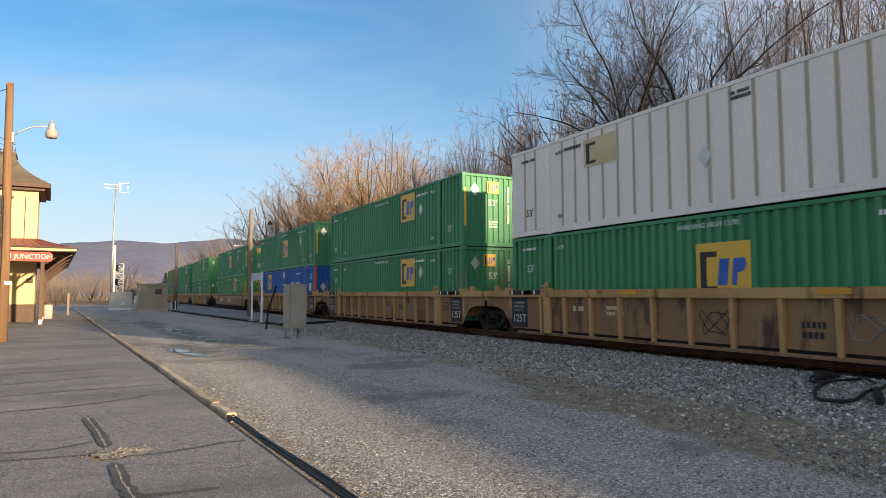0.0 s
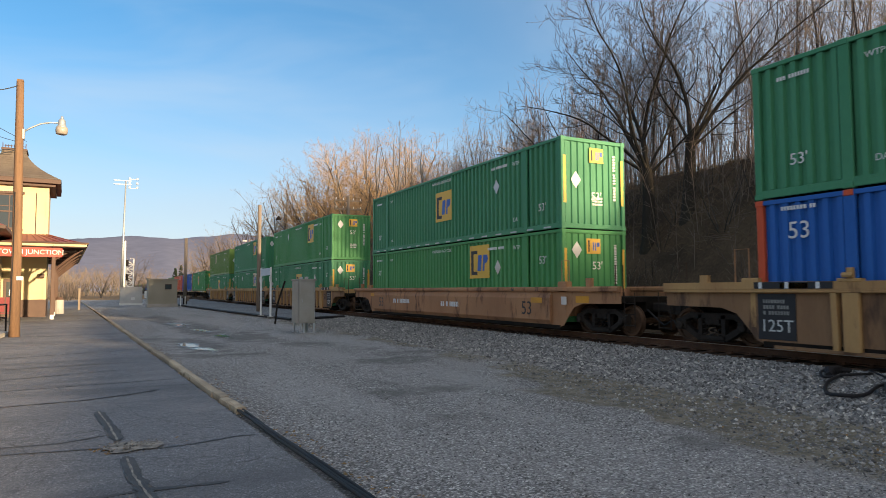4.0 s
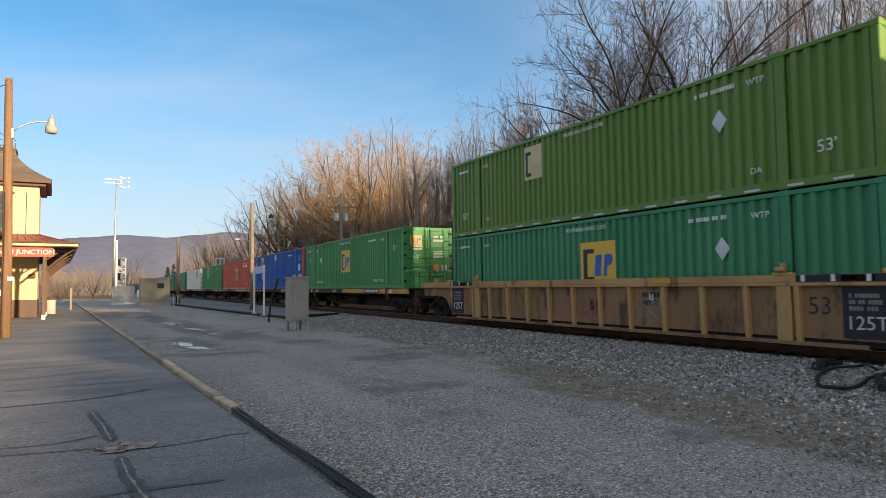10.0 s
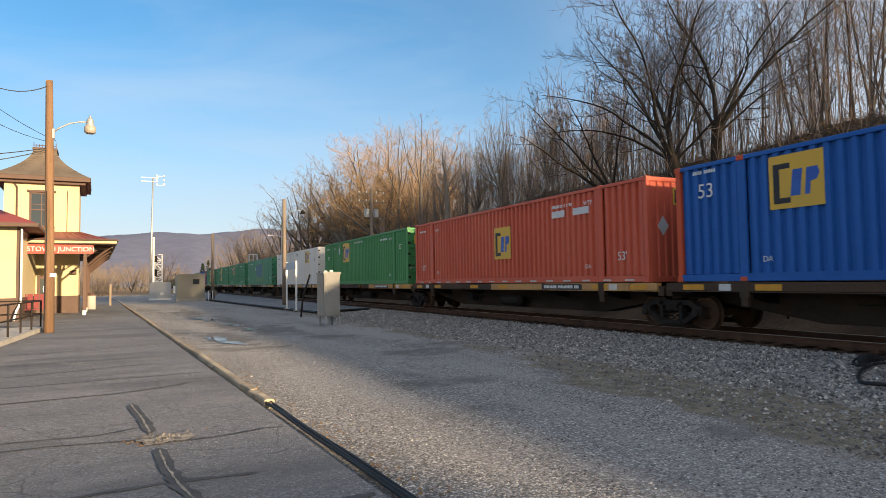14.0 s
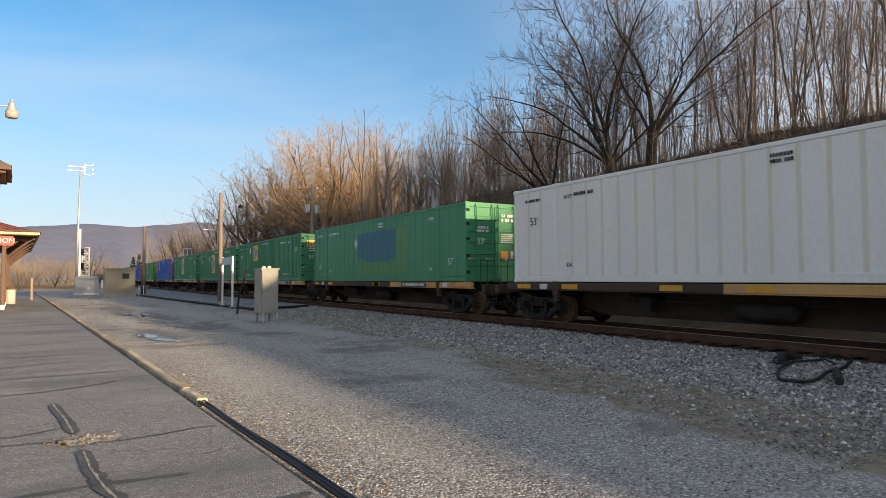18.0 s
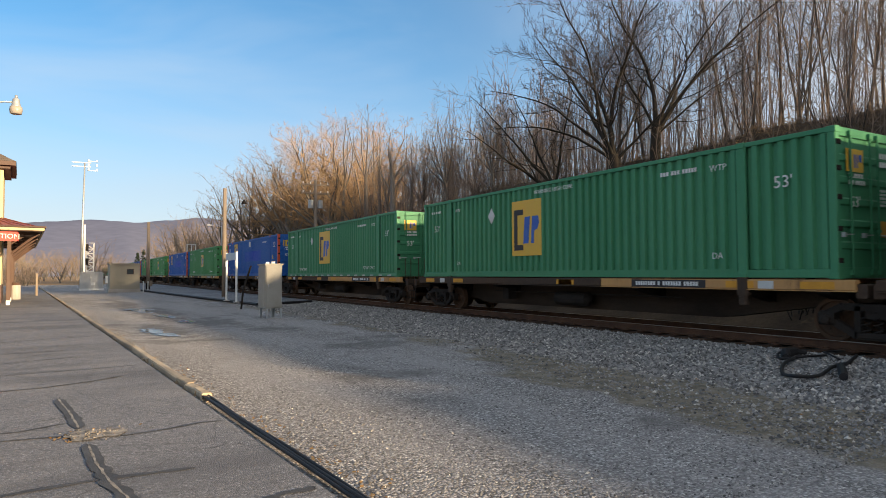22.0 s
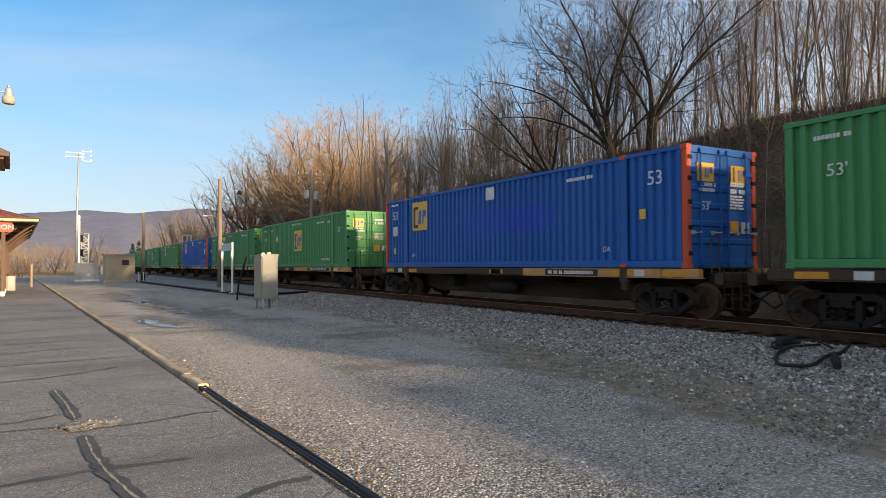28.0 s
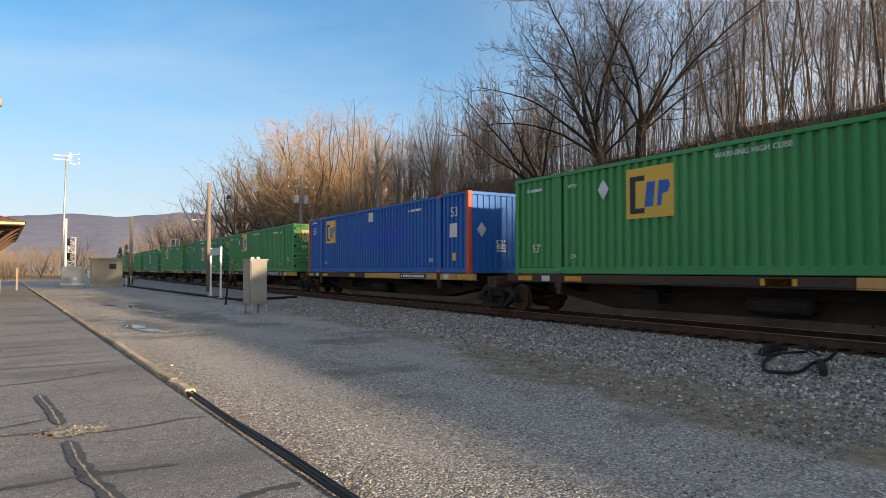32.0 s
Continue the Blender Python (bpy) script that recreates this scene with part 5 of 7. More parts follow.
def end_gear(car, y, way):
    """Steps, grab irons and a brake hose at a coupled end; way -1 at the front, 1 at the rear."""
    part("ladder", Form().tube([(-1.2, y, 0.55), (-1.2, y, 1.5)], 0.015, 6).tube([(-1.2, y + way * 0.4, 0.55), (-1.2, y + way * 0.4, 1.5)], 0.015, 6)
         .tube([(-1.2, y, 0.6), (-1.2, y + way * 0.4, 0.6)], 0.015, 6).tube([(-1.2, y, 0.9), (-1.2, y + way * 0.4, 0.9)], 0.015, 6).tube([(-1.2, y, 1.2), (-1.2, y + way * 0.4, 1.2)], 0.015, 6), M_GRIME, car)
    part("grab_iron", Form().tube([(-1.22, y - way * 0.3, 1.35), (-1.22, y - way * 0.3, 2.25), (-0.95, y - way * 0.3, 2.25), (-0.95, y - way * 0.3, 1.35)], 0.016, 6), M_SPINE, car)
    part("coupler", Form().box(-0.15, 0.15, min(y, y + way * 0.75), max(y, y + way * 0.75), 0.95, 1.2, 0.04).box(-0.2, 0.2, min(y + way * 0.6, y + way * 0.85), max(y + way * 0.6, y + way * 0.85), 0.9, 1.25, 0.05), M_GRIME, car)
    part("brake_hose", Form().tube([(-0.35, y, 1.0), (-0.36, y + way * 0.3, 0.8), (-0.34, y + way * 0.6, 0.6), (-0.25, y + way * 0.8, 0.75)], 0.025, 6), M_RUBBER, car)


def well_car(base, front, rear, gap_f, gap_r, style, seed):
    rnd = random.Random(seed)
    lab = "faded pinkish brown smooth-sided well car with rounded ends" if style == "smooth" else "yellow brown well car with upright ribs, grime and graffiti"
    car = thing("well_car", base, lab, "railway car", "cars of the train")
    paint_m, web = (M_WELLB, M_WELLB) if style == "smooth" else (M_WELL, M_WELLD)
    of = gap_f / 2 - 0.1 if front == "a" else 2.55
    orr = gap_r / 2 - 0.1 if rear == "a" else 2.55
    a, b = -of, CL + orr
    low = 0.36
    line = [(0.35, low), (CL - 0.35, low), (CL + 0.05, low + 0.12), (CL + 0.3, low + 0.42), (CL + 0.55, low + 0.68), (CL + 0.95, low + 0.8), (b, low + 0.82), (b, 1.5), (a, 1.5), (a, low + 0.82),
            (-0.95, low + 0.8), (-0.55, low + 0.68), (-0.3, low + 0.42), (-0.05, low + 0.12)]
    for s in (-1, 1):
        x0, x1 = sorted((s * 1.30, s * 1.325))
        sp = part("side_wall", Form().prism(line, "x", x0, x1), web, car)
        x0, x1 = sorted((s * 1.25, s * 1.44))
        if style == "smooth":
            part("top_sill", Form().box(x0, x1, a, b, 1.5, 1.66, 0.04), paint_m, car)
            part("side_bulge", Form().prism([(s * 1.34, 0.5), (s * 1.43, 0.62), (s * 1.44, 1.3), (s * 1.36, 1.5), (s * 1.34, 1.5)], "y", 0.5, CL - 0.5), paint_m, car)
        else:
            part("top_sill", Form().box(x0, x1, a, b, 1.5, 1.58, 0.015).box(min(s * 1.41, s * 1.44), max(s * 1.41, s * 1.44), a, b, 1.58, 1.73).box(min(s * 1.25, s * 1.28), max(s * 1.25, s * 1.28), a, b, 1.58, 1.7), paint_m, car)
            part("bottom_flange", Form().box(min(s * 1.33, s * 1.40), max(s * 1.33, s * 1.40), 0.4, CL - 0.4, low - 0.02, low + 0.05), web, car)
        if style != "smooth" and s < 0:
            rib = shared("wellrib", lambda: Form().prism([(-1.45, 1.5), (-1.32, 1.5), (-1.32, 0.4), (-1.41, 0.4)], "y", -0.055, 0.055).mesh("rib", M_WELL))
            y = 1.7
            while y < CL - 1.5:
                part("rib", rib, None, car, at=Matrix.Translation((0, y, 0)))
                y += 1.16
            part("rib", shared("wellrib2", lambda: Form().box(-1.43, -1.32, -0.16, 0.16, 0.4, 1.52, 0.02).mesh("rib", M_WELL)), None, car, "wide corner rib", at=Matrix.Translation((0, 2.0, 0)))
            part("rib", shared("wellrib2", None), None, car, "wide corner rib", at=Matrix.Translation((0, CL - 2.0, 0)))
            for y0, y1 in ((0.0, 0.86), (CL - 0.86, CL)):
                d = part("end_panel", Form().box(-1.34, -1.327, y0, y1, 0.52, 1.48), M_DARKEND, car, "black stencil panel")
                part("lettering", text_mesh("125T", 0.36, M_PLACARD), None, d, "white stencil numerals", at=on_side(-1.342, (y0 + y1) / 2, 0.8))
                bars(d, on_side(-1.342, (y0 + y1) / 2, 1.2), 0.6, 0.36, 3, M_DIM, seed)
            part("lettering", text_mesh("53", 0.5, M_BLACK), None, car, "black stencil numerals", at=on_side(-1.328, 1.3, 1.1))
            # black painted ends of the sill with pale tape marks
            for y0, y1 in ((0.0, 1.7), (CL - 1.7, CL)):
                cover = part("sill_cover", Form().box(-1.446, -1.442, y0, y1, 1.585, 1.725), M_DARKEND, car, "black painted sill end")
                for y in (y0 + 0.3, y0 + 0.95, y1 - 0.15):
                    part("tape_mark", shared("tapemk", lambda: Form().box(-1.450, -1.446, -0.04, 0.04, 1.59, 1.72).mesh("tape_mark", M_LETTER)), None, cover, at=Matrix.Translation((0, y, 0)))
            for k in range(3):
                y = rnd.uniform(3.2, CL - 3)
                bars(car, on_side(-1.327, y, rnd.uniform(0.8, 1.2)), rnd.uniform(0.5, 0.95), rnd.uniform(0.2, 0.5), rnd.choice((1, 2)), rnd.choice((M_BLACK, M_PLACARD, M_FADED, M_DARKEND)), seed + k)
            # sprayed scrawl as a wandering line of paint
            for k in range(2):
                y0 = rnd.choice((4.7, 5.9, 8.1, 9.3, 10.4))
                pts = [(-1.33, y0 + 0.42 * math.cos(i * 0.9 + seed) - 0.1 * i / 8, 0.95 + 0.28 * math.sin(i * 1.37 + seed * k)) for i in range(16)]
                part("graffiti", Form().tube(pts, 0.012, 4), rnd.choice((M_DIM, M_DARKEND, M_REDSCRAWL)), car, "sprayed scrawl")
            for y in (2.0, CL - 2.0):
                part("container_guide", shared("guide", lambda: Form().box(-1.45, -1.30, -0.22, 0.22, 1.70, 1.78, 0.02).box(-1.43, -1.33, -0.06, 0.06, 1.76, 1.98, 0.02).tube([(-1.47, -0.1, 1.84), (-1.47, 0.1, 1.84)], 0.05, 8).mesh("container_guide", M_WELL)), None, car, at=Matrix.Translation((0, y, 0)))
            for y in (0.5, 5.2, 10.6, CL - 0.9):
                part("marker", shared("mk", lambda: Form().box(-1.446, -1.44, -0.3, 0.3, 1.59, 1.7).mesh("marker", M_CARYELLOW)), None, car, "yellow reflector", at=Matrix.Translation((0, y, 0)))
        elif s < 0:
            for w, y, z in ((1.5, 7.2, 1.0), (2.0, 12.0, 1.05)):
                bars(car, on_side(-1.446, y, z), w, 0.3, 1, M_LETTER, seed)
            part("lettering", text_mesh("53", 0.62, M_BLACK), None, car, "black stencil numerals", at=on_side(-1.446, CL - 1.6, 0.95))
            part("lettering", text_mesh("53", 0.62, M_BLACK), None, car, "black stencil numerals", at=on_side(-1.446, 1.75, 0.95))
            for k, y in (("53", 1.2), ("48", 2.6), ("45", 3.5)):
                part("lettering", text_mesh(k, 0.17, M_BLACK), None, car, "small black stencil numerals", at=on_side(-1.441, y, 1.58))
            part("label_plate", Form().box(-1.446, -1.44, -0.35, -0.1, 1.12, 1.36), M_PLACARD, car, "white label plate")
            part("marker", Form().box(-1.335, -1.327, -1.25, -0.65, 1.18, 1.38), M_CARYELLOW, car, "yellow reflector")
            part("marker", Form().box(-1.446, -1.44, 0.9, 1.5, 1.15, 1.32), M_CARYELLOW, car, "yellow reflector")
            part("marker", Form().box(-1.446, -1.44, CL - 0.6, CL - 0.1, 1.25, 1.4), M_CARYELLOW, car, "yellow reflector")
    part("well_floor", Form().box(-1.33, 1.33, 0.1, CL - 0.1, low, low + 0.12), M_UNDER, car)
    for y, e in ((-0.12, a), (CL + 0.12, b)):
        part("bulkhead", Form().box(-1.33, 1.33, y - 0.06, y + 0.06, low + 0.4, 1.6), paint_m, car)
        y0, y1 = sorted((y, e))
        part("end_platform", Form().box(-1.3, 1.3, y0, y1, 1.22, 1.36).box(-0.4, 0.4, y0, y1, 0.95, 1.25), M_UNDER, car)
        part("gusset", Form().box(-1.43, -1.2, y - 0.2, y + 0.2, 1.5, 1.82, 0.03), paint_m, car)
        part("gusset", Form().box(-1.43, -1.3, (y + e) / 2 - 0.12, (y + e) / 2 + 0.12, 1.5, 1.9, 0.02), paint_m, car)
        part("grab_iron", Form().tube([(-1.42, y, 1.8), (-1.42, y, 2.45), (-1.42, y + (0.35 if e > y else -0.35), 2.45), (-1.42, y + (0.35 if e > y else -0.35), 1.7)], 0.015, 6), M_WELLB, car)
    if front == "c":
        end_gear(car, a, -1)
    if rear == "c":
        end_gear(car, b, 1)
    spin = []
    spin += bogie(car, -gap_f / 2 if front == "a" else -1.45)
    if rear == "c":
        spin += bogie(car, CL + 1.45)
    return car, spin


def spine_car(base, front, rear, gap_f, gap_r, seed):
    car = thing("spine_car", base, "dirty brown spine car with yellow markings and a dark centre beam", "railway car", "cars of the train")
    of = gap_f / 2 - 0.05 if front == "a" else min(1.3, gap_f / 2 - 0.3)
    orr = gap_r / 2 - 0.05 if rear == "a" else min(1.3, gap_r / 2 - 0.3)
    a, b = -of, CL + orr
    top = ONE
    belly = [(a, 1.36), (b, 1.36), (b, 1.05), (CL - 0.6, 0.95), (CL - 3.2, 0.55), (3.2, 0.55), (0.6, 0.95), (a, 1.05)]
    part("centre_beam", Form().prism(belly, "x", -0.34, 0.34), M_BEAM, car)
    part("beam_flange", Form().box(-0.62, 0.62, 0.4, CL - 0.4, 1.30, 1.37), M_UNDER, car)
    for s in (-1, 1):
        cut = 8.6 if seed % 2 else 6.2
        for y0, y1, m2 in ((-0.3, cut - 0.01, M_SILL), (cut + 0.01, CL + 0.4, M_SPINE)):
            x0, x1 = sorted((s * 1.16, s * 1.31))
            part("side_sill", Form().box(x0, x1, y0, y1, 1.26, top - 0.01, 0.012).box(min(s * 1.10, s * 1.325), max(s * 1.10, s * 1.325), y0, y1, 1.235, 1.255), m2, car)
        if s < 0:
            for y in (0.4, 2.05, 7.7, cut + 1.4, CL - 2.6, CL - 0.5):
                part("marker", shared(("mk2"), lambda: Form().box(-1.316, -1.31, -0.33, 0.33, 1.28, 1.42).mesh("marker", M_CARYELLOW)), None, car, "yellow reflector", at=Matrix.Translation((0, y, 0)))
            for y in (1.45, CL - 1.45):
                part("plate", shared("mkp", lambda: Form().box(-1.317, -1.31, -0.17, 0.17, 1.27, 1.43).mesh("plate", M_PLACARD)), None, car, "white painted panel", at=Matrix.Translation((0, y, 0)))
            part("stencil_panel", Form().box(-1.3135, -1.31, 2.45 if seed in (15, 18, 21, 24) else 2.9, 6.05 if seed in (15, 18, 21, 24) else 5.1, 1.262, 1.437), M_BLACK, car, "black stencil panel")
        for y in (0.3, 1.98, 5.0, CL - 5.0, CL - 1.98, CL - 0.3):
            x0, x1 = sorted((s * 0.3, s * 1.3))
            part("cross_bearer", shared(("xb", s), lambda: Form().prism([(x0, 1.37), (x1, 1.37), (x1, 1.2), (x0, 0.95)] if s > 0 else [(x0, 1.37), (x1, 1.37), (x1, 0.95), (x0, 1.2)], "y", -0.14, 0.14).mesh("cross_bearer", M_UNDER)), None, car, at=Matrix.Translation((0, y, 0)))
        for y in (1.98, CL - 1.98):
            part("hitch_bracket", shared(("hb", s), lambda: Form().box(min(s * 1.15, s * 1.35), max(s * 1.15, s * 1.35), -0.13, 0.13, 1.12, 1.50, 0.04).box(min(s * 1.17, s * 1.32), max(s * 1.17, s * 1.32), -0.07, 0.10, 0.92, 1.13, 0.03).mesh("hitch_bracket", M_SPINE)), None, car, at=Matrix.Translation((0, y, 0)))
    if seed in (15, 24):
        part("lettering", text_mesh("53' ALL PURPOSE SPINE CAR", 0.205, M_LETTER), None, car, "white stencil lettering", at=on_side(-1.316, 4.25, 1.348))
    elif seed in (18, 21):
        part("lettering", text_mesh("TWIN 28' ALL PURPOSE SPINE CAR", 0.175, M_LETTER), None, car, "white stencil lettering", at=on_side(-1.316, 4.25, 1.348))
    else:
        bars(car, on_side(-1.316, 4.0, 1.35), 1.9, 0.15, 1, M_LETTER, seed)
    part("air_tank", Form().tube([(-0.75, 7.2, 0.85), (-0.75, 7.3, 0.85), (-0.75, 8.6, 0.85), (-0.75, 8.7, 0.85)], [0.05, 0.2, 0.2, 0.05], 12), M_GRIME, car)
    part("brake_valve", Form().box(-0.9, -0.55, 11.0, 11.35, 0.75, 1.1, 0.03).tube([(-0.7, 4.0, 1.0), (-0.7, 12.0, 1.0)], 0.02, 6), M_GRIME, car)
    for y in (a + 0.1, b - 0.1):
        part("end_beam", Form().box(-1.25, 1.25, y - 0.1, y + 0.1, 1.12, 1.38, 0.02), M_SPINE, car)
    if front == "c":
        end_gear(car, a, -1)
    if rear == "c":
        end_gear(car, b, 1)
    spin = bogie(car, -gap_f / 2 if front == "a" else 0.9)
    if rear == "c":
        spin += bogie(car, CL - 0.9)
    return car, spin


MOVING, SPINNING = [], []


def build_train():
    units = train_loads()
    seed = 2
    for i, (front, gap, style, loads) in enumerate(units):
        ahead = front - units[i - 1][0] - CL if i else 3.4
        behind = units[i + 1][0] - front - CL if i + 1 < len(units) else 3.0
        rear = units[i + 1][1] if i + 1 < len(units) else "c"
        m = pose(TRACK_X, front, 0)
        if style == "spine":
            car, spin = spine_car(m, gap, rear, ahead, behind, i)
        else:
            car, spin = well_car(m, gap, rear, ahead, behind, style, i)
        MOVING.append((car, front, 0.0))
        SPINNING.extend(spin)
        for ld in loads:
            seed += 1
            z = ld.pop("z")
            c = container(pose(TRACK_X, front, z), ld.pop("mat"), seed=seed, **ld)
            MOVING.append((c, front, z))


build_train()


def train_run(t):
    """Metres that the train has gone at t seconds: it gathers a little speed after ten seconds."""
    return 12.0 * t if t < 10 else 120 + 12.0 * (t - 10) + 0.0075 * (t - 10) ** 2

# ---------------------------------------------------------------- trees


def sprout(rnd, wood, fine, start, way, length, radius, level, k, bend=None):
    """One branch as a wandering tapered tube, with its side branches; bend: how far its way turns from root to tip."""
    steps = k["steps"][level]
    pts, p, d = [start.copy()], start.copy(), way.normalized()
    gnarl = k["gnarl"] * (k["stem"], 1.0, 0.7, 0.5, 0.5)[level]
    curl = Vector((rnd.uniform(-1, 1), rnd.uniform(-1, 1), 0)) * gnarl * 0.25
    if bend is not None:
        curl = curl * 0.5 + bend
    for i in range(steps):
        d = d + curl / steps + Vector((rnd.uniform(-1, 1), rnd.uniform(-1, 1), rnd.uniform(-0.6, 0.6))) * gnarl / math.sqrt(steps)
        if bend is None:
            d.z += k["rise"][level] / steps
        d.normalize()
        p = p + d * (length / steps)
        pts.append(p.copy())
    end = max(k["twig"] * 0.6, radius * k["taper"][level])
    radii = [radius + (end - radius) * (i / steps) ** 0.8 for i in range(steps + 1)]
    (wood if level < k["wood"] else fine).tube(pts, radii, k["sides"][level], caps=False)
    if level + 1 >= len(k["steps"]):
        return
    bare = k["bare"][level]
    n = max(1, round(length * k["per"][level] * (1 - bare)))
    turn = rnd.uniform(0, 6.28)
    for j in range(n):
        u = bare + (1 - bare) * (j + rnd.uniform(0.2, 1.0)) / n
        u = min(u, 0.998)
        i = int(u * steps)
        q = pts[i].lerp(pts[i + 1], u * steps - i)
        axis = (pts[i + 1] - pts[i]).normalized()
        turn += 2.4 + rnd.uniform(-0.5, 0.5)
        o = Matrix.Rotation(turn, 3, axis) @ axis.orthogonal().normalized()
        tilt = k["tilt"][level] * rnd.uniform(0.6, 1.35)
        nd = axis * math.cos(tilt) + o * math.sin(tilt)
        nl = length * k["ratio"][level] * rnd.uniform(0.55, 1.2) * (k["fall"][0] - k["fall"][1] * u)
        if nl < 0.1:
            continue
        nr = max(k["twig"], min(radii[i] * 0.75, radii[i] * rnd.uniform(0.3, 0.6)))
        sprout(rnd, wood, fine, q, nd, nl, nr, level + 1, k)


def tree_thing(name, seed, bark, twigs, label, category, group, stems, k, foot=None):
    """Stems: sideways, back, length, radius, height of the fork and, where a limb arches, its bend sideways and up."""
    rnd = random.Random(seed)
    wood, fine = Form(), Form()
    if foot:
        h, r = foot
        wood.tube([(0, 0, -0.6), (0.02, 0, 0.0), (0.05, 0.03, h * 0.5), (0.03, 0.05, h)], [r * 1.6, r * 1.15, r * 0.95, r * 0.8], 10, caps=False)
    for sx, sy, ln, r, z, *arch in stems:
        s = Vector((0.03, 0.05, z)) if foot else Vector((sx * 0.25, sy * 0.25, z))
        sprout(rnd, wood, fine, s, Vector((sx, sy, 1)), ln, r, 0, k, Vector((arch[0], 0, arch[1])) if arch else None)
    t = thing(name, pose(0, 0, -80), label, category, group)
    a = new("trunk", wood.mesh("trunk", bark, True))
    b = new("crown", fine.mesh("crown", twigs, False))
    a.parent = b.parent = t
    b["label"] = "bare branching twigs"
    return t


OLD = dict(stem=0.7, fall=(1.15, 0.5), steps=(12, 8, 5, 3, 2), sides=(7, 4, 3, 3, 3), gnarl=0.85, rise=(0.3, 0.4, 0.5, 0.4, 0.2), taper=(0.12, 0.16, 0.25, 0.4, 0.6), wood=2,
           bare=(0.15, 0.12, 0.1, 0.1), per=(1.8, 2.7, 4.4, 4.6), tilt=(0.78, 0.75, 0.7, 0.65), ratio=(0.38, 0.50, 0.52, 0.55), twig=0.0072)
SLIM = dict(stem=0.38, fall=(1.2, 0.6), steps=(8, 3, 2, 1), sides=(6, 3, 3, 3), gnarl=0.52, rise=(0.25, 0.35, 0.35, 0.2), taper=(0.14, 0.25, 0.5, 0.7), wood=1, bare=(0.28, 0.12, 0.1),
            per=(2.3, 2.7, 4.2), tilt=(0.85, 0.8, 0.7), ratio=(0.25, 0.48, 0.55), twig=0.0075)
DOME = dict(stem=0.7, fall=(1.1, 0.3), steps=(7, 4, 2, 1), sides=(6, 3, 3, 3), gnarl=0.58, rise=(0.35, 0.2, 0.15, 0.1), taper=(0.2, 0.22, 0.4, 0.7), wood=1, bare=(0.22, 0.12, 0.05),
            per=(3.1, 5.4, 9.0), tilt=(0.8, 0.75, 0.8), ratio=(0.35, 0.42, 0.50), twig=0.0065)
FAR = dict(DOME, steps=(4, 3, 2, 1), sides=(5, 3, 3, 3), per=(1.6, 2.4, 3.2), wood=1, twig=0.0085)
BUSH = dict(stem=0.7, fall=(1.25, 0.85), steps=(4, 3, 1), sides=(5, 3, 3), gnarl=0.4, rise=(0.2, 0.3, 0.1), taper=(0.3, 0.4, 0.6), wood=1, bare=(0.1, 0.05), per=(3.0, 4.0), tilt=(0.7, 0.7),
            ratio=(0.5, 0.5), twig=0.005)


def put(proto, x, y, size, rnd, dz=0.0, turn=None):
    c = copy_thing(proto, pose(x, y, ground_z(x, y) + dz, rnd.uniform(-3, 3), rnd.uniform(-3, 3), rnd.uniform(0, 360) if turn is None else turn))
    c.scale = (size, size, size * rnd.uniform(0.88, 1.12))
    return c


def drop(proto):
    for o in (*proto.children_recursive, proto):
        bpy.data.objects.remove(o)


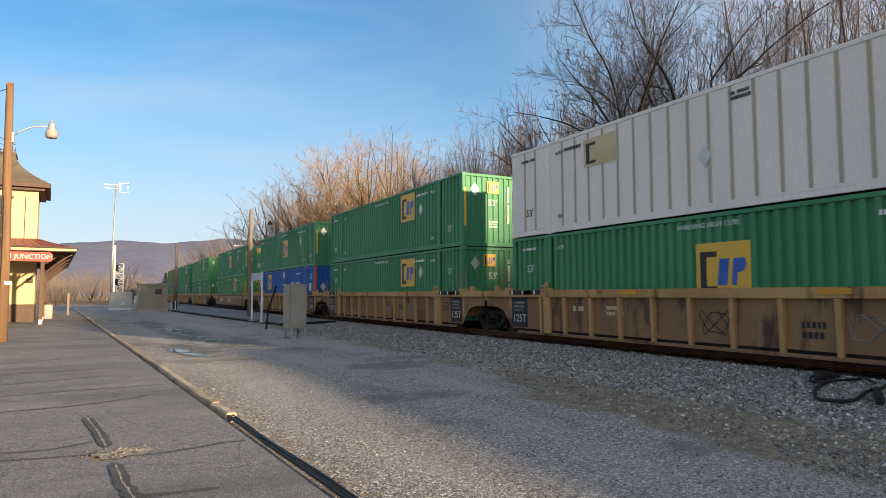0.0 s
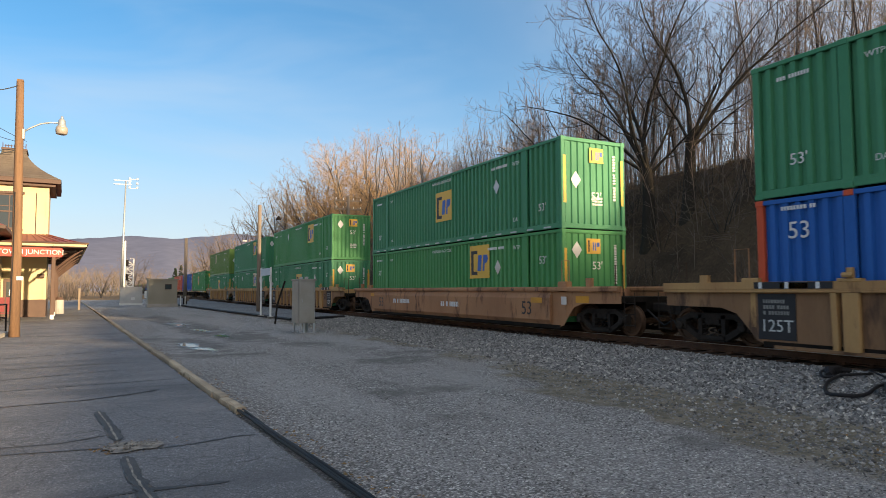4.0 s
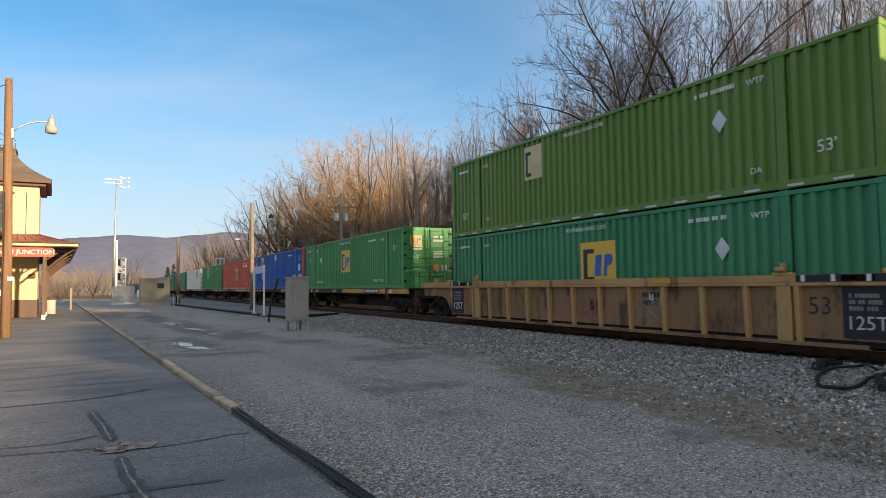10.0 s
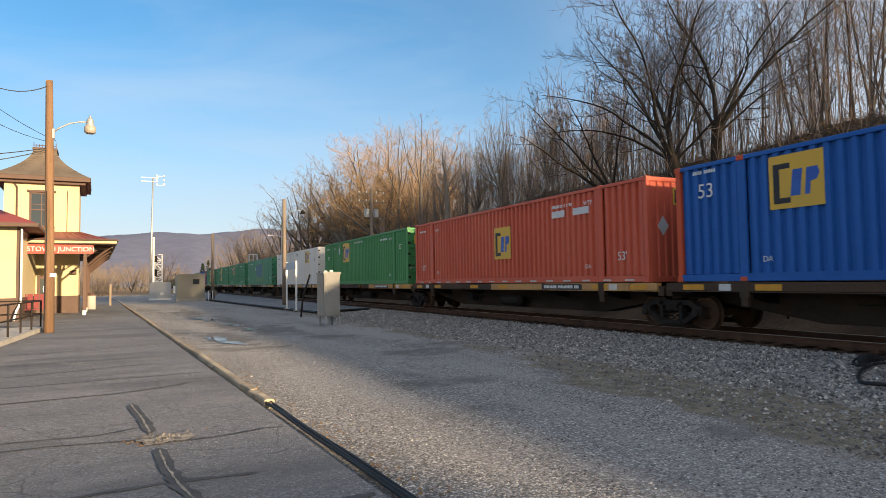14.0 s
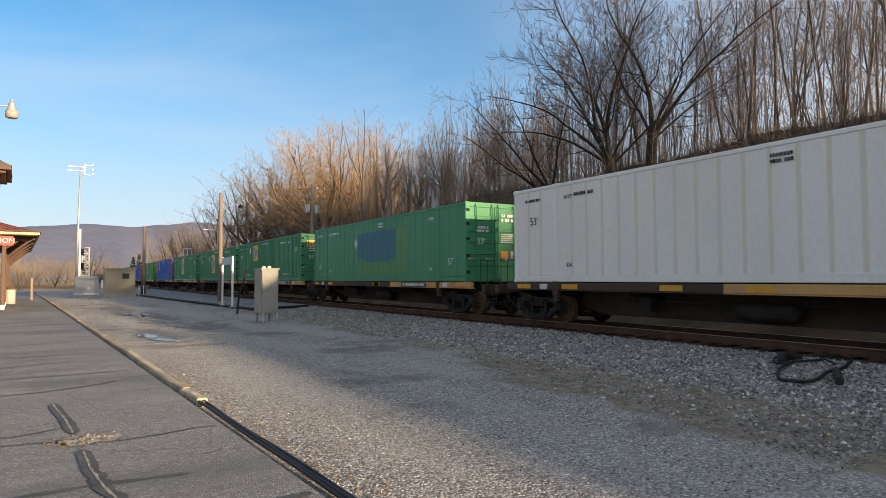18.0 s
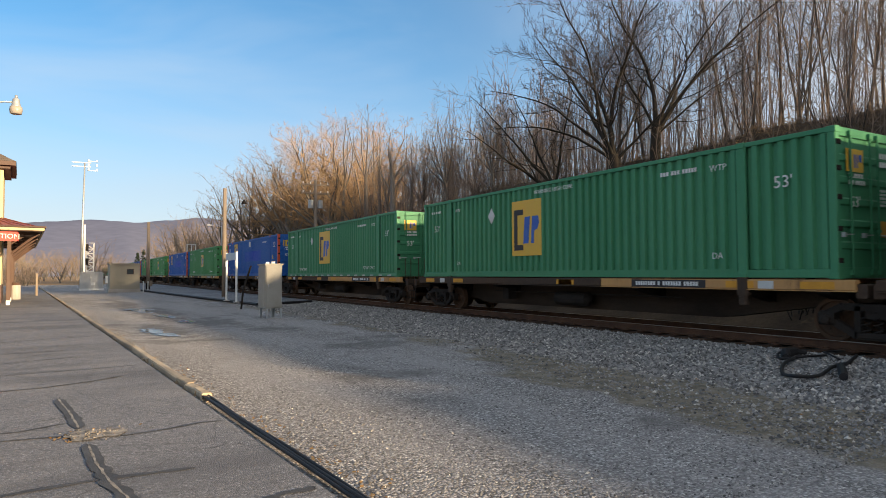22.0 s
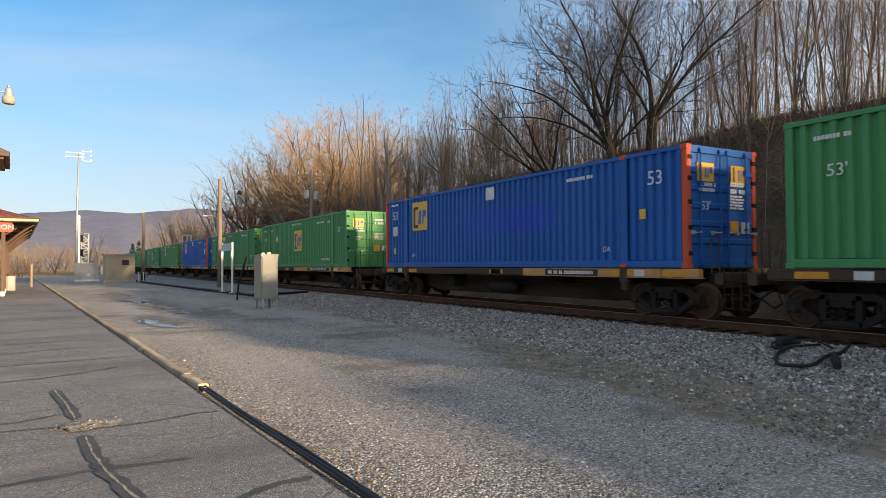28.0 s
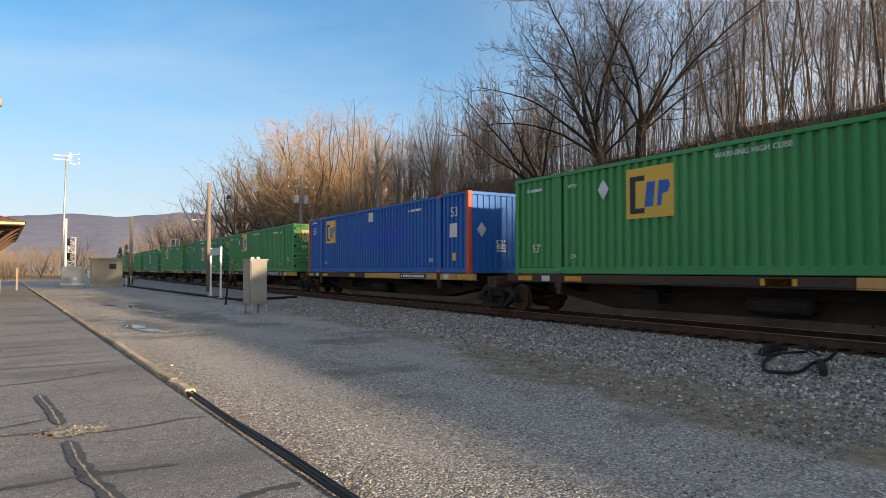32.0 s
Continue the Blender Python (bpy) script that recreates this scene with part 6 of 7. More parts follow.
def build_woods():
    rnd = random.Random(21)
    slim_l = "slender bare tree in winter on the wooded bank"
    slim = [tree_thing("bare_tree", 100 + i, M_BARKG if i % 2 else M_BARK, M_TWIG, slim_l, "tree", "trees on the bank",
                       [(0.10 * math.cos(2 * i), 0.10 * math.sin(2 * i), 11.5 + 1.3 * (i % 3), 0.075 + 0.02 * (i % 3), -0.3)], SLIM) for i in range(5)]
    slim.append(tree_thing("bare_tree", 131, M_BARKG, M_TWIG, "forked bare tree in winter on the wooded bank", "tree", "trees on the bank",
                           [(0.12, 0.05, 12.5, 0.10, -0.3), (-0.25, 0.03, 10.5, 0.08, -0.3)], SLIM))
    will_l = "rounded bare tree with orange-brown twigs"
    will = []
    for i in range(3):
        w = random.Random(70 + i)
        ring = [(2 * math.pi * j / 6 + w.uniform(-0.3, 0.3), w.uniform(1.0, 1.7), 4.6) for j in range(6)] + [(2.1 * j, w.uniform(0.4, 0.65), 5.4) for j in range(3)] + [(0, 0.1, 5.8)]
        stems = [(math.cos(a) * s, math.sin(a) * s, ln * w.uniform(0.85, 1.12), 0.12, 1.1) for a, s, ln in ring]
        will.append(tree_thing("willow_tree", 200 + i, M_BARKG, M_WILLOW, will_l, "tree", "trees on the bank", stems, DOME, (1.2, 0.26)))
    rounded = []
    for i in range(2):
        w = random.Random(80 + i)
        ring = [(2 * math.pi * j / 5 + w.uniform(-0.4, 0.4), w.uniform(0.5, 1.1), 4.4) for j in range(5)] + [(2.4 * j, w.uniform(0.15, 0.4), 5.6) for j in range(3)]
        stems = [(math.cos(a) * s, math.sin(a) * s, ln * w.uniform(0.85, 1.12), 0.10, 1.8) for a, s, ln in ring]
        rounded.append(tree_thing("bare_tree", 240 + i, M_BARKG, M_FARTWIG, "round-crowned grey-brown bare tree on the bank", "tree", "trees on the bank", stems, DOME, (2.0, 0.15)))
    tall = tree_thing("bare_tree", 220, M_BARKG, M_TWIG, "tall bare tree with a fan-shaped pale crown", "tree", "trees on the bank",
                      [(0.1, 0.0, 5.5, 0.09, 4.6), (-0.35, 0.2, 4.6, 0.07, 4.4), (0.5, -0.2, 4.4, 0.07, 4.5), (0.0, 0.5, 4.6, 0.06, 4.6)], dict(DOME, per=(1.7, 2.4, 3.6), wood=1), (4.8, 0.15))
    broom = tree_thing("bare_tree", 230, M_BARKG, M_WILLOW, "upright reddish-brown bare tree inside the wood", "tree", "trees on the bank",
                       [(0.16 * math.cos(1.6 * j), 0.16 * math.sin(1.6 * j), 7.6, 0.07, 1.4) for j in range(4)], dict(DOME, stem=0.3, per=(2.2, 3.4, 5.0), rise=(0.2, 0.5, 0.4, 0.3), tilt=(0.55, 0.6, 0.6)), (1.6, 0.14))
    far = [tree_thing("bare_tree", 250 + i, M_BARKG, M_FARTWIG, "brown bare tree far along the railway", "tree", "trees closing the view",
                      [(math.cos(1.26 * j + i) * 0.5, math.sin(1.26 * j + i) * 0.5, 7.0, 0.12, 0.6) for j in range(5)], FAR, (0.8, 0.2)) for i in range(2)]
    shrub = [tree_thing("bare_shrub", 300 + i, M_BARK, M_TWIG, "tangled leafless shrub on the bank", "shrub", "shrubs on the bank",
                        [(math.cos(1.3 * j) * 0.5, math.sin(1.3 * j) * 0.5, 2.0, 0.022, -0.1) for j in range(6)], BUSH) for i in range(3)]
    # the broad old trees behind the track
    big_l = "broad old bare tree with dark gnarled limbs behind the track"
    one = tree_thing("old_tree", 401, M_OLDBARK, M_OLDTWIG, big_l, "tree", "old trees behind the track",
                     [(-0.45, 0.1, 9.6, 0.125, 3.1, -0.62, 0.0), (-0.12, -0.15, 9.2, 0.12, 3.2, 0.1, 0.1), (0.06, 0.2, 9.6, 0.128, 3.3, -0.3, 0.1), (-0.9, -0.1, 6.8, 0.088, 3.0, -0.8, -0.4),
                      (0.75, -0.2, 5.2, 0.08, 3.0, 0.3, 0.5), (-0.6, 0.35, 7.6, 0.096, 3.1, -0.9, 0.2), (0.25, 0.5, 8.0, 0.08, 3.2, 0.3, 0.2), (-0.3, -0.3, 9.8, 0.09, 3.2, -0.4, 0.1)], OLD, (3.4, 0.29))
    one.matrix_world = pose(21.9, 21.9, ground_z(21.9, 21.9), 0, 0, -45)
    two = tree_thing("old_tree", 409, M_OLDBARK, M_OLDTWIG, big_l, "tree", "old trees behind the track",
                     [(0.06, 0.05, 9.7, 0.120, 3.2, -0.15, 0.1), (0.42, 0.15, 9.9, 0.112, 3.0, 0.25, 0.1), (0.55, -0.2, 7.4, 0.080, 3.4, 0.5, 0.3), (1.2, 0.1, 5.5, 0.064, 3.0, 0.3, -0.1),
                      (-0.3, 0.3, 7.8, 0.080, 3.2, -0.3, 0.3), (0.2, 0.6, 8.3, 0.088, 3.2, 0.2, 0.1)], OLD, (3.5, 0.27))
    two.matrix_world = pose(23.0, 20.6, ground_z(23.0, 20.6), 0, 3, -49)
    low = tree_thing("old_tree", 415, M_OLDBARK, M_OLDTWIG, "low spreading bare tree behind the track", "tree", "old trees behind the track",
                     [(-1.7, 0.1, 5.7, 0.104, 2.5, -0.4, 0.1), (-1.0, -0.3, 6.4, 0.096, 2.6, -0.2, 0.4), (-0.5, 0.3, 6.6, 0.088, 2.6, -0.2, 0.2), (0.3, -0.1, 5.1, 0.080, 2.6, 0.1, 0.3), (-2.4, 0.3, 4.6, 0.072, 2.4, 0.2, 1.0)],
                     OLD, (2.8, 0.24))
    low.matrix_world = pose(21.4, 25.2, ground_z(21.4, 25.2), 0, -4, -40)
    knob = tree_thing("old_tree", 423, M_BARKG, M_TWIG, "old pollarded tree with a thick dark trunk", "tree", "old trees behind the track",
                      [(-0.3, 0.1, 3.6, 0.12, 4.2), (0.4, 0.2, 3.4, 0.11, 4.0), (0.05, -0.2, 4.0, 0.12, 4.4), (0.8, 0, 3.2, 0.09, 3.4), (-0.9, 0.1, 3.2, 0.09, 3.2), (0.2, 0.7, 3.4, 0.09, 4.2)], dict(OLD, gnarl=0.7, steps=(8, 5, 3, 2), per=(2.2, 4.0, 6.0)), (4.6, 0.22))
    knob.matrix_world = pose(23.5, 49.0, ground_z(23.5, 49.0), 0, 0, -25)
    # the wood on the bank
    n = 0
    while n < 80:
        y = rnd.uniform(4, 100)
        x = 26.0 + 13 * rnd.random() ** 1.3 + 0.03 * y
        if y > 30 and rnd.random() < 0.6:
            continue
        s = rnd.uniform(0.72, 1.06) * (1.0 - 0.48 * smooth(22, 40, y))
        put(rnd.choice(slim), x, y, s, rnd)
        n += 1
    for _ in range(18):
        put(rnd.choice(slim), rnd.uniform(27.5, 37), rnd.uniform(4, 24), rnd.uniform(0.75, 1.0), rnd)
    for _ in range(10):
        put(rnd.choice(slim), rnd.uniform(29, 38), rnd.uniform(5, 17), rnd.uniform(0.8, 1.05), rnd)
    for x, y, s in ((32, 38, 1.1), (26.2, 38, 0.8), (29.5, 42, 1.0), (26.5, 45, 0.95), (31, 48, 1.1), (28, 52, 1.05), (33.5, 56, 1.2), (26, 55, 0.9), (36, 45, 1.15)):
        put(rnd.choice(rounded), x, y, s * 0.88, rnd)
    for x, y, s in ((29.5, 17.6, 1.0), (31.5, 16.4, 0.85)):
        put(broom, x, y, s, rnd)
    for x, y, s in ((27.5, 71, 1.5), (28.5, 66, 1.4), (27.5, 60, 1.15), (29.0, 56, 1.0)):
        put(tall, x, y, s, rnd)
    # unseen trees along the bank behind the viewpoint, added to dapple the low sun
    for _ in range(20):
        y = rnd.uniform(-75, 2)
        put(rnd.choice(slim), rnd.uniform(25, 37), y, rnd.uniform(0.5, 0.66), rnd)
    for _ in range(40):
        y = rnd.uniform(6, 60)
        x = 24.2 + 9 * rnd.random() + 0.03 * y
        put(rnd.choice(slim), x, y, rnd.uniform(0.3, 0.58), rnd)
    # an orange tree inside the wood, and rounded trees farther along
    for x, y, s in ((24, 66, 0.9), (26.5, 72, 1.0), (23.5, 78, 0.9), (29, 80, 1.1), (29, 64, 0.8), (31, 70, 1.1), (25.5, 86, 0.95), (24.0, 94, 0.9), (28, 92, 1.05), (33, 88, 1.1), (25.5, 60, 0.62),
                    (35, 76, 1.15), (24.5, 104, 0.9), (28, 110, 1.0), (24, 118, 0.8), (27, 126, 0.9), (22.5, 134, 0.7), (26, 142, 0.85), (22, 152, 0.7), (26, 158, 0.85), (21, 168, 0.65), (24.5, 176, 0.8), (20, 186, 0.6), (23, 195, 0.75)):
        k = 1.15 if y < 100 else 1.0
        put(rnd.choice(will if y < 96 else far), x * k, y * k, s * k * (2.0 if y < 96 else 1.9), rnd)
    # thicket of thin stems filling the depth of the wood, too many to count
    f = Form()
    for i in range(3600):
        if i < 1900:
            y = rnd.uniform(2, 105) if i < 1500 else rnd.uniform(26, 66)
            x = 24.5 + 13 * rnd.random() + 0.03 * y if i > 500 else rnd.uniform(20.5, 26)
            h = rnd.uniform(3, 10.5) if i > 500 else rnd.uniform(3, 6) * (1.0 - 0.62 * smooth(20, 40, y)) * (1.0 if rnd.random() < 0.6 else 0.5)
        else:
            # lower unseen brush on the bank behind the viewpoint, added to block low sun
            y, x = rnd.uniform(-75, 2), rnd.uniform(23.5, 31)
            h = max(1.0, rnd.uniform(8.6, 10.2) - ground_z(x, y))
        z = ground_z(x, y) - 0.1
        p = Vector((x, y, z))
        q = p + Vector((rnd.uniform(-0.12, 0.12), rnd.uniform(-0.12, 0.12), 1)) * h * 0.6
        e = q + Vector((rnd.uniform(-0.3, 0.3), rnd.uniform(-0.3, 0.3), 1)) * h * 0.4
        r = 0.005 + 0.0026 * h
        f.tube([p, q, e], [r, r * 0.65, 0.005], 3, caps=False)
        for _ in range(15):
            u = rnd.uniform(0.2, 1)
            b = p.lerp(q, u / 0.6) if u < 0.6 else q.lerp(e, (u - 0.6) / 0.4)
            w = Vector((rnd.uniform(-1, 1), rnd.uniform(-1, 1), rnd.uniform(-0.1, 1.1))) * rnd.uniform(0.4, 1.2)
            f.tube([b, b + w], [0.009, 0.005], 3, caps=False)
    tagged(new("thicket", f.mesh("thicket", M_TWIG)), "dense thicket of thin bare stems on the bank, with unseen sun-blocking brush", "thicket", kind="stuff")
    # brush on the bank
    for _ in range(130):
        y = 3 + 70 * rnd.random() ** 1.4
        x = 18.4 + 8.0 * rnd.random()
        put(rnd.choice(shrub), x, y, rnd.uniform(0.6, 1.35), rnd)
    # dead stalks, brambles and fallen twigs matted over the top of the bank
    g = Form()
    for _ in range(9000):
        y = 3 + 62 * rnd.random() ** 1.5
        x = 21.5 + 6.5 * rnd.random()
        p = Vector((x, y, ground_z(x, y)))
        w = Vector((rnd.gauss(0, 1), rnd.gauss(0, 1), abs(rnd.gauss(0.1, 0.5)))).normalized() * rnd.uniform(0.25, 1.0)
        m = p + w * 0.55 + Vector((0, 0, rnd.uniform(0.02, 0.14)))
        g.tube([p, m, p + w], [0.010, 0.008, 0.004], 3, caps=False)
    tagged(new("bank_undergrowth", g.mesh("bank_undergrowth", M_STALK)), "matted dead stalks and fallen twigs on the bank", "undergrowth", kind="stuff")
    # low brown trees closing the view along the line
    for _ in range(60):
        y = rnd.uniform(150, 290)
        x = rnd.uniform(-0.13, 0.06) * y
        put(rnd.choice(far), x, y, rnd.uniform(0.65, 1.15), rnd)
    for _ in range(30):
        y = rnd.uniform(125, 240)
        put(rnd.choice(far), 20 + rnd.uniform(0, 0.1) * y, y, rnd.uniform(0.9, 1.5), rnd)
    for _ in range(40):
        y = rnd.uniform(115, 190)
        x = rnd.uniform(-0.11, -0.035) * y
        put(rnd.choice(shrub), x, y, rnd.uniform(0.9, 1.9), rnd)
    for p in slim + will + shrub + far + rounded + [tall, broom]:
        drop(p)


build_woods()


def build_conifers():
    # two dark conifers far along the line
    for x, y, h in ((14.5, 172, 7.0), (17.5, 190, 8.5)):
        rnd = random.Random(int(y))
        t = thing("conifer", pose(x, y, ground_z(x, y)), "dark green conifer far along the railway", "tree", "conifers")
        part("trunk", Form().tube([(0, 0, -0.2), (0, 0, h)], [0.14, 0.03], 7), M_BARK, t)
        f = Form()
        for i in range(260):
            z = h * (0.12 + 0.86 * rnd.random())
            r = 0.33 * h * (1 - z / h) * rnd.uniform(0.4, 1.0) + 0.05
            a = rnd.uniform(0, 6.28)
            p = Vector((r * math.cos(a), r * math.sin(a), z - 0.25 * r))
            s = rnd.uniform(0.15, 0.35)
            f.add([p + Vector((rnd.uniform(-s, s), rnd.uniform(-s, s), rnd.uniform(-s, s))) for _ in range(4)], [(0, 1, 2), (0, 2, 3), (0, 3, 1), (1, 3, 2)])
        part("crown", f, M_CONIFER, t)


build_conifers()

# ---------------------------------------------------------------- station


def frustum(f, x0, x1, y0, y1, z0, u0, u1, v0, v1, z1):
    f.add([(x0, y0, z0), (x1, y0, z0), (x1, y1, z0), (x0, y1, z0), (u0, v0, z1), (u1, v0, z1), (u1, v1, z1), (u0, v1, z1)],
          [(3, 2, 1, 0), (4, 5, 6, 7), (0, 1, 5, 4), (1, 2, 6, 5), (2, 3, 7, 6), (3, 0, 4, 7)])
    return f


def sash_window(parent, x, y, z0, z1, w):
    """A tall sash window in a wall that faces -y, at plane y."""
    win = part("window", Form().box(x - w / 2, x + w / 2, y - 0.05, y + 0.02, z0, z0 + 0.09).box(x - w / 2, x + w / 2, y - 0.05, y + 0.02, z1 - 0.09, z1)
               .box(x - w / 2, x - w / 2 + 0.1, y - 0.05, y + 0.02, z0, z1).box(x + w / 2 - 0.1, x + w / 2, y - 0.05, y + 0.02, z0, z1), M_BROWN, parent, "brown window frame")
    part("pane", Form().box(x - w / 2 + 0.1, x + w / 2 - 0.1, y - 0.012, y - 0.004, z0 + 0.09, z1 - 0.09), M_GLASS, win, "window glass")
    part("sash_bar", Form().box(x - 0.025, x + 0.025, y - 0.035, y - 0.014, z0 + 0.09, z1 - 0.09).box(x - w / 2 + 0.1, x + w / 2 - 0.1, y - 0.04, y - 0.014, (z0 + z1) / 2 - 0.04, (z0 + z1) / 2 + 0.04)
         .box(x - w / 2 + 0.1, x + w / 2 - 0.1, y - 0.033, y - 0.014, z1 - 0.75, z1 - 0.71), M_BROWN, win)
    part("window_head", Form().box(x - w / 2 - 0.12, x + w / 2 + 0.12, y - 0.12, y + 0.0, z1, z1 + 0.14, 0.02), M_BROWN, win)
    part("window_sill", Form().box(x - w / 2 - 0.08, x + w / 2 + 0.08, y - 0.1, y + 0.0, z0 - 0.08, z0, 0.015), M_BROWN, win)
    return win


SQUARE = Matrix.Translation((-1.18, 40.6, 0)) @ Matrix.Rotation(radians(3.0), 4, "Z") @ Matrix.Translation((1.18, -40.6, 0))


def build_station():
    st = thing("station_building", SQUARE, "cream railway station with brown trim and a red-roofed platform canopy", "building")
    tx0, tx1, ty0, ty1 = -7.0, -3.12, 46.0, 51.0
    part("wall", Form().box(tx0, tx1, ty0, ty1, 0.0, 8.05), M_CREAM, st, "cream tower wall")
    part("wall_base", Form().box(tx0 - 0.03, tx1 + 0.03, ty0 - 0.03, ty1 + 0.03, 0.0, 1.05), M_BROWN, st, "brown lower wall")
    for x in (tx0 + 0.06, tx1 - 0.06):
        part("corner_board", Form().box(x - 0.08, x + 0.08, ty0 - 0.025, ty0 + 0.02, 1.05, 8.0), M_CREAM, st)
    sash_window(st, -5.1, ty0, 5.25, 7.35, 1.25)
    part("downpipe", Form().tube([(-6.35, ty0 - 0.1, 4.9), (-6.35, ty0 - 0.1, 7.6), (-6.5, ty0 - 0.15, 7.9)], 0.045, 8), M_BROWN, st)
    part("conduit", Form().tube([(-3.75, ty0 - 0.03, 5.0), (-3.75, ty0 - 0.03, 7.5)], 0.02, 6), M_BROWN, st)
    part("eave", Form().box(tx0 - 0.62, tx1 + 0.62, ty0 - 0.62, ty1 + 0.62, 8.05, 8.3, 0.0).box(tx0 - 0.35, tx1 + 0.35, ty0 - 0.35, ty1 + 0.35, 7.88, 8.05), M_BROWN, st, "deep brown eave")
    # bell-cast roof in courses of shingles
    cx, cy = (tx0 + tx1) / 2, (ty0 + ty1) / 2
    roof = Form()
    steps = 12
    prev = None
    for i in range(steps + 1):
        u = i / steps
        hw = 0.62 + (2.56 - 0.62) * (1 - u) ** 1.75
        hd = 0.85 + (3.12 - 0.85) * (1 - u) ** 1.75
        z = 8.3 + 2.0 * u
        if prev:
            frustum(roof, cx - prev[0] - 0.02, cx + prev[0] + 0.02, cy - prev[1] - 0.02, cy + prev[1] + 0.02, prev[2], cx - hw, cx + hw, cy - hd, cy + hd, z)
        prev = (hw, hd, z)
    part("roof", roof, M_SHINGLE, st, "flared grey-brown shingle roof")
    part("roof_deck", Form().box(cx - 0.68, cx + 0.68, cy - 0.9, cy + 0.9, 10.28, 10.42, 0.02), M_BROWN, st)
    crest = Form()
    for i in range(9):
        crest.tube([(cx - 0.6 + 0.15 * i, cy - 0.85, 10.42), (cx - 0.6 + 0.15 * i, cy - 0.85, 10.62 + 0.12 * (i in (0, 8)))], 0.022, 5)
    crest.tube([(cx - 0.6, cy - 0.85, 10.55), (cx + 0.6, cy - 0.85, 10.55)], 0.02, 5)
    part("roof_cresting", crest, M_BROWN, st, "small iron roof cresting")
    # side wing with a low hipped roof
    part("wall", Form().box(-15.0, -5.35, 36.5, 52.0, 0.0, 4.6), M_CREAM, st, "cream wing wall")
    part("wall_base", Form().box(-15.03, -5.32, 36.47, 46, 0.0, 1.1), M_BROWN, st, "brown lower wall")
    part("corner_board", Form().box(-5.45, -5.30, 36.44, 36.6, 1.1, 4.5), M_BROWN, st)
    frus = frustum(Form(), -15.6, -4.6, 35.8, 52.6, 4.62, -12.6, -7.6, 39.2, 49.0, 6.0)
    part("roof", frus, M_REDROOF, st, "low red-brown wing roof")
    part("eave", Form().box(-15.65, -4.55, 35.75, 52.65, 4.45, 4.62), M_BROWN, st)
    part("drain_pipe", Form().tube([(-5.25, 36.3, 4.4), (-5.25, 36.3, 0.9), (-5.4, 36.1, 0.5), (-5.5, 36.0, 0.05)], 0.05, 8), M_LETTER, st, "white drain pipe")
    # lower storey of the tower under the canopy
    d = part("door", Form().box(-5.25, -4.35, ty0 - 0.06, ty0 - 0.031, 0.02, 2.3), M_BROWN, st, "brown panelled station door")
    part("pane", Form().box(-5.1, -4.5, ty0 - 0.075, ty0 - 0.062, 1.0, 2.1), M_GLASS, d)
    part("notice", Form().box(-4.95, -4.65, ty0 - 0.085, ty0 - 0.077, 1.3, 1.65), M_LETTER, d, "white paper notice")
    sash_window(st, -6.2, ty0 - 0.031, 1.15, 2.9, 1.0)
    part("wall", Form().box(-5.4, -3.6, 49.5, 66.0, 0.0, 4.4), M_CREAM, st, "cream rear wall beneath the canopy")
    part("wall_lamp", Form().box(-3.5, -3.2, ty0 - 0.25, ty0 - 0.02, 2.35, 2.6, 0.03), M_BROWN, st)
    # canopy
    can = part("canopy_roof", frustum(Form(), -5.75, -1.18, 40.6, 66.0, 4.16, -4.9, -3.1, 46.0, 64.0, 4.98), M_REDROOF, st, "red standing-seam metal canopy roof")
    for i in range(9):
        x = -5.4 + 0.5 * i
        if x < -1.4:
            u = -4.9 + (x + 5.75) / 4.57 * 1.8
            part("roof_seam", Form().tube([(x, 40.6, 4.18), (u, 46.0, 5.0)], 0.02, 4), M_REDROOF, can)
    for i in range(22):
        y = 41.8 + 1.1 * i
        part("roof_seam", Form().tube([(-1.18, y, 4.18), (-3.1, max(46.0, y), 5.0)], 0.02, 4), M_REDROOF, can)
    part("fascia", Form().box(-5.8, -1.13, 40.54, 40.6, 3.98, 4.16).box(-1.18, -1.12, 40.6, 66.0, 3.98, 4.16), M_CREAM, st, "cream canopy fascia")
    part("gutter", Form().tube([(-5.8, 40.5, 4.16), (-1.1, 40.5, 4.16)], 0.05, 8).tube([(-1.08, 40.5, 4.16), (-1.08, 66, 4.16)], 0.05, 8), M_BROWN, st, "brown gutter")
    part("soffit", Form().box(-5.75, -1.2, 40.62, 66.0, 3.94, 3.98), M_BROWN, st, "dark boarded soffit")
    for y in (42.0, 47.5, 53.0, 58.5, 64.0):
        p = part("canopy_post", Form().box(-2.80, -2.60, y - 0.1, y + 0.1, 0.25, 3.95, 0.02), M_BROWN, st, "brown timber canopy post")
        part("post_foot", Form().box(-2.79, -2.61, y - 0.09, y + 0.09, 0.0, 0.25), M_LETTER, p, "white-painted post foot")
        part("bracket", Form().tube([(-2.62, y, 2.75), (-2.1, y, 3.25), (-1.35, y, 3.9)], 0.07, 6).tube([(-2.62, y, 3.3), (-2.0, y, 3.75)], 0.05, 6), M_BROWN, p, "curved timber bracket")
        part("bracket", Form().tube([(-2.7, y + 0.1, 2.9), (-2.7, y + 0.6, 3.4), (-2.7, y + 1.1, 3.9)], 0.06, 6), M_BROWN, p, "curved timber bracket")
        part("rafter", Form().box(-4.9, -1.3, y - 0.06, y + 0.06, 3.8, 3.94), M_BROWN, p)
    # board with the station's name
    sg = thing("station_sign", SQUARE @ pose(-4.2, 40.42, 3.62), "red board with white station name hung on the canopy", "sign")
    part("board", Form().box(-1.88, 1.88, -0.03, 0.03, -0.21, 0.23), M_SIGNRED, sg)
